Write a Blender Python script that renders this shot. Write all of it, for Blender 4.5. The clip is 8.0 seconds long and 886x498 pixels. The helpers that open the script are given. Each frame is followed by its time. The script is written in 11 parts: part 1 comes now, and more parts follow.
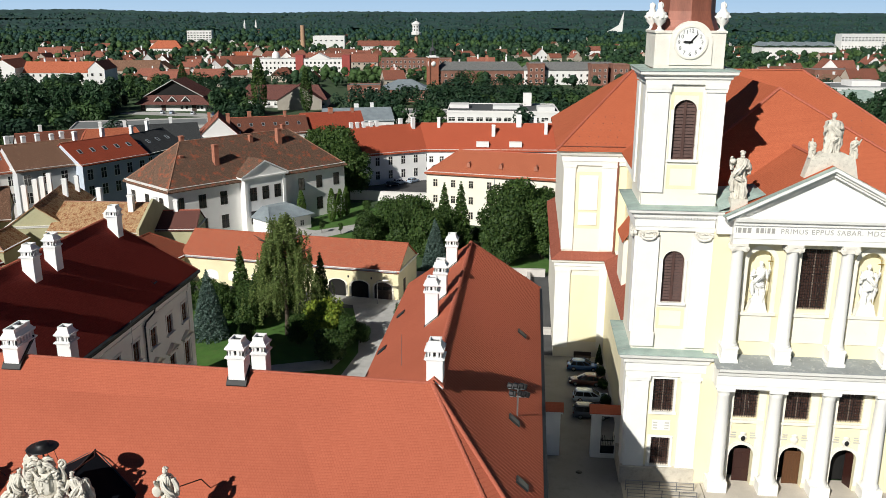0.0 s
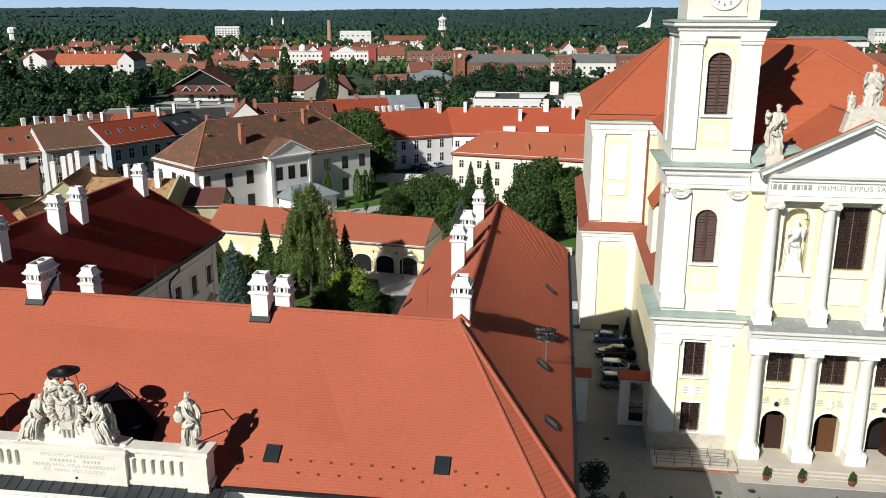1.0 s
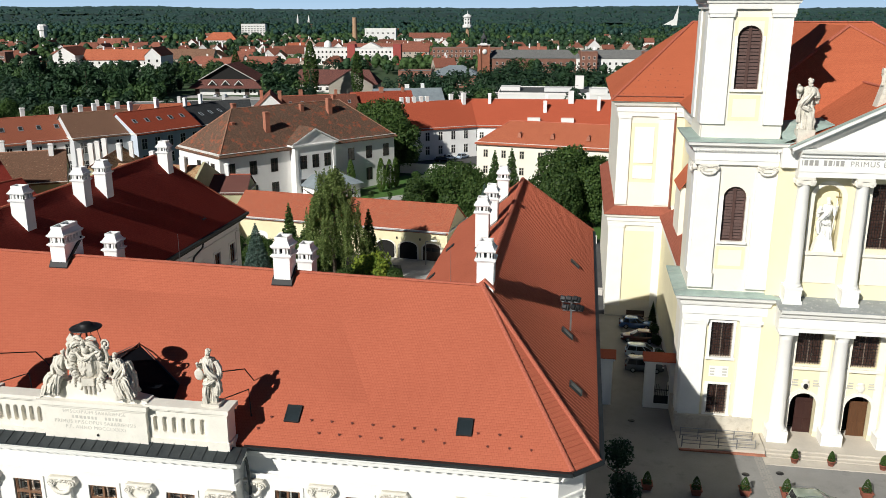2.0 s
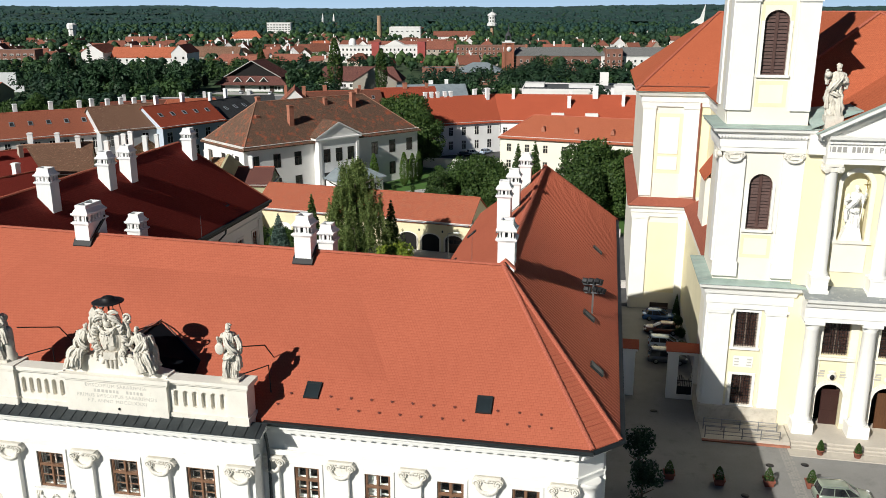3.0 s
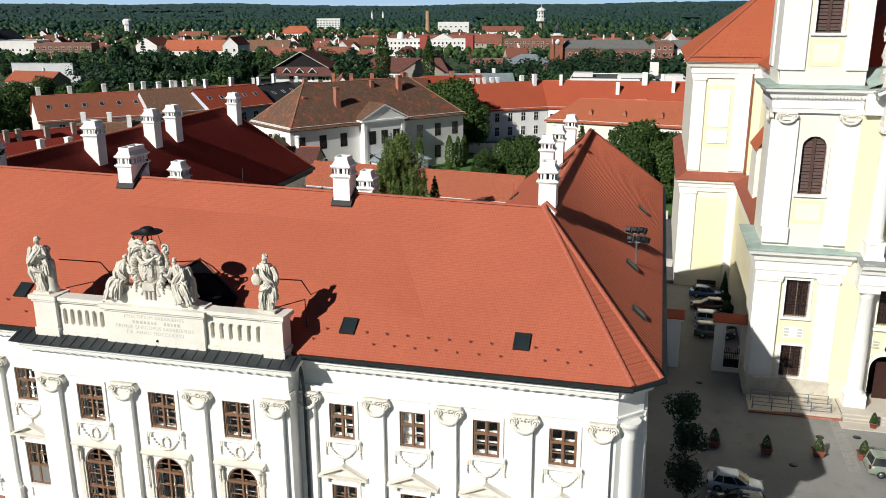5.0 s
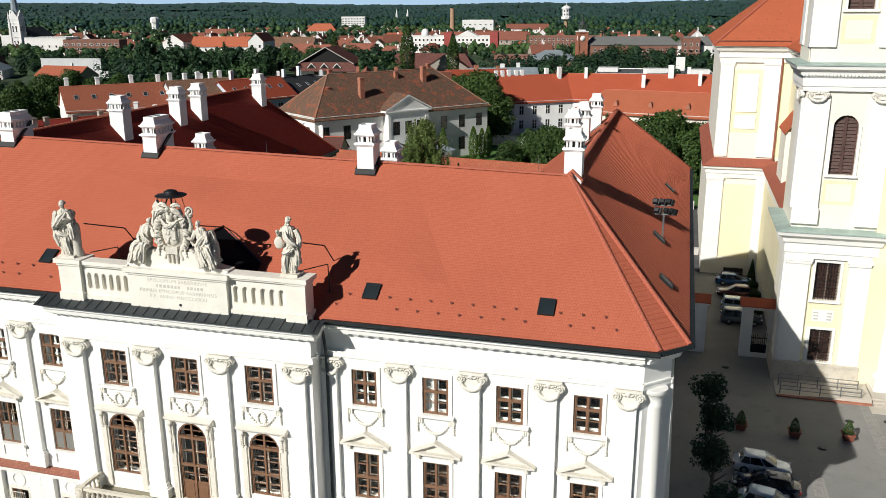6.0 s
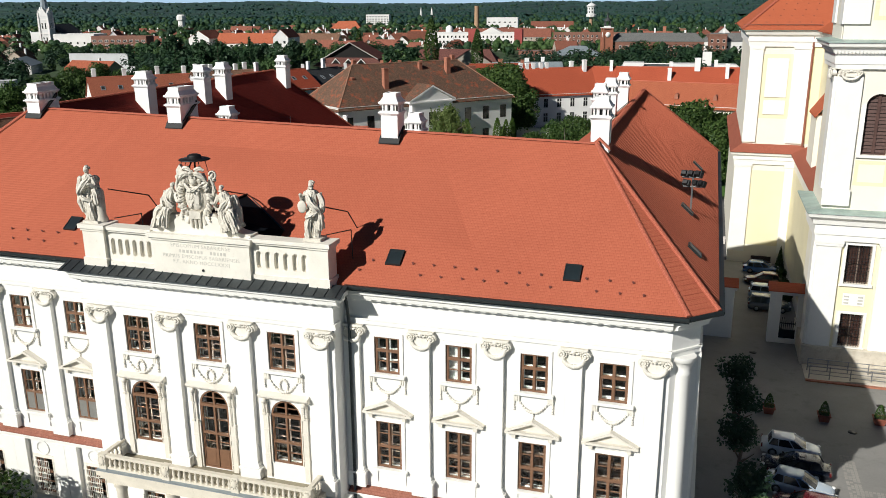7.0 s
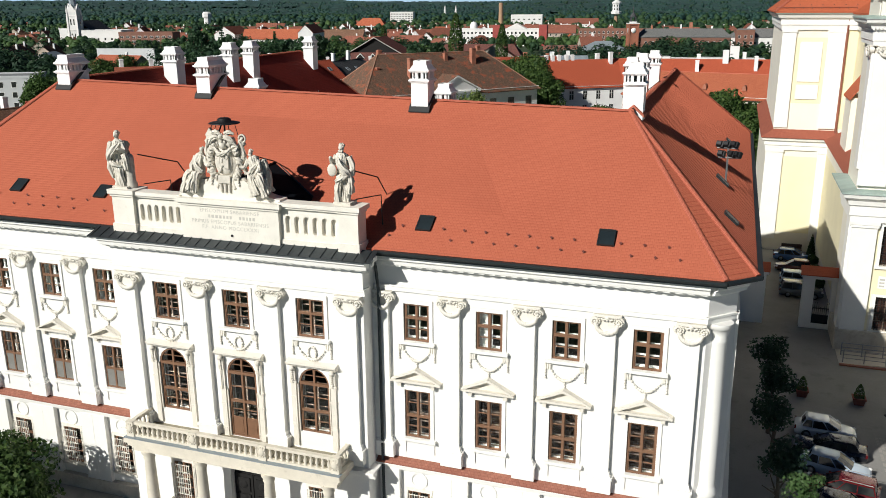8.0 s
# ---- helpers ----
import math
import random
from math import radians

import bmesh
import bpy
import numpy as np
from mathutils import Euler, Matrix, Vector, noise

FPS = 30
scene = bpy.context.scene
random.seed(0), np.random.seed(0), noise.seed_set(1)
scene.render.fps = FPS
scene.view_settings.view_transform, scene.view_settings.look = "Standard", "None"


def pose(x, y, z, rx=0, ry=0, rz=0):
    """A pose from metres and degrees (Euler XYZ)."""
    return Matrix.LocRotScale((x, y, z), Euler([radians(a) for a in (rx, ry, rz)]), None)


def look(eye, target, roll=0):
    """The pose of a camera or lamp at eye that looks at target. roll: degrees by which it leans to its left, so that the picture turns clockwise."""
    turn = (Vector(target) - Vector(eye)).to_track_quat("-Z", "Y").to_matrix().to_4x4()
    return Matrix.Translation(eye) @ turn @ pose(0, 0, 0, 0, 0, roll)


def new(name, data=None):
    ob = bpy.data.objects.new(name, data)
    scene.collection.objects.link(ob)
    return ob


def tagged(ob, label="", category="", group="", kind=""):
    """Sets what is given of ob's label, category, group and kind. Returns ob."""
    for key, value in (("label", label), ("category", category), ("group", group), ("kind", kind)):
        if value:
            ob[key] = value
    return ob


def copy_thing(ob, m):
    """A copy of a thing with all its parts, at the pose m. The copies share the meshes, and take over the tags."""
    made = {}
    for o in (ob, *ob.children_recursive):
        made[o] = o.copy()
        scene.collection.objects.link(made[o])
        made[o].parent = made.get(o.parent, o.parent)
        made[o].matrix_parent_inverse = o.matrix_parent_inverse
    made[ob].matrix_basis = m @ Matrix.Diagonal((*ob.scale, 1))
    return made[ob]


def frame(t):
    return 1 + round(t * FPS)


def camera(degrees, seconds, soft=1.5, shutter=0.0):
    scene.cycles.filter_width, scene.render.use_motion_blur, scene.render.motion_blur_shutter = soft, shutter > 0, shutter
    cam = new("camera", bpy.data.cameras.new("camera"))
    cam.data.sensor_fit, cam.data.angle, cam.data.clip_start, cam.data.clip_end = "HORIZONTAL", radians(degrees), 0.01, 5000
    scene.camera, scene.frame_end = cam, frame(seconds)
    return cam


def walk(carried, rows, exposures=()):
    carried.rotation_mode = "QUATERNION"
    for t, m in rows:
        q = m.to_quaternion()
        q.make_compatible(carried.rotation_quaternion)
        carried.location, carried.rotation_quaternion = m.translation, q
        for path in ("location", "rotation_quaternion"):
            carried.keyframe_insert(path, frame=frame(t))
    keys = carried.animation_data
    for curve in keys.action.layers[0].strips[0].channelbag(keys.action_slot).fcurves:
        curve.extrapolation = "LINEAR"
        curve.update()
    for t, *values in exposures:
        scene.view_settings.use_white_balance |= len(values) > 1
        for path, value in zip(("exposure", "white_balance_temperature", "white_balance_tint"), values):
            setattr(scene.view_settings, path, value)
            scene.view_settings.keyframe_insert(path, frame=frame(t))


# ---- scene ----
cam = camera(55.51, 8.0, soft=0.6)
# seconds, place of the eye, yaw, pitch, roll in degrees
ROWS = [
    (0.0, 0.0, 0.0, 46.74, 5.897, -15.64, 0.162),
    (0.5, -0.062, 0.028, 44.609, 6.782, -15.694, 0.108),
    (1.0, -0.155, 0.12, 42.655, 7.658, -15.745, 0.073),
    (1.5, -0.202, 0.177, 41.29, 8.491, -15.78, 0.052),
    (3.0, -0.028, 0.085, 39.218, 10.941, -15.849, -0.058),
    (3.5, 0.111, 0.059, 38.47, 11.77, -15.879, -0.097),
    (4.0, 0.273, 0.062, 37.673, 12.566, -15.914, -0.137),
    (4.5, 0.405, 0.034, 36.753, 13.374, -15.944, -0.168),
    (6.0, 0.355, -0.085, 33.956, 15.813, -16.003, -0.25),
    (6.5, 0.296, -0.085, 33.018, 16.609, -16.023, -0.272),
    (7.0, 0.252, -0.061, 32.143, 17.413, -16.052, -0.293),
    (7.5, 0.002, -0.082, 31.265, 18.209, -16.089, -0.319),
    (8.0, -0.207, -0.097, 30.343, 18.985, -16.135, -0.331),
]
walk(cam, [(t, pose(x, y, z, 90 + pitch, 0, yaw) @ pose(0, 0, 0, 0, 0, roll)) for t, x, y, z, yaw, pitch, roll in ROWS])

# ---- world, sun ----
SUN_TO = Vector((-0.394, -0.752, 0.528)).normalized()
world = bpy.data.worlds.new("sky")
scene.world = world
world.use_nodes = True
wn = world.node_tree
sky = wn.nodes.new("ShaderNodeTexSky")
sky.sky_type = "NISHITA"
sky.sun_disc = False
sky.sun_elevation = math.asin(SUN_TO.z)
sky.sun_rotation = math.atan2(SUN_TO.x, SUN_TO.y)
sky.air_density, sky.dust_density, sky.ozone_density = 1.0, 0.1, 3.0
wn.nodes["Background"].inputs[1].default_value = 0.0125
tint = wn.nodes.new("ShaderNodeMix")
tint.data_type, tint.blend_type = "RGBA", "MULTIPLY"
tint.inputs[0].default_value = 1.0
tint.inputs[7].default_value = (0.68, 0.96, 1.38, 1)
wn.links.new(sky.outputs[0], tint.inputs[6])
wn.links.new(tint.outputs[2], wn.nodes["Background"].inputs[0])
# clear pale blue over the horizon, all round
def sky_ring():
    me = bpy.data.meshes.new("sky_backdrop")
    n = 96
    vs = [(4880 * math.cos(2 * math.pi * i / n), 4880 * math.sin(2 * math.pi * i / n), z) for z in (-30, 420) for i in range(n)]
    me.from_pydata(vs, [], [(i, (i + 1) % n, n + (i + 1) % n, n + i) for i in range(n)])
    m = bpy.data.materials.new("horizon_sky")
    m.use_nodes = True
    t = m.node_tree
    t.nodes.remove(t.nodes["Principled BSDF"])
    co = t.nodes.new("ShaderNodeTexCoord")
    sep = t.nodes.new("ShaderNodeSeparateXYZ")
    mp = t.nodes.new("ShaderNodeMapRange")
    mp.inputs["From Max"].default_value = 260
    cr = t.nodes.new("ShaderNodeValToRGB")
    cr.color_ramp.elements[0].color, cr.color_ramp.elements[1].color = (0.46, 0.63, 0.79, 1), (0.30, 0.50, 0.78, 1)
    em = t.nodes.new("ShaderNodeEmission")
    t.links.new(co.outputs["Object"], sep.inputs[0])
    t.links.new(sep.outputs["Z"], mp.inputs["Value"])
    t.links.new(mp.outputs[0], cr.inputs[0])
    t.links.new(cr.outputs[0], em.inputs["Color"])
    t.links.new(em.outputs[0], t.nodes["Material Output"].inputs[0])
    me.materials.append(m)
    tagged(new("sky_backdrop", me), "clear pale blue sky above the horizon", "sky", kind="structure")


sky_ring()
sun_data = bpy.data.lights.new("sun", "SUN")
sun_data.energy, sun_data.angle, sun_data.color = 5.1, radians(0.5), (0.965, 0.945, 0.885)
sun = new("sun", sun_data)
sun.matrix_basis = look(SUN_TO * 200, (0, 0, 0))
scene.view_settings.exposure = 0.09

# ---- materials ----
MATS = {}


def nodes_of(name):
    m = bpy.data.materials.new(name)
    m.use_nodes = True
    MATS[name] = m
    t = m.node_tree
    return m, t, t.nodes["Principled BSDF"]


def add_node(t, kind, **values):
    n = t.nodes.new(kind)
    for key, value in values.items():
        n.inputs[key].default_value = value
    return n


def ramp(t, a, b, ca, cb):
    n = t.nodes.new("ShaderNodeValToRGB")
    n.color_ramp.elements[0].position, n.color_ramp.elements[1].position = a, b
    n.color_ramp.elements[0].color, n.color_ramp.elements[1].color = (*ca, 1), (*cb, 1)
    return n


def mixed(t, mode, fac, a, b):
    """A colour mix; each of fac, a, b is a socket or a value."""
    n = t.nodes.new("ShaderNodeMix")
    n.data_type, n.blend_type = "RGBA", mode
    for slot, v in ((0, fac), (6, a), (7, b)):
        if hasattr(v, "links"):
            t.links.new(v, n.inputs[slot])
        else:
            n.inputs[slot].default_value = v if slot == 0 else (*v, 1)
    return n.outputs[2]


def shade(c, k):
    return tuple(min(1.0, v * k) for v in c)


def surface(name, colour, rough=0.8, var=0.12, scale=0.6, fine=14.0, bump=0.15, metal=0.0, stain=None, stain_at=(0.55, 0.75), spread=0.0, stretch=None):
    """A weathered surface: broad and fine variation, stains with shapes of their own, fine relief."""
    m, t, p = nodes_of(name)
    co = t.nodes.new("ShaderNodeTexCoord")
    src = co.outputs["Object"]
    if stretch:
        mp = t.nodes.new("ShaderNodeMapping")
        mp.inputs["Scale"].default_value = stretch
        t.links.new(src, mp.inputs[0])
        src = mp.outputs[0]
    big = add_node(t, "ShaderNodeTexNoise", Scale=scale, Detail=4.0, Roughness=0.6)
    small = add_node(t, "ShaderNodeTexNoise", Scale=fine, Detail=3.0, Roughness=0.6)
    for n in (big, small):
        t.links.new(src, n.inputs["Vector"])
    r1 = ramp(t, 0.3, 0.7, shade(colour, 1 - var), shade(colour, 1 + var))
    t.links.new(big.outputs["Fac"], r1.inputs[0])
    r2 = ramp(t, 0.3, 0.7, (1 - var * 0.7,) * 3, (1, 1, 1))
    t.links.new(small.outputs["Fac"], r2.inputs[0])
    col = mixed(t, "MULTIPLY", 1.0, r1.outputs[0], r2.outputs[0])
    if stain:
        st = add_node(t, "ShaderNodeTexNoise", Scale=scale * 2.3, Detail=6.0, Roughness=0.7)
        t.links.new(src, st.inputs["Vector"])
        rs = ramp(t, stain_at[0], stain_at[1], (0, 0, 0), (1, 1, 1))
        t.links.new(st.outputs["Fac"], rs.inputs[0])
        col = mixed(t, "MIX", rs.outputs[0], col, stain)
    if spread:
        oi = t.nodes.new("ShaderNodeObjectInfo")
        ro = ramp(t, 0.0, 1.0, (1 - spread,) * 3, (1 + spread, 1 + spread * 0.6, 1 + spread * 0.4))
        t.links.new(oi.outputs["Random"], ro.inputs[0])
        col = mixed(t, "MULTIPLY", 1.0, col, ro.outputs[0])
    t.links.new(col, p.inputs["Base Color"])
    p.inputs["Roughness"].default_value, p.inputs["Metallic"].default_value = rough, metal
    if bump:
        b = add_node(t, "ShaderNodeBump", Strength=bump, Distance=0.03)
        t.links.new(small.outputs["Fac"], b.inputs["Height"])
        t.links.new(b.outputs[0], p.inputs["Normal"])
    return m


def tiles(name, a, b, gap, w=0.19, h=0.17, mortar=0.015, patch=None, patch_at=(0.5, 0.7), patch_scale=0.35, bump=0.6, rough=0.75, spread=0.0, sheen=0.02, blot=1.0):
    """A clay tile roof: courses over metric UVs, tile to tile variation, patches of weathering."""
    m, t, p = nodes_of(name)
    uv = t.nodes.new("ShaderNodeUVMap")
    br = add_node(t, "ShaderNodeTexBrick", Color1=(*a, 1), Color2=(*b, 1), Mortar=(*gap, 1), Scale=1.0)
    br.inputs["Mortar Size"].default_value = mortar
    br.inputs["Mortar Smooth"].default_value = 0.3
    br.inputs["Bias"].default_value = 0.0
    br.inputs["Brick Width"].default_value = w
    br.inputs["Row Height"].default_value = h
    t.links.new(uv.outputs[0], br.inputs["Vector"])
    big = add_node(t, "ShaderNodeTexNoise", Scale=patch_scale, Detail=6.0, Roughness=0.65)
    t.links.new(uv.outputs[0], big.inputs["Vector"])
    col = br.outputs["Color"]
    r0 = ramp(t, 0.3, 0.7, (0.94, 0.93, 0.93), (1.04, 1.04, 1.03))
    t.links.new(big.outputs["Fac"], r0.inputs[0])
    col = mixed(t, "MULTIPLY", 1.0, col, r0.outputs[0])
    fine = add_node(t, "ShaderNodeTexNoise", Scale=5.0, Detail=3.0)
    t.links.new(uv.outputs[0], fine.inputs["Vector"])
    rf = ramp(t, 0.35, 0.65, (1 - 0.1 * blot,) * 3, (1 + 0.06 * blot, 1 + 0.05 * blot, 1 + 0.05 * blot))
    t.links.new(fine.outputs["Fac"], rf.inputs[0])
    col = mixed(t, "MULTIPLY", 1.0, col, rf.outputs[0])
    if patch:
        pn = add_node(t, "ShaderNodeTexNoise", Scale=patch_scale * 2.4, Detail=8.0, Roughness=0.75)
        t.links.new(uv.outputs[0], pn.inputs["Vector"])
        rp = ramp(t, patch_at[0], patch_at[1], (0, 0, 0), (1, 1, 1))
        t.links.new(pn.outputs["Fac"], rp.inputs[0])
        col = mixed(t, "MIX", rp.outputs[0], col, patch)
    if spread:
        oi = t.nodes.new("ShaderNodeObjectInfo")
        ro = ramp(t, 0.0, 1.0, (1 - spread, 1 - spread * 0.8, 1 - spread * 0.8), (1 + spread, 1 + spread * 1.2, 1 + spread * 1.3))
        t.links.new(oi.outputs["Random"], ro.inputs[0])
        col = mixed(t, "MULTIPLY", 1.0, col, ro.outputs[0])
    t.links.new(col, p.inputs["Base Color"])
    p.inputs["Roughness"].default_value = rough
    p.inputs["Specular IOR Level"].default_value = sheen
    sep = t.nodes.new("ShaderNodeSeparateXYZ")
    t.links.new(uv.outputs[0], sep.inputs[0])
    row = add_node(t, "ShaderNodeMath")
    row.operation = "DIVIDE"
    row.inputs[1].default_value = h
    t.links.new(sep.outputs["Y"], row.inputs[0])
    step = t.nodes.new("ShaderNodeMath")
    step.operation = "FRACT"
    t.links.new(row.outputs[0], step.inputs[0])
    bp = add_node(t, "ShaderNodeBump", Strength=bump, Distance=0.03)
    lap = ramp(t, 0.0, 0.35, (0, 0, 0), (1, 1, 1))
    t.links.new(step.outputs[0], lap.inputs[0])
    t.links.new(lap.outputs[0], bp.inputs["Height"])
    t.links.new(bp.outputs[0], p.inputs["Normal"])
    return m


def leaves(name, a, b, spread=0.18):
    m, t, p = nodes_of(name)
    geo = t.nodes.new("ShaderNodeNewGeometry")
    oi = t.nodes.new("ShaderNodeObjectInfo")
    r1 = ramp(t, 0.0, 1.0, a, b)
    t.links.new(geo.outputs["Random Per Island"], r1.inputs[0])
    ro = ramp(t, 0.0, 1.0, (1 - spread, 1 - spread, 1 - spread), (1 + spread, 1 + spread * 0.8, 1 + spread * 0.5))
    t.links.new(oi.outputs["Random"], ro.inputs[0])
    t.links.new(mixed(t, "MULTIPLY", 1.0, r1.outputs[0], ro.outputs[0]), p.inputs["Base Color"])
    p.inputs["Roughness"].default_value = 0.6
    p.inputs["Specular IOR Level"].default_value = 0.25
    tr = t.nodes.new("ShaderNodeBsdfTranslucent")
    t.links.new(r1.outputs[0], tr.inputs[0])
    mx = t.nodes.new("ShaderNodeMixShader")
    mx.inputs[0].default_value = 0.22
    out = t.nodes["Material Output"]
    t.links.new(p.outputs[0], mx.inputs[1])
    t.links.new(tr.outputs[0], mx.inputs[2])
    t.links.new(mx.outputs[0], out.inputs[0])
    return m


def glassy(name, tint=(0.9, 0.95, 0.95)):
    m, t, p = nodes_of(name)
    p.inputs["Base Color"].default_value = (*tint, 1)
    p.inputs["Transmission Weight"].default_value = 1.0
    p.inputs["Roughness"].default_value = 0.02
    p.inputs["IOR"].default_value = 1.45
    return m


def dark_pane(name):
    m, t, p = nodes_of(name)
    co = t.nodes.new("ShaderNodeTexCoord")
    n = add_node(t, "ShaderNodeTexNoise", Scale=0.9, Detail=2.0)
    t.links.new(co.outputs["Object"], n.inputs["Vector"])
    r = ramp(t, 0.35, 0.65, (0.012, 0.014, 0.016), (0.05, 0.05, 0.048))
    t.links.new(n.outputs["Fac"], r.inputs[0])
    t.links.new(r.outputs[0], p.inputs["Base Color"])
    p.inputs["Roughness"].default_value = 0.08
    return m


tiles("red_tile", (0.448, 0.130, 0.077), (0.428, 0.121, 0.071), (0.34, 0.088, 0.054), w=0.18, h=0.19, mortar=0.008, patch_scale=0.16, bump=0.3, blot=0.3)
tiles("cornice_tile", (0.34, 0.115, 0.078), (0.30, 0.10, 0.068), (0.2, 0.06, 0.04), mortar=0.01, bump=0.3)
tiles("ledge_tile", (0.34, 0.15, 0.11), (0.29, 0.125, 0.09), (0.25, 0.10, 0.07), mortar=0.01, bump=0.3)
tiles("ridge_tile", (0.48, 0.155, 0.10), (0.44, 0.135, 0.088), (0.36, 0.10, 0.066), w=0.4, h=0.6, bump=0.1)
tiles("dome_tile", (0.50, 0.142, 0.072), (0.465, 0.128, 0.065), (0.36, 0.09, 0.045), mortar=0.01, patch_scale=0.2, bump=0.4)
tiles("orange_tile", (0.47, 0.150, 0.082), (0.41, 0.125, 0.068), (0.27, 0.07, 0.04), patch=(0.36, 0.12, 0.07), patch_at=(0.55, 0.8), spread=0.12)
tiles("scarlet_tile", (0.46, 0.110, 0.058), (0.42, 0.098, 0.052), (0.29, 0.062, 0.036), patch=(0.38, 0.085, 0.045), patch_at=(0.55, 0.8), patch_scale=0.2)
tiles("bright_tile", (0.36, 0.080, 0.045), (0.31, 0.068, 0.040), (0.2, 0.05, 0.03), patch_scale=0.2)
tiles("town_tile", (0.29, 0.105, 0.07), (0.23, 0.085, 0.06), (0.15, 0.06, 0.045), patch=(0.18, 0.085, 0.06), patch_at=(0.5, 0.75), spread=0.35)
tiles("street_tile", (0.335, 0.118, 0.072), (0.30, 0.104, 0.064), (0.2, 0.065, 0.042), patch=(0.38, 0.095, 0.055), patch_at=(0.58, 0.8), patch_scale=0.12)
tiles("barn_tile", (0.46, 0.15, 0.085), (0.38, 0.11, 0.065), (0.24, 0.07, 0.045), patch=(0.30, 0.13, 0.085), patch_at=(0.5, 0.72), patch_scale=0.5)
tiles("old_tile", (0.205, 0.130, 0.092), (0.125, 0.080, 0.058), (0.075, 0.046, 0.036), w=0.22, h=0.2, patch=(0.34, 0.100, 0.055), patch_at=(0.52, 0.62), patch_scale=0.2, bump=0.9)
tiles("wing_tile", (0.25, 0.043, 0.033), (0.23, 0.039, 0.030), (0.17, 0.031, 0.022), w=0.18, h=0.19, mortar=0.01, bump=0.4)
tiles("old_ridge", (0.40, 0.23, 0.16), (0.32, 0.18, 0.12), (0.2, 0.1, 0.07), w=0.4, h=0.6)
tiles("brown_tile", (0.24, 0.13, 0.088), (0.17, 0.095, 0.066), (0.10, 0.06, 0.04), patch=(0.40, 0.27, 0.18), patch_at=(0.56, 0.66), patch_scale=0.9, bump=0.9, spread=0.15)
tiles("mossy_tile", (0.50, 0.34, 0.19), (0.42, 0.26, 0.14), (0.18, 0.11, 0.07), w=0.3, h=0.3, patch=(0.26, 0.11, 0.055), patch_at=(0.50, 0.57), patch_scale=0.42, bump=1.0)
tiles("light_slate", (0.20, 0.20, 0.195), (0.16, 0.16, 0.155), (0.1, 0.1, 0.1), spread=0.1)
tiles("slate_tile", (0.085, 0.085, 0.09), (0.065, 0.066, 0.07), (0.03, 0.03, 0.03), spread=0.25)
tiles("maroon_tile", (0.19, 0.085, 0.07), (0.15, 0.065, 0.055), (0.06, 0.03, 0.03), spread=0.15)
surface("white_wall", (0.80, 0.79, 0.76), 0.85, 0.03, 0.35, 9, 0.05, stain=(0.70, 0.68, 0.63), stain_at=(0.62, 0.85))
surface("manor_wall", (0.90, 0.885, 0.86), 0.85, 0.03, 0.35, 9, 0.03, stain=(0.82, 0.80, 0.75), stain_at=(0.62, 0.85))
surface("trim_white", (0.82, 0.81, 0.77), 0.8, 0.03, 0.8, 14, 0.05)
surface("trim_cream", (0.70, 0.66, 0.58), 0.85, 0.06, 0.9, 16, 0.08, stain=(0.58, 0.53, 0.44), stain_at=(0.58, 0.8))
surface("stone_trim", (0.77, 0.735, 0.655), 0.85, 0.07, 0.9, 16, 0.12, stain=(0.58, 0.54, 0.46), stain_at=(0.6, 0.8))
surface("balcony_stone", (0.66, 0.61, 0.51), 0.85, 0.08, 0.9, 16, 0.12, stain=(0.44, 0.40, 0.32), stain_at=(0.58, 0.78))
surface("cream_wall", (0.80, 0.76, 0.66), 0.85, 0.03, 0.3, 9, 0.05, stain=(0.70, 0.65, 0.54), stain_at=(0.62, 0.85))
surface("yellow_wall", (0.80, 0.73, 0.50), 0.85, 0.04, 0.3, 9, 0.05)
surface("barn_wall", (0.78, 0.70, 0.46), 0.85, 0.06, 0.4, 9, 0.06, stain=(0.62, 0.54, 0.36), stain_at=(0.6, 0.8))
surface("lime_wall", (0.42, 0.40, 0.25), 0.85, 0.10, 0.4, 9, 0.06, stain=(0.45, 0.42, 0.24), stain_at=(0.55, 0.75))
surface("pale_wall", (0.72, 0.71, 0.69), 0.85, 0.06, 0.3, 9, 0.05, stain=(0.58, 0.56, 0.52), stain_at=(0.6, 0.8), spread=0.12)
surface("grey_wall", (0.55, 0.56, 0.57), 0.85, 0.05, 0.3, 9, 0.05, stain=(0.44, 0.44, 0.44), stain_at=(0.6, 0.8))
surface("blue_wall", (0.50, 0.56, 0.64), 0.85, 0.05, 0.3, 9, 0.05, stain=(0.42, 0.46, 0.52), stain_at=(0.6, 0.8))
surface("town_wall", (0.44, 0.40, 0.34), 0.85, 0.08, 0.3, 9, 0.05, spread=0.25)
surface("plinth_stone", (0.60, 0.55, 0.46), 0.85, 0.12, 0.7, 10, 0.15, stain=(0.42, 0.36, 0.28), stain_at=(0.5, 0.72))
surface("statue_stone", (0.66, 0.62, 0.54), 0.9, 0.12, 2.0, 14, 0.5, stain=(0.33, 0.30, 0.24), stain_at=(0.56, 0.72))
surface("chimney_white", (0.82, 0.82, 0.81), 0.8, 0.03, 0.8, 14, 0.05, stain=(0.68, 0.66, 0.62), stain_at=(0.66, 0.85))
surface("brick_red", (0.40, 0.16, 0.10), 0.85, 0.2, 1.2, 12, 0.3)
surface("stack_red", (0.33, 0.125, 0.075), 0.85, 0.15, 0.4, 8, 0.2)
surface("stack_tan", (0.40, 0.25, 0.155), 0.85, 0.12, 0.3, 6, 0.1)
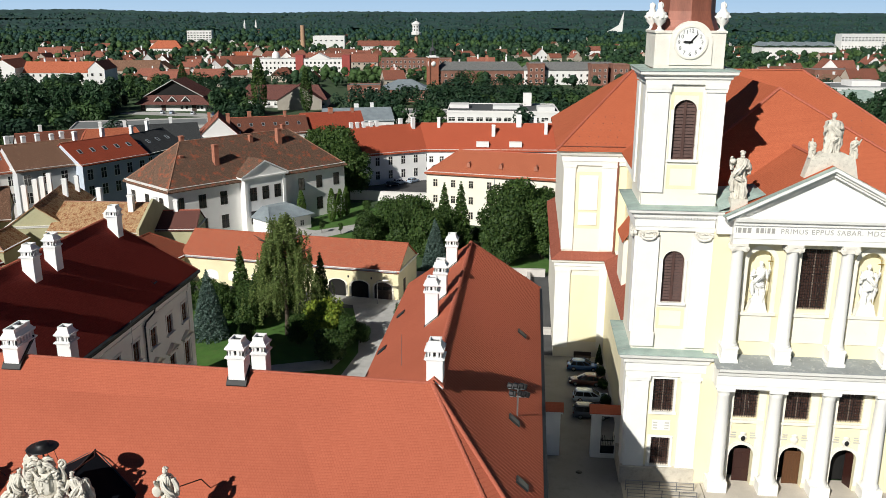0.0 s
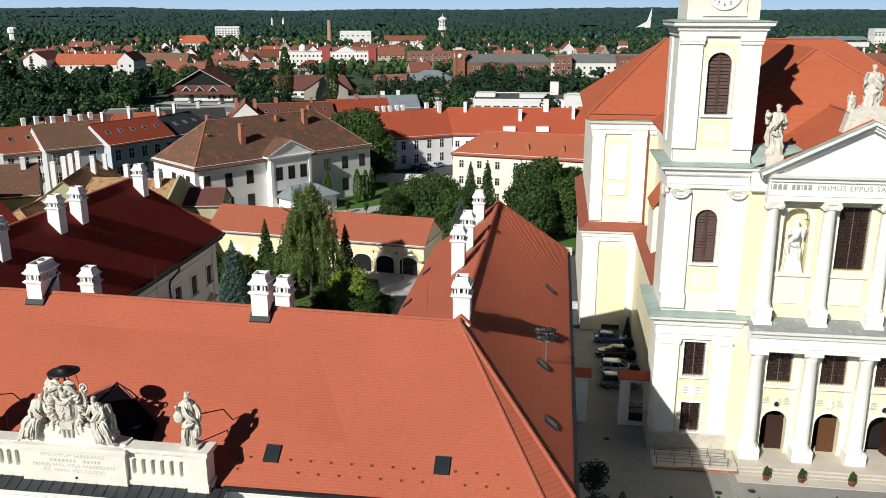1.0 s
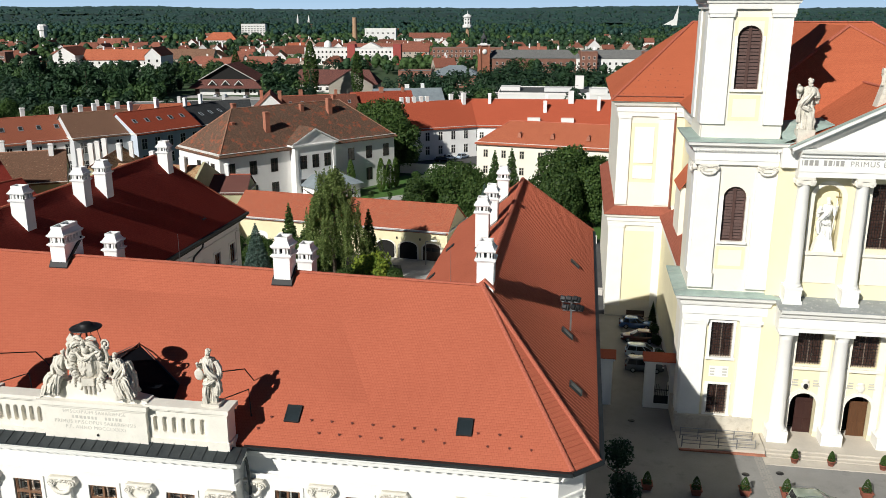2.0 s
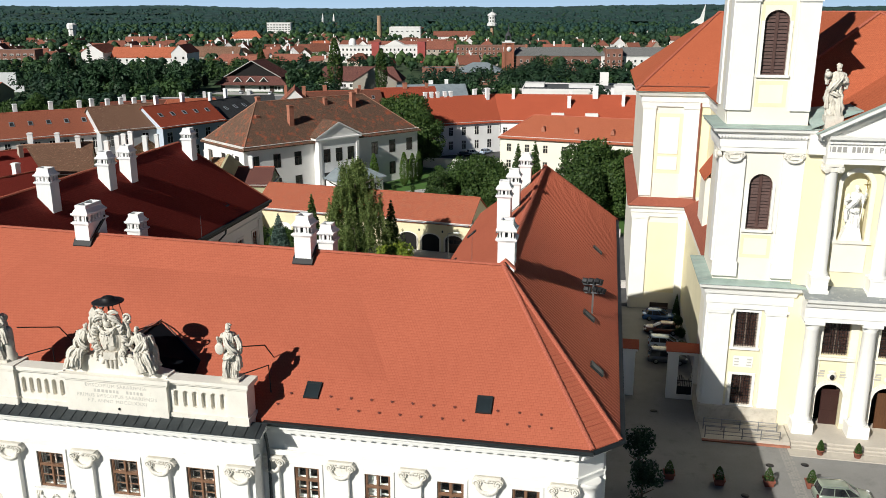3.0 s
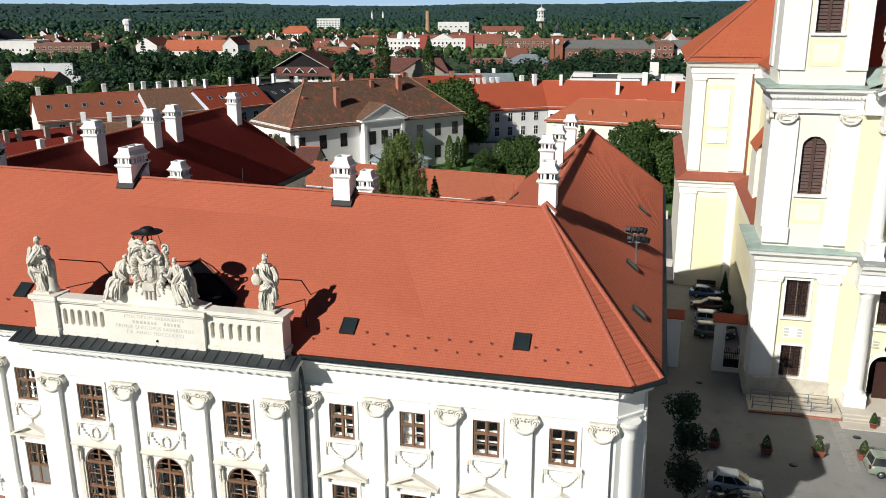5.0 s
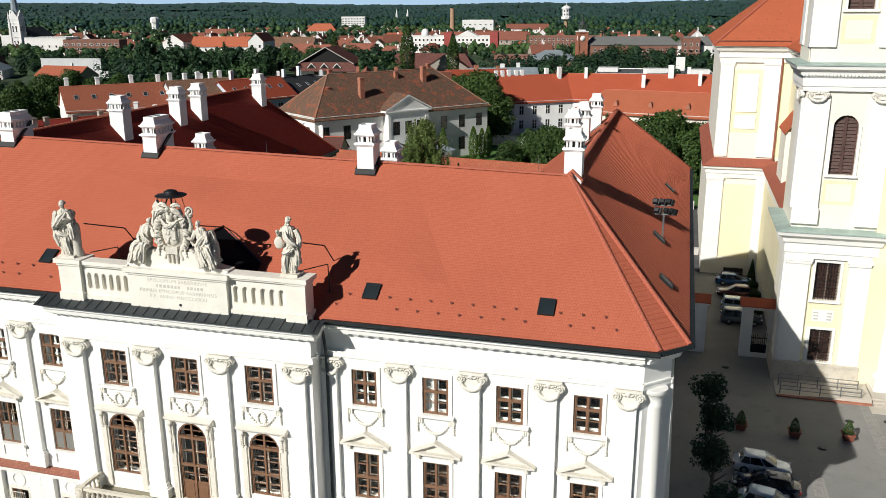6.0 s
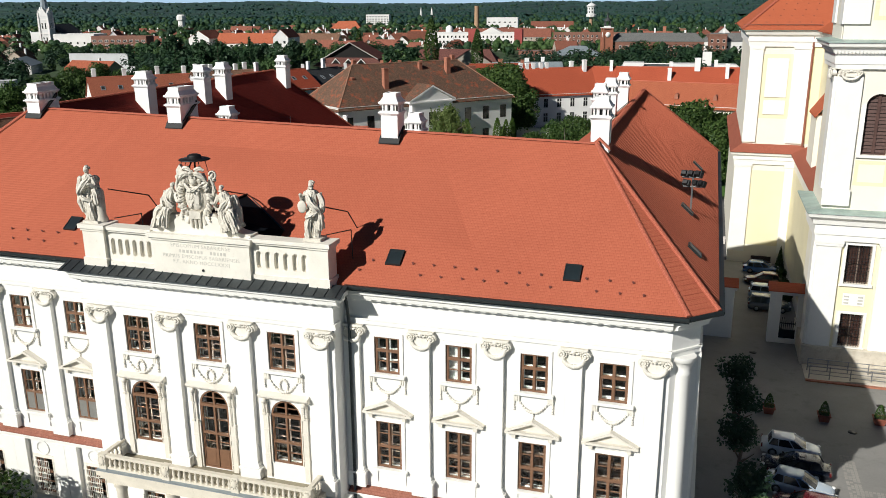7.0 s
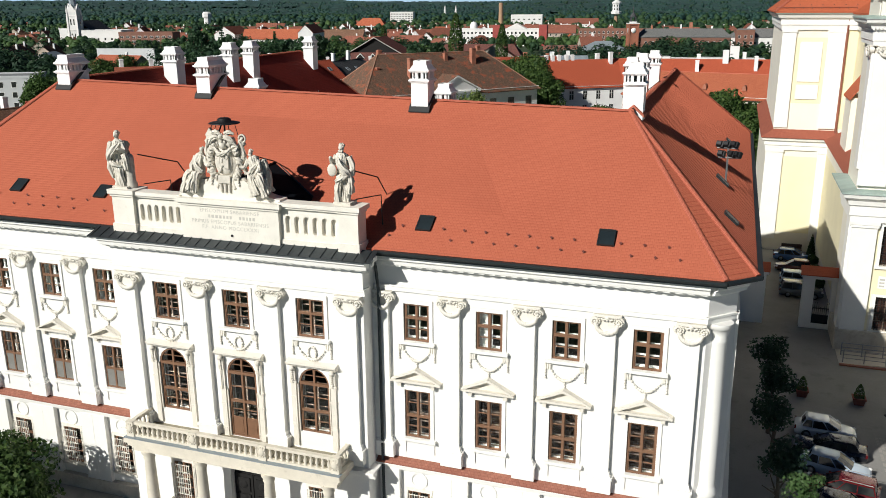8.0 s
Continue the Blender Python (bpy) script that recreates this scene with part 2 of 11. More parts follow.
surface("crimson_wall", (0.34, 0.065, 0.055), 0.8, 0.12, 0.3, 6, 0.1)
surface("brick_wall", (0.235, 0.110, 0.078), 0.85, 0.15, 0.4, 8, 0.2, spread=0.1)
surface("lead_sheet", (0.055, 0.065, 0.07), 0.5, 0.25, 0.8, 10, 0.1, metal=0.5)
surface("zinc", (0.30, 0.35, 0.38), 0.5, 0.15, 0.5, 8, 0.1, metal=0.3)
surface("cover_grey", (0.27, 0.29, 0.29), 0.7, 0.15, 0.8, 8, 0.1, stain=(0.46, 0.46, 0.44), stain_at=(0.55, 0.68))
surface("verdigris", (0.34, 0.43, 0.39), 0.7, 0.18, 0.6, 8, 0.15, stain=(0.45, 0.45, 0.42), stain_at=(0.55, 0.75))
surface("copper_red", (0.28, 0.10, 0.065), 0.55, 0.25, 0.5, 6, 0.2, metal=0.2, stretch=(2.0, 2.0, 0.35))
surface("guard_red", (0.17, 0.045, 0.032), 0.6, 0.2, 3, 20, 0.1)
surface("sett_pale", (0.31, 0.295, 0.27), 0.85, 0.1, 0.3, 6, 0.15)
surface("blind_board", (0.20, 0.195, 0.18), 0.6, 0.1, 2, 12, 0.0)
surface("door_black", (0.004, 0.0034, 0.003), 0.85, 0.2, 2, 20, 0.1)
surface("gutter_dark", (0.020, 0.027, 0.030), 0.5, 0.2, 0.8, 10, 0.1, metal=0.3)
surface("balcony_floor", (0.27, 0.24, 0.17), 0.9, 0.15, 0.9, 16, 0.12)
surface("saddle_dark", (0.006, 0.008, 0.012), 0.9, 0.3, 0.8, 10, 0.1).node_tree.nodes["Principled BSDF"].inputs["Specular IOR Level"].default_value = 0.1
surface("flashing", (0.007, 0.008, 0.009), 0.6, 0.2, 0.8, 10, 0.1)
surface("iron", (0.03, 0.03, 0.032), 0.5, 0.2, 3, 20, 0.1, metal=0.6)
surface("steel", (0.34, 0.35, 0.36), 0.4, 0.1, 3, 20, 0.05, metal=0.8)
surface("wood_brown", (0.195, 0.100, 0.055), 0.6, 0.12, 3, 25, 0.1)
surface("shutter_brown", (0.085, 0.042, 0.034), 0.6, 0.2, 2, 25, 0.1)
surface("door_tan", (0.10, 0.040, 0.014), 0.5, 0.25, 2, 20, 0.1, stretch=(6, 6, 0.6))
surface("door_brown", (0.036, 0.010, 0.007), 0.5, 0.2, 2, 20, 0.1, stretch=(6, 6, 0.6))
surface("dark_wood", (0.05, 0.03, 0.022), 0.6, 0.2, 2, 20, 0.1)
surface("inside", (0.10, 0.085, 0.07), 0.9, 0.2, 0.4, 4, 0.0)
surface("curtain", (0.75, 0.74, 0.70), 0.9, 0.1, 2, 12, 0.1)
surface("gold", (0.75, 0.52, 0.16), 0.35, 0.1, 2, 12, 0.1, metal=0.9)
surface("dial_white", (0.82, 0.82, 0.80), 0.5, 0.02, 1, 10, 0.0)
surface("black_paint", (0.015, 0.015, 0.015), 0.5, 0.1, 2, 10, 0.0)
surface("letter_pale", (0.52, 0.50, 0.45), 0.8, 0.1, 2, 10, 0.0)
surface("letter_grey", (0.34, 0.33, 0.31), 0.8, 0.1, 2, 10, 0.0)
surface("paving", (0.250, 0.244, 0.232), 0.85, 0.10, 0.25, 6, 0.15, stain=(0.175, 0.17, 0.163), stain_at=(0.55, 0.75))
surface("pale_paving", (0.54, 0.49, 0.42), 0.85, 0.1, 0.3, 6, 0.15)
surface("gravel_path", (0.46, 0.45, 0.43), 0.9, 0.12, 0.4, 12, 0.25, stain=(0.36, 0.35, 0.33), stain_at=(0.5, 0.7))
surface("asphalt", (0.07, 0.07, 0.072), 0.9, 0.2, 0.2, 10, 0.15)
surface("lawn", (0.060, 0.150, 0.020), 0.9, 0.25, 0.35, 18, 0.5, stain=(0.08, 0.14, 0.03), stain_at=(0.5, 0.7))
surface("meadow", (0.045, 0.085, 0.030), 0.95, 0.35, 0.012, 0.35, 0.0, stain=(0.10, 0.10, 0.06), stain_at=(0.6, 0.72))
surface("field", (0.16, 0.20, 0.06), 0.95, 0.2, 0.01, 0.3, 0.0)
surface("dark_roof", (0.085, 0.09, 0.092), 0.9, 0.12, 0.2, 5, 0.1)
surface("flat_roof", (0.20, 0.21, 0.21), 0.85, 0.12, 0.2, 5, 0.1)
surface("bark", (0.09, 0.07, 0.05), 0.9, 0.25, 4, 30, 0.5)
surface("terracotta", (0.24, 0.075, 0.045), 0.8, 0.15, 3, 20, 0.1)
surface("soil", (0.05, 0.035, 0.025), 0.95, 0.2, 3, 20, 0.3)
surface("rubber", (0.02, 0.02, 0.02), 0.8, 0.1, 3, 20, 0.0)
surface("concrete", (0.50, 0.49, 0.47), 0.85, 0.1, 0.4, 8, 0.1, spread=0.1)
surface("town_white", (0.74, 0.74, 0.73), 0.85, 0.05, 0.2, 6, 0.0, spread=0.1)
for car_name, car_colour in (("paint_white", (0.72, 0.77, 0.82)), ("paint_black", (0.012, 0.014, 0.02)), ("paint_silver", (0.42, 0.52, 0.64)), ("paint_red", (0.13, 0.012, 0.014)),
                             ("paint_sage", (0.26, 0.31, 0.25)), ("paint_blue", (0.04, 0.06, 0.13)), ("paint_azure", (0.06, 0.14, 0.32)), ("paint_orange", (0.11, 0.035, 0.022)), ("paint_grey", (0.12, 0.13, 0.14))):
    cm = surface(car_name, car_colour, 0.25, 0.03, 1, 20, 0.0, metal=0.2)
    cm.node_tree.nodes["Principled BSDF"].inputs["Coat Weight"].default_value = 0.6
leaves("leaf_dark", (0.022, 0.055, 0.014), (0.072, 0.122, 0.030))
leaves("leaf_cypress", (0.055, 0.115, 0.020), (0.12, 0.20, 0.040))
leaves("leaf_mid", (0.028, 0.065, 0.014), (0.07, 0.13, 0.03))
leaves("leaf_light", (0.085, 0.15, 0.018), (0.25, 0.31, 0.04))
leaves("leaf_willow", (0.085, 0.140, 0.036), (0.23, 0.29, 0.09))
leaves("leaf_blue", (0.050, 0.095, 0.080), (0.13, 0.19, 0.17))
leaves("leaf_wood", (0.022, 0.058, 0.028), (0.042, 0.090, 0.040), 0.3)
# bluish leaves: distance haze is put into the colour
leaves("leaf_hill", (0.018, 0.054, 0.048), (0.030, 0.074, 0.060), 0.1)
leaves("leaf_grove", (0.042, 0.092, 0.030), (0.078, 0.140, 0.045))
leaves("leaf_pine", (0.020, 0.052, 0.030), (0.032, 0.068, 0.038))
# far tree cover, blue-green with distance haze put into the colour
surface("haze_cover", (0.014, 0.050, 0.046), 0.95, 0.35, 0.004, 0.05, 0.0, stain=(0.026, 0.072, 0.048), stain_at=(0.5, 0.65))
glassy("window_glass")
dark_pane("pane_dark")
surface("skylight_glass", (0.014, 0.022, 0.026), 0.4, 0.2, 1.0, 9, 0.0)
surface("mullion_wood", (0.22, 0.16, 0.125), 0.6, 0.12, 3, 25, 0.1)
surface("shutter_pane", (0.070, 0.034, 0.026), 0.25, 0.5, 1.2, 9, 0.1, stretch=(1, 1, 3))


# ---- building helpers ----
class Mb:
    """Collects vertices and faces of one mesh."""

    def __init__(self):
        self.v, self.f, self.m, self.s = [], [], [], []

    def face(self, pts, m=0, s=False):
        n = len(self.v)
        self.v += [tuple(p) for p in pts]
        self.f.append(tuple(range(n, n + len(pts))))
        self.m.append(m)
        self.s.append(s)

    def faces(self, pts, fs, m=0, s=False):
        n = len(self.v)
        self.v += [tuple(p) for p in pts]
        for f in fs:
            self.f.append(tuple(n + i for i in f))
            self.m.append(m)
            self.s.append(s)

    def box(self, x0, x1, y0, y1, z0, z1, m=0):
        p = [(x, y, z) for z in (z0, z1) for y in (y0, y1) for x in (x0, x1)]
        self.faces(p, [(0, 2, 3, 1), (4, 5, 7, 6), (0, 1, 5, 4), (2, 6, 7, 3), (0, 4, 6, 2), (1, 3, 7, 5)], m)

    def prism(self, poly, axis, a, b, m=0, s=False):
        """poly in the other two axes, in their order x, y, z, drawn out from a to b."""
        k = "xyz".index(axis)
        area = sum(p[0] * q[1] - p[1] * q[0] for p, q in zip(poly, poly[1:] + poly[:1]))
        if (area > 0) == (axis == "y"):
            poly = poly[::-1]

        def at(p, c):
            q = list(p)
            q.insert(k, c)
            return tuple(q)

        n = len(poly)
        pts = [at(p, a) for p in poly] + [at(p, b) for p in poly]
        self.faces(pts, [tuple(range(n))[::-1], tuple(range(n, 2 * n))], m)
        self.faces(pts, [(i, (i + 1) % n, n + (i + 1) % n, n + i) for i in range(n)], m, s)

    def lathe(self, cx, cy, prof, seg=14, m=0, s=True, a0=0.0, a1=360.0):
        full = abs(a1 - a0) >= 359
        k = seg if full else seg + 1
        pts = [(cx + r * math.cos(radians(a0 + (a1 - a0) * i / seg)), cy + r * math.sin(radians(a0 + (a1 - a0) * i / seg)), z) for r, z in prof for i in range(k)]
        fs = []
        for j in range(len(prof) - 1):
            for i in range(seg):
                i2 = (i + 1) % k
                fs.append((j * k + i, j * k + i2, (j + 1) * k + i2, (j + 1) * k + i))
        self.faces(pts, fs, m, s)
        if prof[-1][0] > 1e-3:
            self.face([pts[(len(prof) - 1) * k + i] for i in range(k)], m)

    def tube(self, p0, p1, r0, r1=None, seg=6, m=0, s=True, caps=True):
        p0, p1 = Vector(p0), Vector(p1)
        r1 = r0 if r1 is None else r1
        d = (p1 - p0).normalized()
        u = d.cross(Vector((0, 0, 1)) if abs(d.z) < 0.9 else Vector((1, 0, 0))).normalized()
        w = d.cross(u)
        ring = [(math.cos(2 * math.pi * i / seg), math.sin(2 * math.pi * i / seg)) for i in range(seg)]
        pts = [p0 + r0 * (c * u + q * w) for c, q in ring] + [p1 + r1 * (c * u + q * w) for c, q in ring]
        self.faces(pts, [(i, seg + i, seg + (i + 1) % seg, (i + 1) % seg) for i in range(seg)], m, s)
        if caps:
            self.faces(pts, [tuple(range(seg)), tuple(range(2 * seg - 1, seg - 1, -1))], m)

    def ball(self, c, r, seg=10, rings=7, m=0, wob=0.0, seed=0):
        r = (r, r, r) if isinstance(r, (int, float)) else r
        rnd = random.Random(seed)
        pts, fs = [], []
        for j in range(rings + 1):
            th = math.pi * j / rings
            for i in range(seg):
                ph = 2 * math.pi * i / seg
                k = 1 + wob * (rnd.random() - 0.5) * 2
                pts.append((c[0] + k * r[0] * math.sin(th) * math.cos(ph), c[1] + k * r[1] * math.sin(th) * math.sin(ph), c[2] + k * r[2] * math.cos(th)))
        for j in range(rings):
            for i in range(seg):
                fs.append((j * seg + i, (j + 1) * seg + i, (j + 1) * seg + (i + 1) % seg, j * seg + (i + 1) % seg))
        self.faces(pts, fs, m, True)

    def turned(self, m4):
        self.v = [tuple(m4 @ Vector(p)) for p in self.v]
        return self

    def mesh(self, name, mats, uv=True):
        me = bpy.data.meshes.new(name)
        me.from_pydata(self.v, [], self.f)
        for x in mats:
            me.materials.append(MATS[x])
        if len(mats) > 1:
            me.polygons.foreach_set("material_index", self.m)
        if any(self.s):
            me.polygons.foreach_set("use_smooth", self.s)
        if uv:
            layer = me.uv_layers.new(name="UVMap")
            flat = np.zeros(2 * len(me.loops))
            n = 0
            for f in self.f:
                a, b, c = (np.array(self.v[i]) for i in f[:3])
                nx, ny, nz = np.cross(b - a, c - b)
                h = math.hypot(nx, ny)
                if h > 1e-6 * (abs(nz) + 1e-9) and h > 1e-9:
                    ux, uy = -ny / h, nx / h
                    ln = math.sqrt(h * h + nz * nz)
                    vx, vy, vz = -nz / ln * uy, nz / ln * ux, (nx * uy - ny * ux) / ln
                    for i in f:
                        p = self.v[i]
                        flat[n], flat[n + 1] = p[0] * ux + p[1] * uy, p[0] * vx + p[1] * vy + p[2] * vz
                        n += 2
                else:
                    for i in f:
                        flat[n], flat[n + 1] = self.v[i][0], self.v[i][1]
                        n += 2
            layer.data.foreach_set("uv", flat)
        me.update()
        return me


def world_of(ob):
    return world_of(ob.parent) @ ob.matrix_parent_inverse @ ob.matrix_basis if ob.parent else ob.matrix_basis.copy()


def under(ob, parent, keep=True):
    """Makes ob a part of parent. keep: its mesh is in world metres."""
    ob.parent = parent
    if keep:
        ob.matrix_parent_inverse = world_of(parent).inverted()
    return ob


def part(name, mb, mats, parent, label="", keep=True, uv=True):
    me = mb.mesh(name, mats if isinstance(mats, (list, tuple)) else [mats], uv) if isinstance(mb, Mb) else mb
    ob = new(name, me)
    under(ob, parent, keep)
    return tagged(ob, label)


def blocks(mb):
    """The separate blocks of mb, each as an Mb of its own."""
    root = {}
    for f in mb.f:
        known = next((root[i] for i in f if i in root), None)
        if known is None:
            known = [Mb(), {}]
        for i in f:
            root[i] = known
    done = []
    for f, m, s in zip(mb.f, mb.m, mb.s):
        q, index = root[f[0]]
        if q not in done:
            done.append(q)
        for i in f:
            if i not in index:
                index[i] = len(q.v)
                q.v.append(mb.v[i])
        q.f.append(tuple(index[i] for i in f))
        q.m.append(m)
        q.s.append(s)
    return done


def parts(name, mb, mats, parent, label="", keep=True):
    """Every separate block of mb as a part of its own."""
    return [part(name, q, mats, parent, label, keep) for q in blocks(mb)]


def piece(name, me, parent, m):
    """One more object on a shared mesh, at the pose m in the world."""
    ob = new(name, me)
    ob.parent = parent
    ob.matrix_parent_inverse = world_of(parent).inverted()
    ob.matrix_basis = m
    return ob


def thing(name, x, y, z, label, category, group="", kind="", rz=0.0):
    ob = new(name)
    ob.empty_display_size = 0.5
    ob.matrix_basis = pose(x, y, z, 0, 0, rz)
    return tagged(ob, label, category, group, kind)


def solid(name, mb, mats, label, category, group="", kind="", uv=True):
    ob = new(name, mb.mesh(name, mats if isinstance(mats, (list, tuple)) else [mats], uv))
    return tagged(ob, label, category, group, kind)


def pierced(mb, x0, x1, z0, z1, holes, y, depth, m=0):
    """A wall that faces -y, at y, with openings (x0, x1, z0, z1) that go depth deep."""
    xs = sorted({x0, x1, *(h[0] for h in holes), *(h[1] for h in holes)})
    zs = sorted({z0, z1, *(h[2] for h in holes), *(h[3] for h in holes)})
    for a, b in zip(xs, xs[1:]):
        run = None
        for c, d in zip(zs, zs[1:]):
            inside = any(h[0] <= a + 1e-6 and b - 1e-6 <= h[1] and h[2] <= c + 1e-6 and d - 1e-6 <= h[3] for h in holes)
            if not inside:
                mb.face([(a, y, c), (b, y, c), (b, y, d), (a, y, d)], m)
                mb.face([(a, y + depth, c), (a, y + depth, d), (b, y + depth, d), (b, y + depth, c)], m)
    for a, b, c, d in holes:
        e = y + depth
        mb.face([(a, y, c), (a, y, d), (a, e, d), (a, e, c)], m)
        mb.face([(b, y, c), (b, e, c), (b, e, d), (b, y, d)], m)
        mb.face([(a, y, d), (b, y, d), (b, e, d), (a, e, d)], m)
        mb.face([(a, y, c), (a, e, c), (b, e, c), (b, y, c)], m)
    e = y + depth
    for a, b in (((x0, z0), (x0, z1)), ((x0, z1), (x1, z1)), ((x1, z1), (x1, z0)), ((x1, z0), (x0, z0))):
        mb.face([(a[0], y, a[1]), (b[0], y, b[1]), (b[0], e, b[1]), (a[0], e, a[1])], m)


def arch_fill(mb, xa, xb, z_spring, z_top, y0, y1, m=0, n=10):
    """Fills the two corners over a round arch between xa and xb, up to z_top."""
    xc, r = (xa + xb) / 2, (xb - xa) / 2
    k = (z_top - z_spring) / r
    arc = [(xc + r * math.cos(math.pi * i / n), z_spring + k * r * math.sin(math.pi * i / n)) for i in range(n + 1)]
    h = n // 2
    mb.prism(arc[: h + 1] + [(xb, z_top)], "y", y0, y1, m)
    mb.prism(arc[h:] + [(xa, z_top)], "y", y0, y1, m)


def arch_ring(mb, x, z, r0, r1, y0, y1, n=16):
    """Half a ring over the opening at x, as one connected block that faces -y."""
    pts = [(x + r * math.cos(math.pi * i / n), y, z + r * math.sin(math.pi * i / n)) for i in range(n + 1) for r, y in ((r0, y0), (r1, y0), (r1, y1), (r0, y1))]
    fs = [(4 * i + k, 4 * i + (k + 1) % 4, 4 * i + 4 + (k + 1) % 4, 4 * i + 4 + k) for i in range(n) for k in range(4)]
    mb.faces(pts, fs + [(3, 2, 1, 0), tuple(4 * n + k for k in range(4))])


def arch_poly(xa, xb, z0, zs, zt, n=10):
    xc, r = (xa + xb) / 2, (xb - xa) / 2
    k = (zt - zs) / r
    return [(xa, z0), (xb, z0)] + [(xc + r * math.cos(math.pi * i / n), zs + k * r * math.sin(math.pi * i / n)) for i in range(n + 1)]


def slope(mb, pts, thick=0.18, m=0):
    """A roof plane as a slab."""
    n = len(pts)
    a = [Vector(p) for p in pts]
    nv = (a[1] - a[0]).cross(a[2] - a[1]).normalized()
    if nv.z < 0:
        a, nv = a[::-1], -nv
    low = [p - Vector((0, 0, thick)) for p in a]
    mb.faces(a + low, [tuple(range(n)), tuple(range(2 * n - 1, n - 1, -1))] + [(i, n + i, n + (i + 1) % n, (i + 1) % n) for i in range(n)], m)


def cap_tiles(parent, p0, p1, name="ridge_tile", mat="ridge_tile", r=0.15, step=0.42, limit=300):
    """A run of half-round cap tiles from p0 to p1, lapped one over the next."""
    p0, p1 = Vector(p0), Vector(p1)
    d = p1 - p0
    n = max(2, int(d.length / step))
    mb = Mb()
    L = d.length / n * 1.12
    prof = [(r * math.cos(math.pi * i / 6), r * 0.8 * math.sin(math.pi * i / 6)) for i in range(7)]
    pts = [(x, -L / 2, z) for x, z in prof] + [(x * 0.86, L / 2, z * 0.86) for x, z in prof]
    mb.faces(pts, [(i, i + 1, 8 + i, 7 + i) for i in range(6)] + [tuple(range(7)), tuple(range(13, 6, -1))], 0, False)
    me = mb.mesh(name, [mat])
    q = d.to_track_quat("Y", "Z").to_matrix().to_4x4()
    for i in range(n):
        c = p0 + d * ((i + 0.5) / n)
        piece(name, me, parent, Matrix.Translation(c) @ q)

# ---- ground ----
def height(x, y):
    """Flat town, low wooded hills far out."""
    r = math.hypot(x, y)
    k = max(0.0, min(1.0, (r - 2300) / 1500))
    k = k * k * (3 - 2 * k)
    a = math.atan2(x, y)
    return k * (38 + 5 * math.sin(a * 9 + 1) + 3 * math.sin(a * 23) + 2 * math.sin(r * 0.004 + a * 40))


mb = Mb()
rings = [0, 60, 140, 260, 420, 650, 950, 1350, 1850, 2300, 2600, 2900, 3200, 3500, 3800, 4100, 4500, 4900]
seg = 120
pts = [(0, 0, 0)]
for r in rings[1:]:
    for i in range(seg):
        a = 2 * math.pi * i / seg
        x, y = r * math.sin(a), r * math.cos(a)
        pts.append((x, y, height(x, y) - (8.0 if r > 2400 else 0.0)))
fs = [(0, 1 + (i + 1) % seg, 1 + i) for i in range(seg)]
for j in range(len(rings) - 2):
    for i in range(seg):
        a, b = 1 + j * seg + i, 1 + j * seg + (i + 1) % seg
        fs.append((a, b, b + seg, a + seg))
mb.faces(pts, fs)
solid("ground", mb, "meadow", "flat green town ground rising to wooded hills", "ground", kind="structure", uv=False)


def sheet(name, poly, z, mat, label, category="pavement"):
    mb = Mb()
    mb.face([(x, y, z) for x, y in poly])
    return solid(name, mb, mat, label, category, kind="structure", uv=False)


sheet("pavement_square", [(-70, 5), (80, 5), (80, 77), (11, 77), (11, 112), (2, 112), (0.8, 40), (-70, 40)], 0.02, "paving", "grey stone-paved square in front of palace and cathedral")
sheet("pavement_lane", [(-60, 110), (20, 110), (20, 150), (-60, 150)], 0.008, "asphalt", "dark yard surface behind the palace")

# ---- the palace ----
XC = -25.07            # its axis
YW, YR = 38.7, 37.3    # wing wall, middle bay wall
ZE, ZR = 18.4, 24.9    # eaves, ridge
YRIDGE, XRIDGE = 47.7, 5.6
X_IN, X_OUT = -0.5, 0.75
palace = thing("palace", XC, 38.0, 0, "white baroque palace with red tiled roof and tall white chimneys", "palace")
BAYS = [-15.05, -11.07, -7.1, -3.13]
WING_X = BAYS + [2 * XC - x for x in BAYS]
MID_X = [XC - 4.53, XC, XC + 4.53]
WALL_T = 0.7

# walls
mb = Mb()
for x0, x1, xs in ((-17.4, X_IN, BAYS), (2 * XC - X_IN, 2 * XC + 17.4, WING_X[4:])):
    holes = []
    for x in xs:
        holes += [(x - 0.71, x + 0.71, 13.25, 15.33), (x - 0.73, x + 0.73, 7.55, 10.38), (x - 0.65, x + 0.65, 1.7, 4.2)]
    pierced(mb, x0, x1, 0, 18.0, holes, YW, WALL_T)
mid_holes = []
for x in MID_X:
    mid_holes += [(x - 0.82, x + 0.82, 13.3, 15.5), (x - 0.92, x + 0.92, 6.6 if x == XC else 7.65, 11.5)]
    mid_holes += [(x - 1.3, x + 1.3, 0.2, 5.0)] if x == XC else [(x - 0.7, x + 0.7, 1.2, 4.2)]
pierced(mb, -33.1 + 0.0, -17.44, 0, 18.0, mid_holes, YR, WALL_T)
for x in MID_X:
    arch_fill(mb, x - 0.92, x + 0.92, 10.55, 11.5, YR + 0.002, YR + WALL_T - 0.002)
arch_fill(mb, XC - 1.3, XC + 1.3, 3.9, 5.0, YR + 0.002, YR + WALL_T - 0.002)
for sx, a in ((1, -17.44), (-1, -32.7 - 0.4)):
    mb.box(min(a, a - sx * 0.6), max(a, a - sx * 0.6), YR + WALL_T, YW + WALL_T, 0, 18.0)
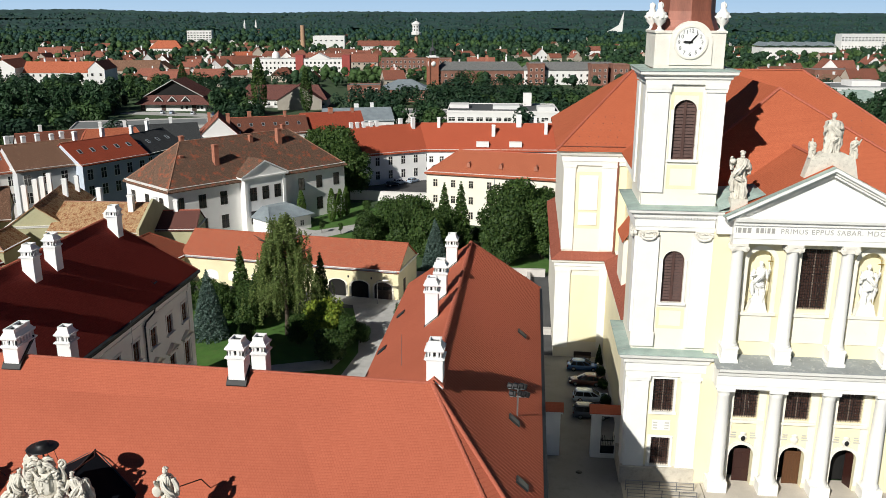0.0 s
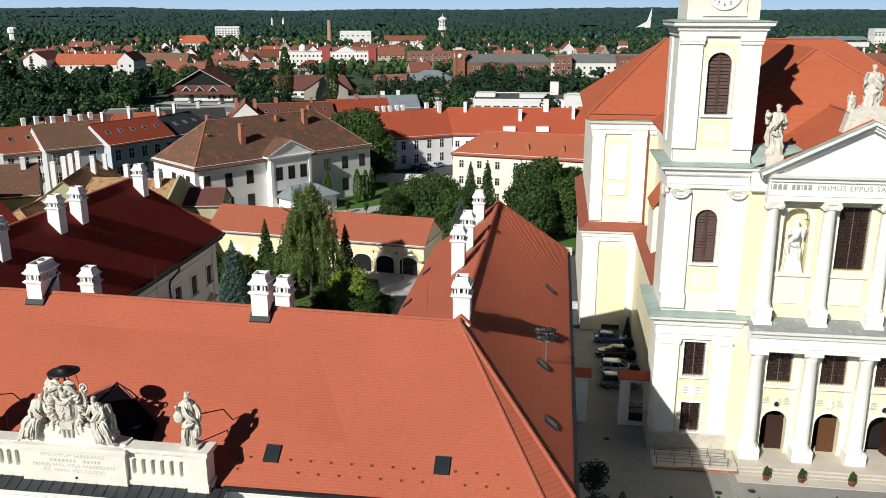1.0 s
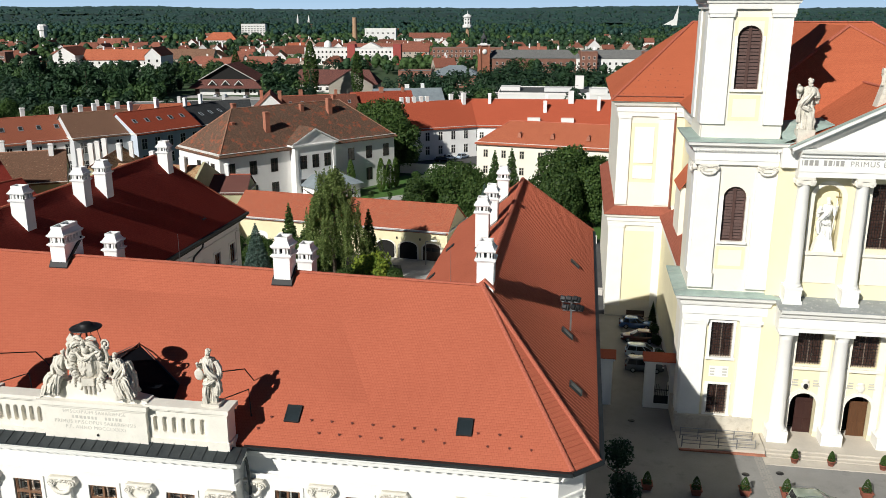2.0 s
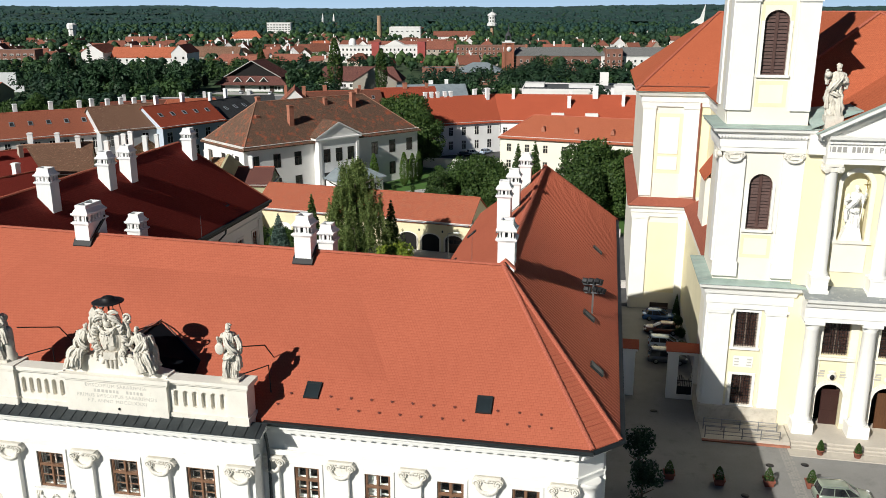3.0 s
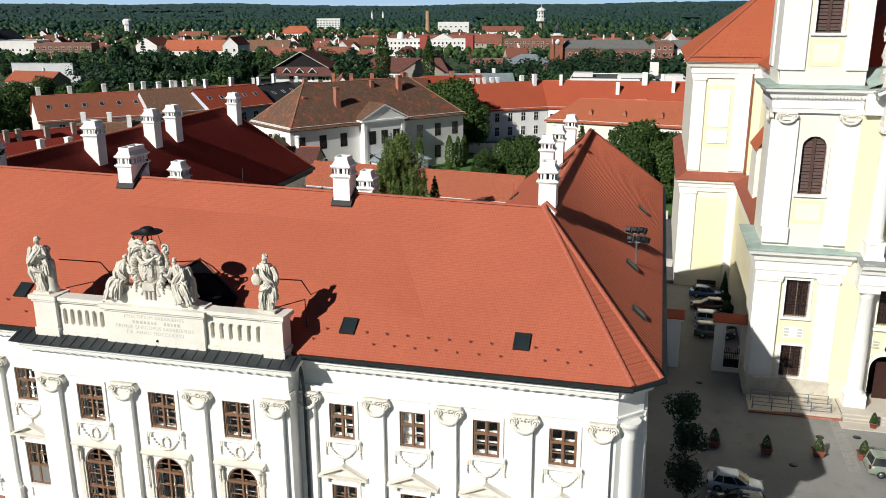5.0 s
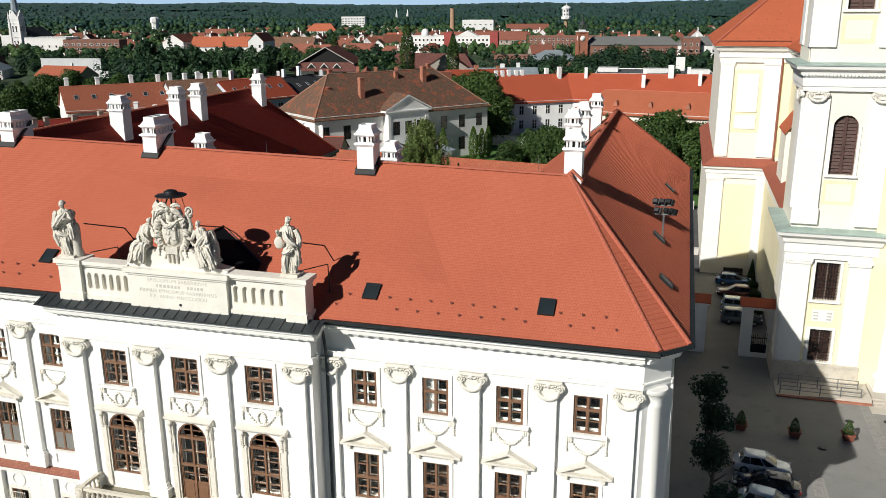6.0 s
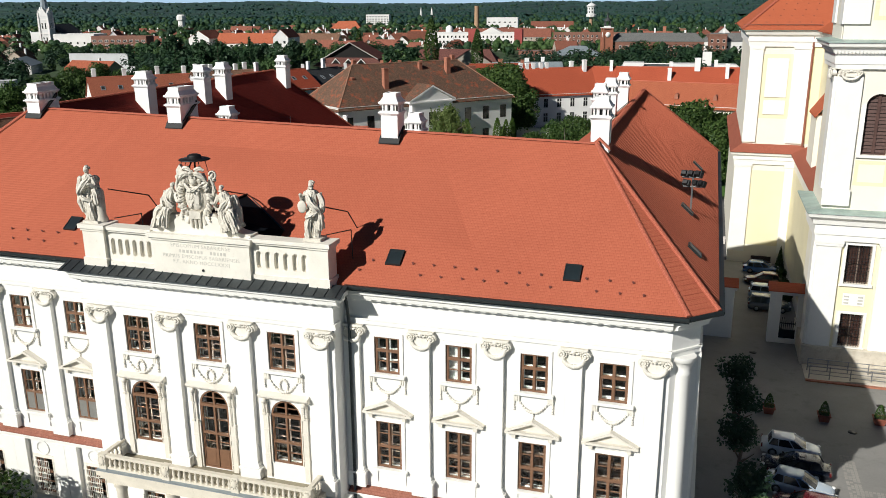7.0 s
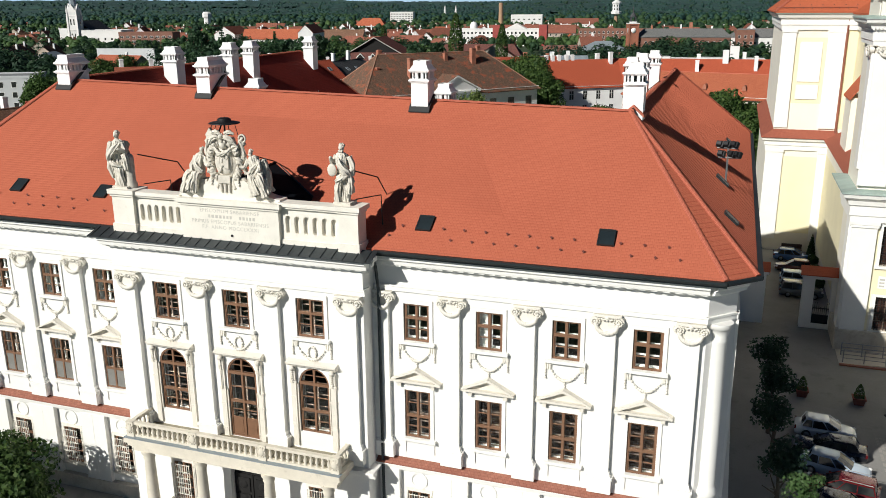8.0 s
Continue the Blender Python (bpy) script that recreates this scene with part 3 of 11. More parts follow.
# far corners: canted, then the long sides
for s in (1, -1):
    f = (lambda x: x) if s == 1 else (lambda x: 2 * XC - x)
    ye = 85.6 if s == 1 else 88.1
    poly = [(f(X_IN), YW), (f(X_OUT), YW + 1.25), (f(X_OUT), ye), (f(X_OUT - 0.7), ye), (f(X_OUT - 0.7), YW + 1.5), (f(X_IN - 0.2), YW + WALL_T)]
    mb.prism(poly, "z", 0, 18.0)
    xa, xb = sorted((f(-12.0), f(X_OUT)))
    mb.box(xa, xb, ye - 0.7, ye, 0, 18.0)
mb.box(-11.9, -11.2, 57.0, 84.9, 0, 18.0)
mb.box(-38.9, -11.2, 56.3, 57.0, 0, 18.0)
part("wall", mb, "white_wall", palace)

# the west side of the court: a wall with windows
mb = Mb()
WY = [62.3, 66.25, 70.2, 74.15, 78.1, 82.05, 86.0]
holes = []
for y in WY:
    holes += [(y - 0.65, y + 0.65, 13.2, 15.4), (y - 0.68, y + 0.68, 8.0, 10.7)]
pierced(mb, 57.0, 88.1, 0, 18.0, holes, 0, 0.6)
mb.turned(Matrix.Translation((-38.2, 0, 0)) @ pose(0, 0, 0, 0, 0, 90))
part("court_wall", mb, "white_wall", palace, "grey-white rendered court wall")

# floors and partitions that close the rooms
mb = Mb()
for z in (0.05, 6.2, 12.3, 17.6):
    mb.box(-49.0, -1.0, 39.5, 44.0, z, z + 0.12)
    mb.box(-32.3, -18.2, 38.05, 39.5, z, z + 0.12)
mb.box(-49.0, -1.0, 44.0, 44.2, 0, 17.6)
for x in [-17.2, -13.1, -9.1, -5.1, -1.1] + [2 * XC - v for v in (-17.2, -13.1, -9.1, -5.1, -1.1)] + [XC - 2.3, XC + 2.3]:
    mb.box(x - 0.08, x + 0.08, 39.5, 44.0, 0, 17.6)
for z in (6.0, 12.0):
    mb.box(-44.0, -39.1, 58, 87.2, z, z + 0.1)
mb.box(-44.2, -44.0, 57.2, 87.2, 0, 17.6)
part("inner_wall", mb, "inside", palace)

# ground-floor piers that leave sunk panels with a ring over each window
mb, ring = Mb(), Mb()
mb.box(-0.465, 0.465, -0.30, 0.01, 0, 5.55)
for i in range(20):
    a, b = 2 * math.pi * i / 20, 2 * math.pi * (i + 1) / 20
    ring.prism([(r * math.cos(q), 4.92 + r * math.sin(q)) for r, q in ((0.52, a), (0.52, b), (0.40, b), (0.40, a))], "y", -0.06, 0.01)
pier_me, ring_me = mb.mesh("pier_strip", ["trim_white"]), ring.mesh("ring_moulding", ["trim_white"])
for x in WING_X:
    for s in (-1, 1):
        piece("pier_strip", pier_me, palace, pose(x + s * 1.515, YW, 0))
    piece("ring_moulding", ring_me, palace, pose(x, YW, 0))
for x0, x1 in ((-50.0, -33.2), (-17.3, -0.45)):
    mb = Mb()
    mb.box(x0, x1, YW - 0.36, YW + 0.02, 0, 0.9)
    part("plinth", mb, "plinth_stone", palace)


def band(mb, prof, x0, x1, y):
    """A moulding along x; prof is (out, z) from the wall face."""
    mb.prism([(y - o, z) for o, z in prof], "x", x0, x1)


def band_y(mb, prof, y0, y1, x, s):
    mb.prism([(x + s * o, z) for o, z in prof], "y", y0, y1)


LEDGE = [(-0.02, 5.55), (0.26, 5.55), (0.30, 5.75), (0.46, 5.85), (0.46, 6.0), (-0.02, 6.0)]
ARCH = [(-0.02, 15.98), (0.09, 15.98), (0.09, 16.2), (0.13, 16.23), (0.13, 16.32), (-0.02, 16.32)]
CORN = [(-0.02, 17.3), (0.06, 17.3), (0.12, 17.4), (0.40, 17.5), (0.44, 17.7), (0.50, 17.74), (0.58, 17.8), (0.60, 18.05), (-0.02, 18.05)]
SPANS = ((-17.4, X_IN), (2 * XC - X_IN, 2 * XC + 17.4))
for name, prof, mat in (("string_course", LEDGE, "trim_white"), ("architrave", ARCH, "trim_white"), ("cornice", CORN, "trim_white")):
    mb = Mb()
    for x0, x1 in SPANS:
        band(mb, prof, x0 if x0 > XC else x0 - 0.0, x1, YW)
    band(mb, prof, -33.1 - prof[3][0], -17.44 + prof[3][0], YR)
    for x, s in ((-17.44, 1), (-33.1, -1)):
        band_y(mb, prof, YR + 0.003, YW - 0.8, x, s)
    for s in (1, -1):
        f = (lambda x: x) if s == 1 else (lambda x: 2 * XC - x)
        q = Mb()
        q.prism([(-o, z) for o, z in prof], "x", -0.1, 1.85)
        q.turned(Matrix.Translation((f(X_IN), YW, 0)) @ pose(0, 0, 0, 0, 0, 45 if s == 1 else 135) @ (Matrix.Identity(4) if s == 1 else Matrix.Diagonal((1, -1, 1, 1))))
        mb.faces(q.v, q.f)
        band_y(mb, prof, YW + 1.15, 85.5, f(X_OUT), s)
    part(name, mb, mat, palace)
mb = Mb()
mb.box(-0.15, 0.15, -0.36, -0.1, 17.43, 17.485)
den = mb.mesh("dentil", ["trim_white"])
for x0, x1, y in ((SPANS[0][0] + 0.4, SPANS[0][1], YW), (SPANS[1][0] + 0.4, SPANS[1][1], YW), (-33.2, -17.4, YR)):
    x = x0
    while x < x1:
        piece("dentil", den, palace, pose(x, y, 0))
        x += 0.56
for x0, x1 in SPANS:
    mb = Mb()
    slope(mb, [(x0, YW - 0.48, 6.0), (x1, YW - 0.48, 6.0), (x1, YW + 0.02, 6.24), (x0, YW + 0.02, 6.24)], 0.06)
    part("tiled_ledge", mb, "ledge_tile", palace, "dull terracotta tile ledge")

# pilasters
shaft_w, cap_w = Mb(), Mb()
shaft_w.box(-0.44, 0.44, -0.26, 0.02, 7.3, 15.2)
shaft_w.box(-0.50, 0.50, -0.28, 0.02, 7.3, 7.52)
foot = Mb()
foot.box(-0.60, 0.60, -0.36, 0.02, 6.3, 7.12)
foot.box(-0.66, 0.66, -0.42, 0.02, 7.12, 7.24)
foot.box(-0.56, 0.56, -0.34, 0.02, 7.24, 7.32)


def capital(mb, w, zt, h, d=0.30, seed=1):
    """A scrolled capital with a ribbed garland slung between its volutes."""
    rnd = random.Random(seed)
    mb.prism([(-w * 0.60, zt - h * 0.85), (w * 0.60, zt - h * 0.85), (w * 0.92, zt - 0.2), (w * 0.92, zt), (-w * 0.92, zt), (-w * 0.92, zt - 0.2)], "y", -d + 0.06, 0.02)
    mb.prism([(-w * 0.98, zt), (w * 0.98, zt), (w * 0.98, zt - 0.07), (w * 0.5, zt - 0.12), (-w * 0.5, zt - 0.12), (-w * 0.98, zt - 0.07)], "y", -d - 0.05, 0.02)
    for s in (-1, 1):
        c = s * w * 0.80
        for k in range(26):
            a = math.pi / 2 + s * k * 0.5
            r = 0.25 * (1 - k / 27)
            mb.ball((c + r * math.cos(a), -d - 0.02 - 0.003 * k, zt - 0.33 + r * math.sin(a)), 0.05, 6, 4)
        mb.prism([(c + 0.27 * math.cos(2 * math.pi * i / 14), zt - 0.33 + 0.27 * math.sin(2 * math.pi * i / 14)) for i in range(14)], "y", -d + 0.02, 0.0, 0, True)
    n = 17
    for i in range(n + 1):
        a = math.pi * i / n
        mb.ball((-w * 0.74 * math.cos(a), -d - 0.02, zt - 0.50 - h * 0.47 * math.sin(a)), (0.10, 0.10, 0.13), 7, 5, 0, 0.15, seed * 31 + i)
    for i in range(7):
        mb.ball((w * (-0.36 + 0.12 * i), -d - 0.02, zt - 0.2 - 0.05 * (i % 2)), 0.065, 6, 4, 0, 0.3, seed + i)
    mb.ball((0, -d - 0.02, zt - 0.15), (0.13, 0.08, 0.12), 7, 5)


capital(cap_w, 0.70, 15.98, 0.92)
sw, cw, fw = shaft_w.mesh("pilaster", ["trim_white"]), cap_w.mesh("capital", ["stone_trim"]), foot.mesh("pedestal", ["trim_white"])
PIL = [-13.07, -9.09, -5.11, -1.2, -17.0]
for x in PIL + [2 * XC - v for v in PIL]:
    m = pose(x, YW, 0)
    p = piece("pilaster", sw, palace, m)
    piece("capital", cw, p, m)
    piece("pedestal", fw, p, m)
for x in (XC - 6.9, XC - 2.27, XC + 2.27, XC + 6.85):
    m = pose(x, YR, 0) @ Matrix.Diagonal((1.05, 1.1, 1, 1))
    p = piece("pilaster", sw, palace, m)
    piece("capital", cw, p, m)
    piece("pedestal", fw, p, m)
# round corner columns
mb = Mb()
mb.lathe(0, 0, [(0.56, 6.3), (0.56, 6.9), (0.62, 7.0), (0.5, 7.25), (0.46, 7.4), (0.44, 11), (0.40, 15.0), (0.45, 15.1), (0.40, 15.25), (0.52, 15.7), (0.62, 15.75), (0.62, 15.98)], 20)
cc = mb.mesh("corner_column", ["trim_white"])
for x in (0.05, 2 * XC - 0.05):
    piece("corner_column", cc, palace, pose(x, YW + 0.55, 0))
mb = Mb()
for s in (1, -1):
    f = (lambda x: x) if s == 1 else (lambda x: 2 * XC - x)
    xa, xb = sorted((f(X_OUT - 0.05), f(X_OUT + 0.14)))
    mb.box(xa, xb, YW + 1.25, YW + 2.1, 6.3, 15.98)
    mb.box(min(f(0.75), f(0.95)), max(f(0.75), f(0.95)), YW + 2.8, 85.0, 5.9, 6.1)
parts("corner_strip", mb, "trim_white", palace)


# windows
def casement(w, h, split, rows_up, rows_low, arch=0.0, panel=0.0):
    """Brown wooden casement, its lower middle at the origin, facing -y; gives frame and pane meshes with their places."""
    mb = Mb()
    t, d0, d1 = 0.10, -0.07, 0.06
    hh = h - arch
    mb.box(-w / 2, -w / 2 + t, d0, d1, 0, hh)
    mb.box(w / 2 - t, w / 2, d0, d1, 0, hh)
    mb.box(-w / 2 + t, w / 2 - t, d0, d1, 0, t)
    if not arch:
        mb.box(-w / 2 + t, w / 2 - t, d0, d1, h - t, h)
    else:
        n = 12
        for i in range(n):
            a, b = math.pi * i / n, math.pi * (i + 1) / n
            e = lambda q, r: ((w / 2 - r) * math.cos(q), hh + (arch - r) * math.sin(q))
            mb.prism([e(a, 0), e(b, 0), e(b, t), e(a, t)], "y", d0, d1)
        mb.box(-w / 2 + t, w / 2 - t, d0 - 0.03, d1, hh - 0.08, hh + 0.08)
        mb.box(-0.06, 0.06, d0, d1, hh + 0.08, h - t * 0.6)
        mb.box(-w / 2 + t + 0.12, w / 2 - t - 0.12, -0.03, 0.03, hh + arch * 0.5 - 0.02, hh + arch * 0.5 + 0.02)
    for s in (-1, 1):
        xa, xb = sorted((s * (w / 2 - t), s * (w / 2 - t - 0.05)))
        mb.box(xa, xb, -0.035, 0.05, t, hh - (0 if arch else t))
        xa, xb = sorted((s * 0.05, s * 0.09))
        mb.box(xa, xb, -0.035, 0.05, t, hh - (0 if arch else t))
    top = hh if arch else h
    mb.box(-0.06, 0.06, d0 - 0.02, d1, t, top - (0 if arch else t))
    zc = split * top
    mb.box(-w / 2 + t, w / 2 - t, d0 - 0.03, d1, zc - 0.07, zc + 0.07)
    bars = Mb()
    panes = []
    spans = [(t + panel, zc - 0.07, rows_low), (zc + 0.07, top - (0.08 if arch else t), rows_up)]
    for a, b, n in spans:
        for k in range(n):
            z0, z1 = a + (b - a) * k / n, a + (b - a) * (k + 1) / n
            for s in (-1, 1):
                xa, xb = sorted((s * 0.06, s * (w / 2 - t)))
                panes.append((xa, xb, z0, z1))
                if k:
                    bars.box(xa, xb, -0.03, 0.03, z0 - 0.022, z0 + 0.022)
    if panel:
        for s in (-1, 1):
            xa, xb = sorted((s * 0.06, s * (w / 2 - t)))
            mb.box(xa, xb, -0.03, 0.03, t, t + panel)
            mb.box(xa + 0.1, xb - 0.1, -0.05, 0.0, t + 0.15, t + panel - 0.15)
    return mb.mesh("window", ["wood_brown"]), bars, panes


def pane_mesh(p):
    mb = Mb()
    mb.box(p[0], p[1], -0.006, 0.006, p[2], p[3])
    return mb.mesh("pane", ["window_glass"])


def garland(w, drop, z, seed=3, rings=0):
    """Beaded festoon with tassels, hung between two fluted blocks."""
    mb = Mb()
    n = 14
    for i in range(n + 1):
        u = -1 + 2 * i / n
        zz = z + 0.05 - drop * (1 - u * u) ** 0.8
        r = 0.05 + 0.035 * (1 - u * u)
        mb.ball((u * w * 0.44, -0.07, zz), (r, r, r * 1.15), 7, 5, 0, 0.15, i + seed)
    for s in (-1, 1):
        for k in range(5):
            mb.ball((s * w * 0.57, -0.06, z - 0.02 - 0.14 * k), 0.06 if k % 2 else 0.075, 6, 5, 0, 0.25, k)
        for k in range(3):
            mb.box(s * w * 0.5 - 0.15 + 0.11 * k, s * w * 0.5 - 0.07 + 0.11 * k, -0.13, 0.01, z - 0.1, z + 0.22)
        mb.box(s * w * 0.5 - 0.18, s * w * 0.5 + 0.18, -0.09, 0.01, z - 0.04, z + 0.22)
    for k in range(3):
        mb.ball((0, -0.06, z - drop - 0.1 - 0.15 * k), 0.075 - 0.012 * k, 6, 5)
    if rings:
        for i in range(14):
            a = 2 * math.pi * i / 14
            mb.ball((0.24 * math.cos(a), -0.06, z - drop * 0.5 + 0.37 * math.sin(a)), 0.075, 6, 4, 0, 0.15, i)
    return mb


def frame_surround(w, z0, z1, t, out, sill, ear=0.0, feet=0.0):
    mb = Mb()
    mb.box(-w / 2 - t, -w / 2, -out, 0.02, z0, z1 + t)
    mb.box(w / 2, w / 2 + t, -out, 0.02, z0, z1 + t)
    mb.box(-w / 2, w / 2, -out, 0.02, z1, z1 + t)
    mb.box(-w / 2 - t - ear, w / 2 + t + ear, -out - 0.02, 0.02, z1 + t, z1 + t + 0.06)
    mb.box(-w / 2 - t - 0.12, w / 2 + t + 0.12, -0.26, 0.02, z0 - sill, z0)
    for s in (-1, 1):
        if feet:
            mb.box(s * (w / 2 + t * 0.5) - 0.12, s * (w / 2 + t * 0.5) + 0.12, -out, 0.02, z0 - sill - feet, z0 - sill)
    return mb


up_w, up_bars, up_panes = casement(1.42, 2.08, 0.62, 1, 2)
mn_w, mn_bars, mn_panes = casement(1.46, 2.83, 0.46, 2, 2)
mu_w, mu_bars, mu_panes = casement(1.64, 2.2, 0.62, 1, 2)
ar_w, ar_bars, ar_panes = casement(1.84, 3.85, 0.45, 2, 2, 0.95)
dr_w, dr_bars, dr_panes = casement(1.84, 4.9, 0.56, 2, 2, 0.95, 1.1)
WALLM = "trim_white"
sets = {}


def window_kind(key, frame_me, bars, panes, extras):
    sets[key] = (frame_me, [b.mesh("glazing_bar", ["wood_brown"]) for b in blocks(bars)], [pane_mesh(p) for p in panes], extras)


q1 = frame_surround(1.42, 0, 2.08, 0.2, 0.07, 0.16)
q1g = garland(1.75, 0.72, -0.44, 5)
q2 = frame_surround(1.46, 0, 2.83, 0.2, 0.07, 0.16, 0.05, 0.75)
ped = Mb()
ped.prism([(-1.3, 3.42), (1.3, 3.42), (1.3, 3.52), (0, 4.1), (-1.3, 3.52)], "y", -0.12, 0.02)
ped.prism([(-1.42, 3.50), (-1.25, 3.50), (0, 4.06), (0, 4.22)], "y", -0.42, 0.02)
ped.prism([(1.42, 3.50), (1.25, 3.50), (0, 4.06), (0, 4.22)], "y", -0.42, 0.02)
ped.box(-1.42, 1.42, -0.40, 0.02, 3.38, 3.50)
for s in (-1, 1):
    ped.box(s * 0.95 - 0.1, s * 0.95 + 0.1, -0.28, 0.02, 3.1, 3.38)
q3 = frame_surround(1.64, 0, 2.2, 0.2, 0.07, 0.16)
q3g = garland(2.0, 0.85, -0.44, 8, 1)
hood = Mb()
hood.prism([(-0.02, 3.92), (0.22, 3.96), (0.26, 4.06), (0.4, 4.12), (0.4, 4.2), (-0.02, 4.34)], "x", -1.5, 1.5)
hood.v = [(p[0], -p[1], p[2]) for p in hood.v]
for s in (-1, 1):
    hood.box(s * 1.2 - 0.15, s * 1.2 + 0.15, -0.12, 0.02, -0.9, 3.95)
    hood.box(s * 1.2 - 0.2, s * 1.2 + 0.2, -0.16, 0.02, 2.9, 3.0)
    for k in range(3):
        hood.box(s * 1.2 - 0.16 + 0.12 * k, s * 1.2 - 0.08 + 0.12 * k, -0.2, 0.02, 3.1, 3.8)
    hood.ball((s * 1.2, -0.24, 3.82), (0.17, 0.14, 0.15), 9, 7)
    for k in range(6):
        hood.ball((s * 1.2, -0.2, 3.62 - 0.13 * k), 0.09 - 0.01 * k, 6, 5, 0, 0.2, k)
    for z in (0.4, 2.0):
        hood.box(s * 1.2 - 0.18, s * 1.2 + 0.18, -0.15, 0.02, z, z + 0.08)
hood.box(-0.98, -0.92, -0.08, 0.02, 0, 2.9)
hood.box(0.92, 0.98, -0.08, 0.02, 0, 2.9)
window_kind("upper", up_w, up_bars, up_panes, [("surround", q1.mesh("surround", [WALLM])), ("garland", q1g.mesh("garland", ["stone_trim"]))])
window_kind("main", mn_w, mn_bars, mn_panes, [("surround", q2.mesh("surround", [WALLM])), ("pediment", ped.mesh("pediment", ["trim_cream"]))])
window_kind("mid_upper", mu_w, mu_bars, mu_panes, [("surround", q3.mesh("surround", [WALLM])), ("garland", q3g.mesh("garland", ["stone_trim"]))])
window_kind("mid_arch", ar_w, ar_bars, ar_panes, [("hood", hood.mesh("hood", ["trim_cream"]))])
hood2 = Mb()
hood2.faces([(x, y, z + (1.05 if z > 3 else 0)) for x, y, z in hood.v], hood.f)
window_kind("mid_door", dr_w, dr_bars, dr_panes, [("hood", hood2.mesh("hood", ["trim_cream"]))])
crt = Mb()
for i in range(7):
    crt.tube((-0.6 + 0.06 * i, 0, 0.1), (-0.6 + 0.05 * i, 0, 1.95), 0.045, 0.05, 5)
curtain_me = crt.mesh("curtain", ["curtain"])


def inner_sash(w, h, split, mat="curtain", thin=1.0):
    mb = Mb()
    t = 0.045 * thin
    for x0, x1 in ((-w / 2, -w / 2 + 2.2 * t), (-1.5 * t, 1.5 * t), (w / 2 - 2.2 * t, w / 2)):
        mb.box(x0, x1, 0, 0.05, 0, h)
    for z in (0.05, split * h, h - 0.05, split * h * 0.5) if thin == 1.0 else (0.05, split * h * 0.33, split * h * 0.66, split * h, split * h + (h - split * h) * 0.5, h - 0.05):
        mb.box(-w / 2, w / 2, 0.003, 0.047, z - t, z + t)
    return mb.mesh("inner_sash", [mat])


SASH = {"upper": inner_sash(1.36, 2.0, 0.62), "main": inner_sash(1.4, 2.75, 0.46, "mullion_wood", 0.7), "mid_upper": inner_sash(1.58, 2.1, 0.62, "mullion_wood", 0.7), "mid_arch": inner_sash(1.76, 2.85, 0.5, "mullion_wood", 0.7),
        "mid_door": inner_sash(1.76, 3.9, 0.5, "mullion_wood", 0.7)}


def set_window(parent, key, m, deep=0.1, curtain=False, sash=False):
    fr, bars, panes, extras = sets[key]
    inner = m @ Matrix.Translation((0, deep, 0))
    w = piece("window", fr, parent, inner)
    tagged(w, "brown wooden casement window")
    for b in bars:
        piece("glazing_bar", b, w, inner)
    for p in panes:
        o = piece("pane", p, w, inner)
        o.visible_shadow = False
    for n, me in extras:
        piece(n, me, w, m)
    if curtain:
        piece("curtain", curtain_me, w, inner @ Matrix.Translation((0.05, 0.42, 0)))
    if sash:
        piece("inner_sash", SASH[key], w, inner @ Matrix.Translation((0, 0.3, 0.03)))
    return w


for i, x in enumerate(WING_X):
    set_window(palace, "upper", pose(x, YW, 13.25), curtain=i in (1, 5), sash=True)
    w = set_window(palace, "main", pose(x, YW, 7.55), curtain=i > 3, sash=True)
    if i > 3:
        mb = Mb()
        for s in (-1, 1):
            xa, xb = sorted((s * 0.065, s * 0.625))
            mb.box(x + xa, x + xb, YW + 0.05, YW + 0.08, 7.66, 8.76)
        part("lower_board", mb, "blind_board", w, "grey-brown board behind the lower panes")
for x in MID_X:
    set_window(palace, "mid_upper", pose(x, YR, 13.3), sash=True)
    set_window(palace, "mid_door" if x == XC else "mid_arch", pose(x, YR, 6.6 if x == XC else 7.65), sash=True)
# bookcases that show behind the windows
for x in (-11.07, -7.1, -3.13):
    bc = thing("bookcase", x, 41.0, 6.32, "tall brown wooden bookcase seen through the window", "bookcase", "bookcases of the palace")
    mb = Mb()
    mb.box(x - 1.0, x + 1.0, 41.2, 41.25, 6.32, 10.6)
    part("back_panel", mb, "wood_brown", bc)
    for xx in (-1.0, -0.02, 0.96):
        mb = Mb()
        mb.box(x + xx, x + xx + 0.05, 40.85, 41.2, 6.32, 10.6)
        part("upright", mb, "wood_brown", bc)
    for k in range(8):
        mb = Mb()
        mb.box(x - 0.95, x + 0.96, 40.86, 41.2, 6.5 + 0.56 * k, 6.54 + 0.56 * k)
        part("shelf", mb, "wood_brown", bc)
# ground-floor windows with iron grilles
gw, gb, gp = casement(1.3, 2.5, 0.6, 1, 2)
gr = Mb()
for k in range(9):
    gr.tube((-0.6 + 0.15 * k, -0.34, 0), (-0.6 + 0.15 * k, -0.34, 2.5), 0.022, seg=4)
for z in (0.05, 0.5, 0.95, 1.25, 1.55, 2.0, 2.45):
    gr.tube((-0.64, -0.34, z), (0.64, -0.34, z), 0.022, seg=4)
for z in (0.72, 1.78):
    for s in (-1, 1):
        for i in range(8):
            a, b = 2 * math.pi * i / 8, 2 * math.pi * (i + 1) / 8
            gr.tube((s * 0.32 + 0.2 * math.cos(a), -0.35, z + 0.2 * math.sin(a)), (s * 0.32 + 0.2 * math.cos(b), -0.35, z + 0.2 * math.sin(b)), 0.02, seg=4)
gs = frame_surround(1.3, 0, 2.5, 0.16, 0.06, 0.14)
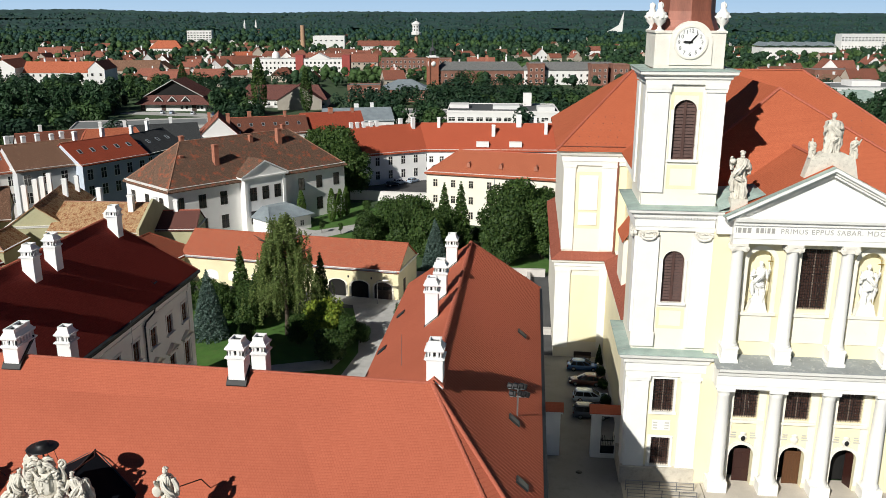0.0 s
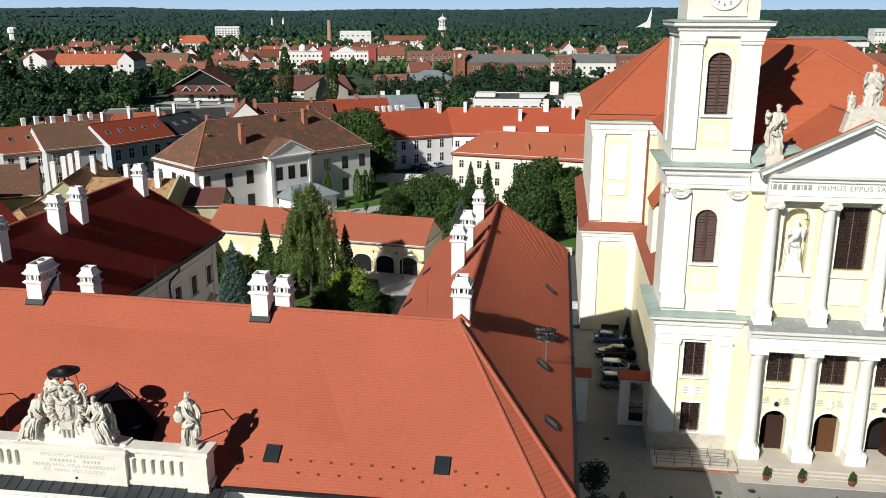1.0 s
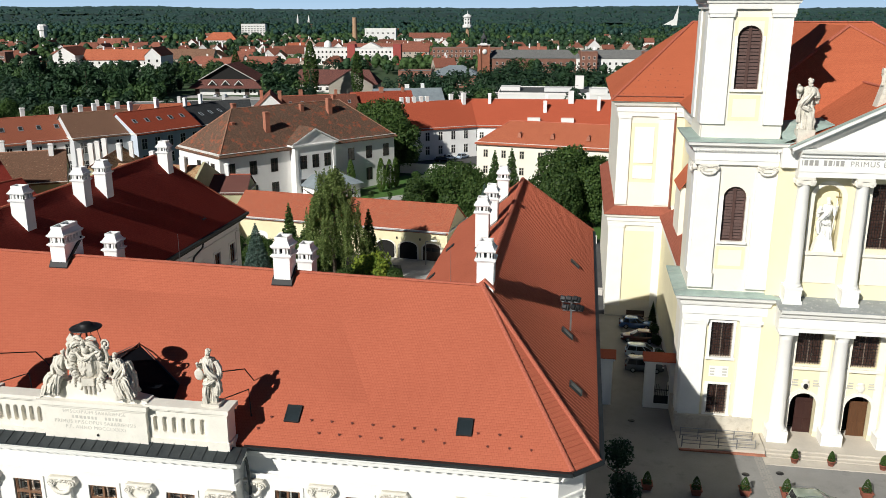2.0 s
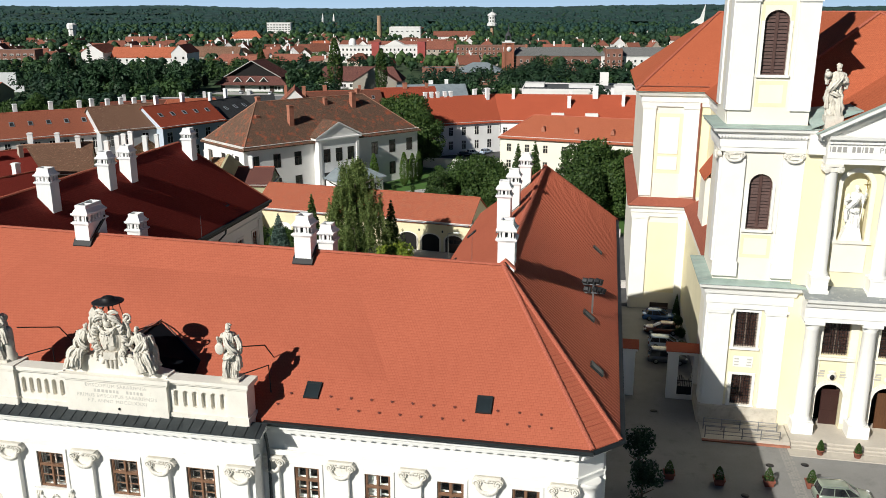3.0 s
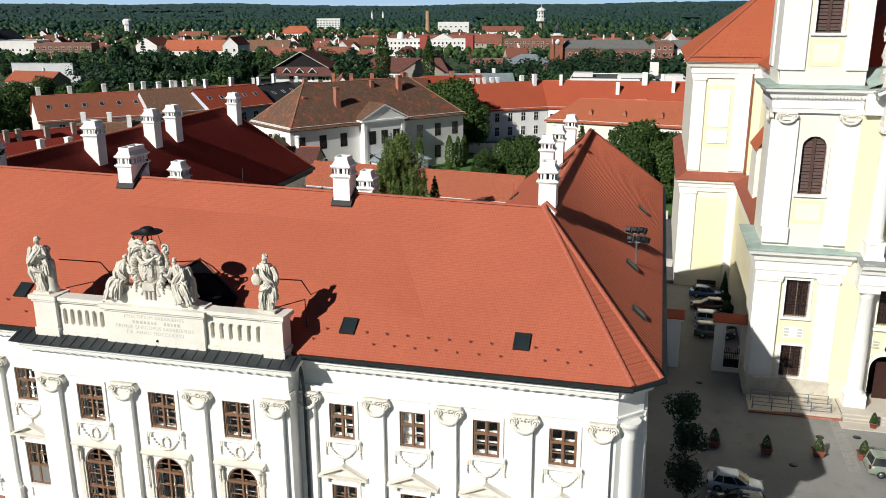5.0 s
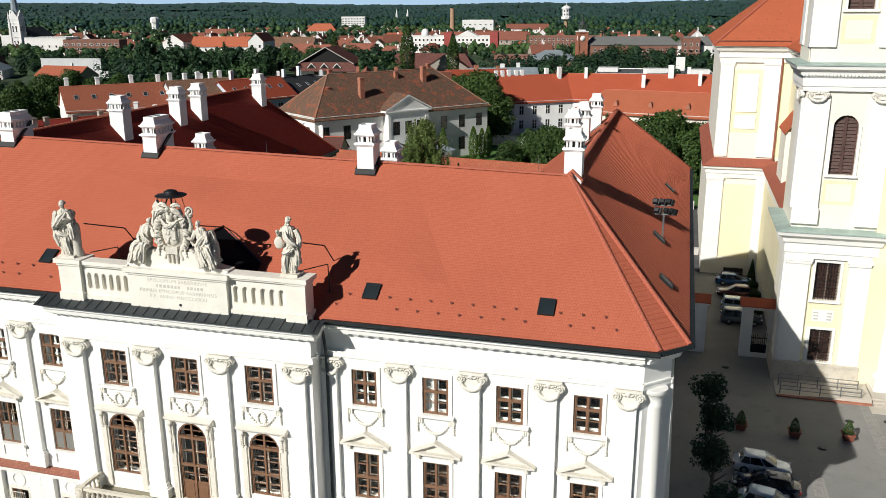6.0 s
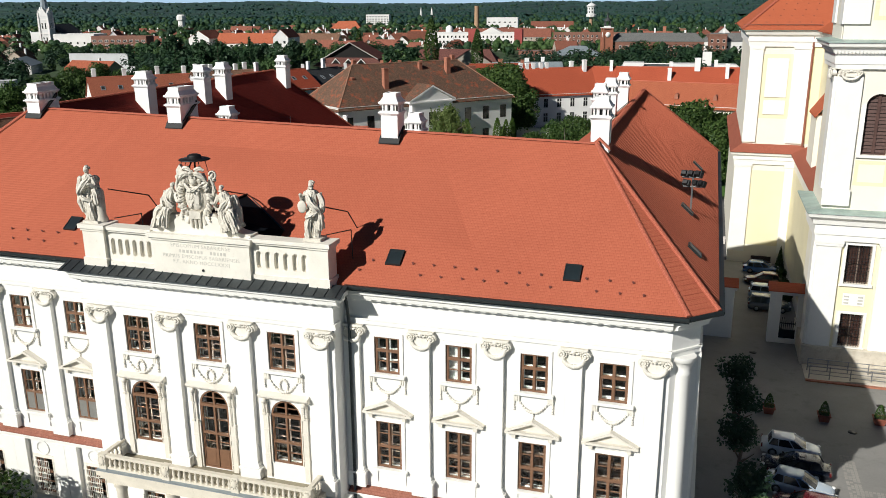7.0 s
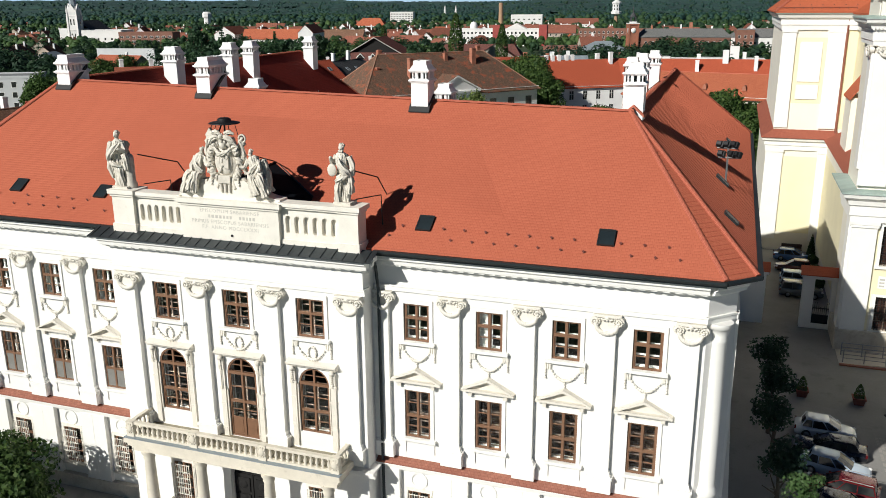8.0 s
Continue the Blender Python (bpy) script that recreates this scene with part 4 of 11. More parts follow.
window_kind("ground", gw, gb, gp, [("grille", gr.mesh("grille", ["stone_trim"])), ("surround", gs.mesh("surround", ["stone_trim"]))])
for x in WING_X + [MID_X[0], MID_X[2]]:
    set_window(palace, "ground", pose(x, YW if x in WING_X else YR, 1.7))
for y in WY:
    for key, z in (("upper", 13.25), ("main", 7.9)):
        m = pose(-38.2, y, z, 0, 0, 90)
        fr, bars, panes, extras = sets[key]
        w = piece("window", fr, palace, m @ Matrix.Translation((0, 0.2, 0)))
        for b in bars:
            piece("glazing_bar", b, w, m @ Matrix.Translation((0, 0.2, 0)))
        for p in panes:
            piece("pane", p, w, m @ Matrix.Translation((0, 0.2, 0))).visible_shadow = False
        piece("surround", extras[0][1], w, m)
        if key == "main":
            piece("pediment", extras[1][1], w, m)

# portal door with panels under the balcony
mb = Mb()
for s in (-1, 1):
    xa, xb = sorted((s * 0.03, s * 1.25))
    mb.box(XC + xa, XC + xb, YR + 0.35, YR + 0.45, 0.2, 3.9)
    for z0, z1 in ((0.5, 1.7), (1.9, 2.6), (2.8, 3.7)):
        mb.box(XC + xa + 0.18, XC + xb - 0.18, YR + 0.28, YR + 0.36, z0, z1)
        mb.ball((XC + (xa + xb) / 2, YR + 0.3, (z0 + z1) / 2), (0.3, 0.08, 0.3), 10, 6)
mb.prism(arch_poly(XC - 1.25, XC + 1.25, 3.9, 3.92, 4.95), "y", YR + 0.42, YR + 0.46)
for a in range(15, 180, 25):
    mb.tube((XC, YR + 0.36, 3.95), (XC + 1.2 * math.cos(radians(a)), YR + 0.36, 3.95 + 0.95 * math.sin(radians(a))), 0.03, seg=4)
part("portal_door", mb, "door_black", palace, "dark panelled portal door")
for x in (MID_X[0], MID_X[2]):
    mb = Mb()
    mb.prism(arch_poly(x - 0.85, x + 0.85, 4.35, 4.5, 5.1), "y", YR - 0.08, YR + 0.01)
    for k in range(7):
        mb.ball((x + 0.6 * math.cos(math.pi * k / 6), YR - 0.1, 4.5 + 0.4 * math.sin(math.pi * k / 6)), 0.1, 6, 5, 0, 0.2, k)
        mb.tube((x, YR - 0.1, 4.45), (x + 0.5 * math.cos(math.pi * (k + 0.5) / 7), YR - 0.1, 4.45 + 0.42 * math.sin(math.pi * (k + 0.5) / 7)), 0.03, seg=4)
    part("shell_ornament", mb, "stone_trim", palace)

# balcony on columns
BX0, BX1, BY = -31.5, -18.5, 35.5
balcony = Mb()
balcony.box(BX0 - 0.35, BX1 + 0.35, BY - 0.4, YR + 0.02, 6.25, 6.55)
balcony.box(BX0 - 0.2, BX1 + 0.2, BY - 0.25, YR + 0.02, 6.0, 6.25)
balcony.box(BX0, BX1, BY - 0.02, BY + 0.6, 5.6, 6.0)
for x in (BX0, XC - 2.4, XC + 2.0, BX1 - 0.4):
    balcony.box(x, x + 0.4, BY + 0.6, YR + 0.02, 5.62, 6.0)
bal = part("balcony", balcony, "balcony_stone", palace, "stone balcony with turned balusters")
mb = Mb()
mb.box(BX0 - 0.36, BX1 + 0.36, BY - 0.41, BY - 0.02, 6.55, 6.575)
part("slab_flashing", mb, "zinc", bal, "grey metal flashing")
mb = Mb()
mb.box(BX0 - 0.12, BX1 + 0.12, BY - 0.15, BY + 0.10, 7.34, 7.50)
mb.box(BX0 - 0.1, BX1 + 0.1, BY - 0.12, BY + 0.08, 6.58, 6.70)
for x in (BX0, BX1):
    mb.box(x - 0.12, x + 0.12, BY + 0.10, YR, 7.34, 7.50)
    mb.box(x - 0.1, x + 0.1, BY + 0.08, YR, 6.58, 6.70)
part("balcony_rail", mb, "balcony_stone", bal)
mb = Mb()
mb.box(BX0 + 0.1, BX1 - 0.1, BY + 0.1, YR - 0.01, 6.55, 6.57)
part("balcony_floor", mb, "balcony_floor", bal, "weathered brown stone floor")
mb = Mb()
mb.box(-0.24, 0.24, -0.2, 0.14, 6.58, 7.52)
mb.ball((0, -0.22, 7.12), (0.2, 0.07, 0.24), 10, 7)
for k in range(10):
    a = 2 * math.pi * k / 10
    mb.ball((0.22 * math.cos(a), -0.21, 7.1 + 0.27 * math.sin(a)), 0.06, 6, 4)
post_me = mb.mesh("balcony_post", ["balcony_stone"])
for x in (BX0, XC - 2.2, XC + 2.2, BX1):
    piece("balcony_post", post_me, bal, pose(x, BY, 0))
mb = Mb()
mb.lathe(0, 0, [(0.10, 6.7), (0.10, 6.76), (0.055, 6.8), (0.11, 6.95), (0.07, 7.1), (0.045, 7.18), (0.09, 7.26), (0.10, 7.34)], 8)
bme = mb.mesh("baluster", ["balcony_stone"])
for a, b in ((BX0, XC - 2.2), (XC - 2.2, XC + 2.2), (XC + 2.2, BX1)):
    n = int((b - a - 0.5) / 0.335)
    for i in range(n):
        piece("baluster", bme, bal, pose(a + 0.25 + (b - a - 0.5) * (i + 0.5) / n, BY, 0))
for x in (BX0, BX1):
    for y in (BY + 0.4, BY + 0.75, BY + 1.1, BY + 1.45):
        piece("baluster", bme, bal, pose(x, y, 0))
mb = Mb()
mb.lathe(0, 0, [(0.5, 0), (0.5, 0.5), (0.4, 0.6), (0.36, 0.8), (0.35, 2.5), (0.29, 5.0), (0.34, 5.1), (0.30, 5.2), (0.42, 5.4), (0.44, 5.6)], 18)
cme = mb.mesh("balcony_column", ["balcony_stone"])
for x in (BX0 + 0.7, XC - 2.2, XC + 2.2, BX1 - 0.7):
    piece("balcony_column", cme, bal, pose(x, BY + 0.35, 0))

# attic: lead-covered cornice top and pierced parapet
mb = Mb()
slope(mb, [(-33.9, 36.5, 18.06), (-16.65, 36.5, 18.06), (-16.65, 37.5, 18.42), (-33.9, 37.5, 18.42)], 0.05)
x = -33.7
while x < -16.8:
    mb.prism([(36.5, 18.07), (37.4, 18.39), (37.4, 18.43), (36.5, 18.10)], "x", x, x + 0.035)
    x += 0.62
part("lead_flashing", mb, "lead_sheet", palace, "dark standing-seam metal flashing")
parapet = Mb()
for a, b in ((-31.1, -28.0), (-22.05, -18.6)):
    n = 6
    st = (b - a - 0.3) / n
    holes = [(a + 0.15 + st * i + 0.1, a + 0.15 + st * (i + 1) - 0.1, 18.95, 19.9) for i in range(n)]
    pierced(parapet, a, b, 18.2, 20.3, holes, 37.45, 0.3)
    for h in holes:
        arch_fill(parapet, h[0], h[1], 19.72, 19.9, 37.452, 37.748, n=6)
        k = Mb()
        arch_fill(k, h[0], h[1], 0, 0.16, 37.452, 37.748, n=6)
        parapet.faces([(p[0], p[1], 18.95 + 0.0 - p[2] + 0.16) for p in k.v], k.f)
    parapet.box(a + 0.1, b - 0.1, 37.66, 37.74, 18.7, 20.2)
    parapet.box(a, b, 37.28, 37.95, 20.3, 20.42)
    parapet.box(a - 0.0, b + 0.0, 37.18, 38.05, 20.42, 20.62)
    parapet.box(a, b, 37.35, 37.9, 18.2, 18.62)
for a, b in ((-32.5, -31.1), (-18.6, -17.55)):
    parapet.box(a, b, 37.22, 38.2, 18.2, 20.3)
    parapet.box(a - 0.06, b + 0.06, 37.14, 38.26, 20.3, 20.44)
    parapet.box(a - 0.16, b + 0.16, 37.05, 38.36, 20.44, 20.68)
    parapet.box(a - 0.07, b + 0.07, 37.15, 38.27, 18.2, 18.75)
parapet.box(-28.0, -22.05, 37.2, 38.1, 18.2, 20.15)
parapet.box(-28.08, -21.97, 37.1, 38.2, 20.15, 20.3)
parapet.box(-28.2, -21.85, 36.98, 38.3, 20.3, 20.55)
base = [(-28.1, 20.55), (-22.0, 20.55), (-22.0, 20.72), (-22.6, 20.8), (-23.2, 21.0), (-23.7, 21.35), (-24.0, 21.6), (-26.1, 21.6), (-26.4, 21.35), (-26.9, 21.0), (-27.5, 20.8), (-28.1, 20.72)]
parapet.prism(base, "y", 37.35, 38.15)
par = part("parapet", parapet, "stone_trim", palace, "pale stone parapet with arched openings")


def lettering(text, x, y, z, size, parent, mat="letter_grey", name="inscription", m=None, depth=0.006):
    cu = bpy.data.curves.new(name, "FONT")
    cu.body, cu.size, cu.extrude, cu.align_x = text, size, depth, "CENTER"
    cu.space_character = 1.15
    cu.materials.append(MATS[mat])
    ob = new(name, cu)
    ob.parent = parent
    ob.matrix_parent_inverse = world_of(parent).inverted()
    ob.matrix_basis = m if m is not None else pose(x, y, z, 90, 0, 0)
    return ob


lettering("EPISCOPIUM SABARIENSE", -25.0, 37.196, 19.82, 0.285, par, "letter_pale")
lettering("PRIMUS EPISCOPUS SABARIENSIS", -25.0, 37.196, 19.22, 0.285, par, "letter_pale")
lettering("F.F. ANNO MDCCLXXXI", -25.0, 37.196, 18.92, 0.285, par, "letter_pale")
mb = Mb()
x = -26.3
for w in (0.12, 0.16, 0.16, 0.14, 0.14, 0.12, 0.12, -0.3, 0.12, 0.14, 0.1, 0.12, 0.14):
    if w > 0:
        mb.box(x, x + w, 37.192, 37.203, 19.52, 19.69)
    x += abs(w) + 0.08
parts("inscription_bar", mb, "letter_pale", par)
mb = Mb()
mb.tube((-24.9, 37.15, 18.62), (-24.9, 37.22, 18.62), 0.07, seg=10)
part("drain_spout", mb, "iron", par)

# roofs
mb = Mb()
E1, E2 = (0.15, 37.95, ZE), (1.5, 39.2, ZE)
AP = (-XRIDGE, YRIDGE, 24.65)
RE = (-XRIDGE, 81.6, 24.6)
WAP, WRE = (2 * XC + XRIDGE, YRIDGE, 25.55), (2 * XC + XRIDGE, 82.3, 25.7)
mir = lambda p: (2 * XC - p[0], p[1], p[2])
slope(mb, [mir(E1), E1, AP, WAP], 0.22)
roof = part("roof", mb, "red_tile", palace, "red plain-tile front roof slope")


def roof_side(*pts, mat="red_tile"):
    mb = Mb()
    slope(mb, list(pts), 0.22)
    part("roof_slope", mb, mat, palace, "deep red tiled slope of the far wing" if mat == "wing_tile" else "")


# west wing: court and end slopes in darker wing_tile, the other two in red_tile
for f, a, e in ((lambda p: p, AP, RE), (mir, WAP, WRE)):
    roof_side(f(E1), f(E2), a)
    yb = 86.5 if e is RE else 88.8
    roof_side(f(E2), f((1.5, yb, ZE)), e, a)
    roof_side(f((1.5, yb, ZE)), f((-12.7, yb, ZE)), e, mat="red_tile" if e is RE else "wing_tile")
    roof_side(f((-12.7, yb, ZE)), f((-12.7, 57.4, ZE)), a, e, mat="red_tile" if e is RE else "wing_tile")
roof_side((-12.7, 57.4, ZE), mir((-12.7, 57.4, ZE)), WAP, AP)
cap_tiles(roof, WAP, AP, r=0.14)
cap_tiles(roof, AP, RE, r=0.2)
for f, a in ((lambda p: p, AP), (mir, WAP)):
    cap_tiles(roof, f(E1), a, r=0.15, step=0.36)
    cap_tiles(roof, f(E2), a, r=0.15, step=0.36)
cap_tiles(roof, WAP, WRE, r=0.18)
cap_tiles(roof, (1.5, 86.5, ZE), RE, r=0.18)
cap_tiles(roof, mir((-12.7, 88.8, ZE)), WRE, r=0.18)
# standing rolls down the east slope
vx, vz = -XRIDGE - 1.5, 24.62 - ZE
for i in range(1, 119):
    y = 39.2 + i * 0.40
    top = min(1.0, (y - 39.2) / (YRIDGE - 39.2), (86.5 - y) / (86.5 - 81.6)) - 0.02
    if top < 0.03:
        continue
    p0, p1 = Vector((1.48, y, ZE + 0.005)), Vector((1.5 + vx * top, y, ZE + 0.005 + vz * top))
    mb = Mb()
    mb.tube(p0, p1, 0.037, 0.037, 6)
    part("tile_roll", mb, "red_tile", roof)
# lapped courses on the canted corner between the hips
for f, a in ((lambda p: p, AP), (mir, WAP)):
    for i in range(1, 40):
        u = i * 0.024
        mb = Mb()
        mb.tube(Vector(f(E1)).lerp(Vector(a), u), Vector(f(E2)).lerp(Vector(a), u), 0.030, 0.030, 5)
        part("tile_course", mb, "red_tile", roof)
# gutters
G = [(0.0, 0.0), (-0.04, -0.13), (-0.12, -0.19), (-0.22, -0.19), (-0.28, -0.1), (-0.28, 0.02)]
for s, x0, x1 in ((1, -17.0, 0.2), (-1, 2 * XC - 0.2, 2 * XC + 17.0)):
    f = (lambda x: x) if s == 1 else (lambda x: 2 * XC - x)
    mb = Mb()
    mb.prism([(37.97 + a, ZE - 0.05 + b) for a, b in G], "x", x0, x1)
    mb.prism([(f(1.48 - a), ZE - 0.05 + b) for a, b in G], "y", 39.2, 86.3)
    mb.tube((f(0.2), 37.83, ZE - 0.12), (f(1.62), 39.2, ZE - 0.12), 0.13, seg=8)
    part("gutter", mb, "gutter_dark", palace, "dark metal gutter")
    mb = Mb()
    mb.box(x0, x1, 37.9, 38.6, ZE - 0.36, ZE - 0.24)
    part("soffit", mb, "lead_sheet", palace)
mb = Mb()
mb.prism([(-37.43 + a, ZE - 0.05 + b) for a, b in [(-c * 1.3, d * 1.4) for c, d in G]], "y", 57.4, 88.7)
mb.tube((-37.2, 88.85, ZE - 0.15), (-50.0, 88.85, ZE - 0.15), 0.16, seg=8)
part("gutter", mb, "gutter_dark", palace, "dark metal gutter")
# near-black box makes the dark band under the court eaves
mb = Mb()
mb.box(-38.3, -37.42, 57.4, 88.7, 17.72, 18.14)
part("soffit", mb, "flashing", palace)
mb = Mb()
for o, z0, z1 in ((0.10, 16.55, 16.72), (0.22, 17.3, 17.5), (0.34, 17.5, 17.7)):
    mb.box(-38.2, -38.2 + o, 57.2, 88.1 + o, z0, z1)
for y in (57.4, 87.0):
    mb.box(-38.2, -38.08, y, y + 1.05, 0.2, 16.4)
parts("court_moulding", mb, "white_wall", palace)
for run in ([(-17.05, 37.75, 18.1), (-17.05, YW - 0.58, 17.3), (-17.05, YW - 0.32, 16.0), (-17.05, YW - 0.32, 0.2)],
            [(2 * XC + 17.05, 37.75, 18.1), (2 * XC + 17.05, YW - 0.58, 17.3), (2 * XC + 17.05, YW - 0.32, 16.0), (2 * XC + 17.05, YW - 0.32, 0.2)],
            [(-37.5, 77.6, 18.0), (-37.55, 77.4, 17.3), (-38.0, 76.3, 16.6), (-38.05, 76.1, 16.2), (-38.05, 76.1, 0.2)]):
    mb = Mb()
    for a, b in zip(run, run[1:]):
        mb.tube(a, b, 0.09, seg=8)
    part("downpipe", mb, "lead_sheet", palace, "dark metal downpipe")
# snow guards, two staggered rows over each eave
mb = Mb()
mb.prism([(-0.025, 0.0), (0.025, 0.0), (0.0, 0.15)], "x", -0.025, 0.025)
mb.box(-0.06, 0.06, -0.02, 0.01, 0.05, 0.12)
sg = mb.mesh("snow_guard", ["guard_red"])
kf = (ZR - ZE) / (YRIDGE - 37.95)
for row, off in ((0.75, 0.0), (1.35, 0.55)):
    x = -49.0 + off
    while x < 0.0:
        if not -33.0 < x < -17.3 and x < -1.5 - row * 0.3 and min(abs(x - q) for q in (-14.82, -5.49, -41.8, -35.5)) > 0.6:
            piece("snow_guard", sg, roof, pose(x, 37.95 + row, ZE + row * kf))
        x += 1.12
for x, y in ((-0.3, 39.3), (0.25, 39.8), (-0.55, 39.9)):
    piece("snow_guard", sg, roof, pose(x, y, 18.95 + (0.25 if x < -0.4 else 0)))


def skylight(m):
    o = piece("skylight", SKY[0], roof, m)
    piece("skylight_pane", SKY[1], o, m)


SKY = []
fm, fp = Mb(), Mb()
for a in ((-0.41, -0.35, -0.52, 0.50), (0.35, 0.41, -0.52, 0.50), (-0.35, 0.35, -0.52, -0.46), (-0.35, 0.35, 0.36, 0.50)):
    fm.box(*a, -0.05, 0.09)
fp.box(-0.35, 0.35, -0.46, 0.36, 0.05, 0.07)
SKY += [fm.mesh("skylight", ["gutter_dark"]), fp.mesh("skylight_pane", ["skylight_glass"])]
pf, pe = math.degrees(math.atan(kf)), math.degrees(math.atan((ZR - ZE) / (1.5 + XRIDGE)))
for x, y in ((-14.82, 39.6), (-5.49, 39.6), (-41.8, 40.0), (-35.5, 40.0)):
    skylight(pose(x, y, ZE + (y - 37.95) * kf, pf, 0, 0))
for x, y in ((-0.2, 68.8), (-0.5, 52.0), (0.15, 45.0), (-12.0, 66.0), (-11.6, 74.0)):
    z = ZE + (1.5 - x) * (ZR - ZE) / 7.1 if x > -6 else ZE + (x + 12.7) * (ZR - ZE) / 7.1
    skylight(pose(x, y, z, 0, pe if x > -6 else -pe, 0) @ pose(0, 0, 0, 0, 0, 90 if x > -6 else -90) @ Matrix.Diagonal((0.85, 0.9, 1.0, 1)))
skylight(pose(-38.9, 80.3, ZE + 1.5 * 6.5 / 7.1, 0, pe, 0) @ pose(0, 0, 0, 0, 0, 90))


# chimneys
def chimney(x, y, w, d, zb, zt, parent=None):
    """A rendered stack: shaft, flared neck, ring of slots, tapering head with open flues."""
    mb, dk = Mb(), Mb()
    zn = zt - 1.25
    mb.box(-w / 2, w / 2, -d / 2, d / 2, zb, zn)
    for k, (g, z0, z1) in enumerate(((0.06, zn, zn + 0.07), (0.13, zn + 0.07, zn + 0.16), (0.05, zn + 0.16, zn + 0.22))):
        mb.box(-w / 2 - g, w / 2 + g, -d / 2 - g, d / 2 + g, z0, z1)
    z0, z1 = zn + 0.22, zn + 0.58
    dk.box(-w / 2 + 0.2, w / 2 - 0.2, -d / 2 + 0.2, d / 2 - 0.2, z0, z1)
    for ln, horiz in ((w, True), (d, False)):
        n = max(3, int(ln / 0.3))
        for i in range(n + 1):
            c = -ln / 2 + ln * i / n
            for s in (-1, 1):
                t = 0.08
                if horiz:
                    mb.box(max(-w / 2, c - t), min(w / 2, c + t), *sorted((s * d / 2, s * (d / 2 - 0.16))), z0, z1)
                else:
                    mb.box(*sorted((s * w / 2, s * (w / 2 - 0.16))), max(-d / 2, c - t), min(d / 2, c + t), z0, z1)
    mb.box(-w / 2 - 0.05, w / 2 + 0.05, -d / 2 - 0.05, d / 2 + 0.05, z1, z1 + 0.06)
    mb.box(-w / 2 - 0.11, w / 2 + 0.11, -d / 2 - 0.11, d / 2 + 0.11, z1 + 0.06, z1 + 0.17)
    a, b = (w / 2 + 0.05, d / 2 + 0.05), (w / 2 - 0.12, d / 2 - 0.12)
    za, zc = z1 + 0.17, zt - 0.22
    lo = [(-a[0], -a[1], za), (a[0], -a[1], za), (a[0], a[1], za), (-a[0], a[1], za)]
    hi = [(-b[0], -b[1], zc), (b[0], -b[1], zc), (b[0], b[1], zc), (-b[0], b[1], zc)]
    mb.faces(lo + hi, [(0, 1, 5, 4), (1, 2, 6, 5), (2, 3, 7, 6), (3, 0, 4, 7)])
    tw, td = b
    t = 0.1
    for q in ((-tw, tw, -td, -td + t), (-tw, tw, td - t, td), (-tw, -tw + t, -td + t, td - t), (tw - t, tw, -td + t, td - t)):
        mb.box(*q, zc, zt)
    if d > 1.3:
        mb.box(-tw + t, tw - t, -0.05, 0.05, zc, zt - 0.02)
    dk.box(-tw + t, tw - t, -td + t, td - t, zc - 0.02, zc + 0.04)
    m = pose(x, y, 0)
    o = piece("chimney", mb.mesh("chimney", ["chimney_white"]), parent or roof, m)
    for q in blocks(dk):
        piece("flue", q.mesh("flue", ["black_paint"]), o, m)
    return o


def rzw(x):
    """Height of the west slope of the east wing."""
    return ZE + (x + 12.7) * (24.62 - ZE) / (12.7 - XRIDGE)


def lead_skirt(x, y0, y1, w):
    mb = Mb()
    top = AP[2] + (WAP[2] - AP[2]) * (AP[0] - x) / (AP[0] - WAP[0])
    z = lambda yy: ZE + (yy - 37.95) * (top - ZE) / (YRIDGE - 37.95)
    for s in (-1, 1):
        xa, xb = sorted((s * w / 2, s * (w / 2 + 0.12)))
        mb.prism([(y0, z(y0) + 0.01), (y1, z(y1) + 0.01), (y1, z(y1) + 0.22), (y0, z(y0) + 0.22)], "x", x + xa, x + xb)
    mb.prism([(y0 - 0.2, z(y0 - 0.2)), (y0, z(y0) - 0.1), (y0, z(y0) + 0.2), (y0 - 0.2, z(y0 - 0.2) + 0.06)], "x", x - w / 2 - 0.12, x + w / 2 + 0.12)
    part("chimney_flashing", mb, "flashing", roof)


for x, y, w, d in ((-43.9, 48.0, 1.05, 1.9), (-32.7, 48.0, 1.0, 2.0), (-17.8, 47.5, 1.05, 1.15)):
    chimney(x, y, w, d, 23.6, 27.25)
    lead_skirt(x, y - d / 2, y + d / 2 - 0.2, w)
for x, y, w, d in ((-32.2, 52.6, 1.0, 1.0), (-18.0, 52.3, 1.0, 1.1)):
    chimney(x, y, w, d, 20.6, 25.5)
for y, w, d in ((58.6, 1.25, 1.1), (66.8, 1.1, 1.1), (70.3, 1.1, 1.1), (82.2, 1.1, 1.1)):
    chimney(-43.3, y, w, d, 21.8, 27.3)
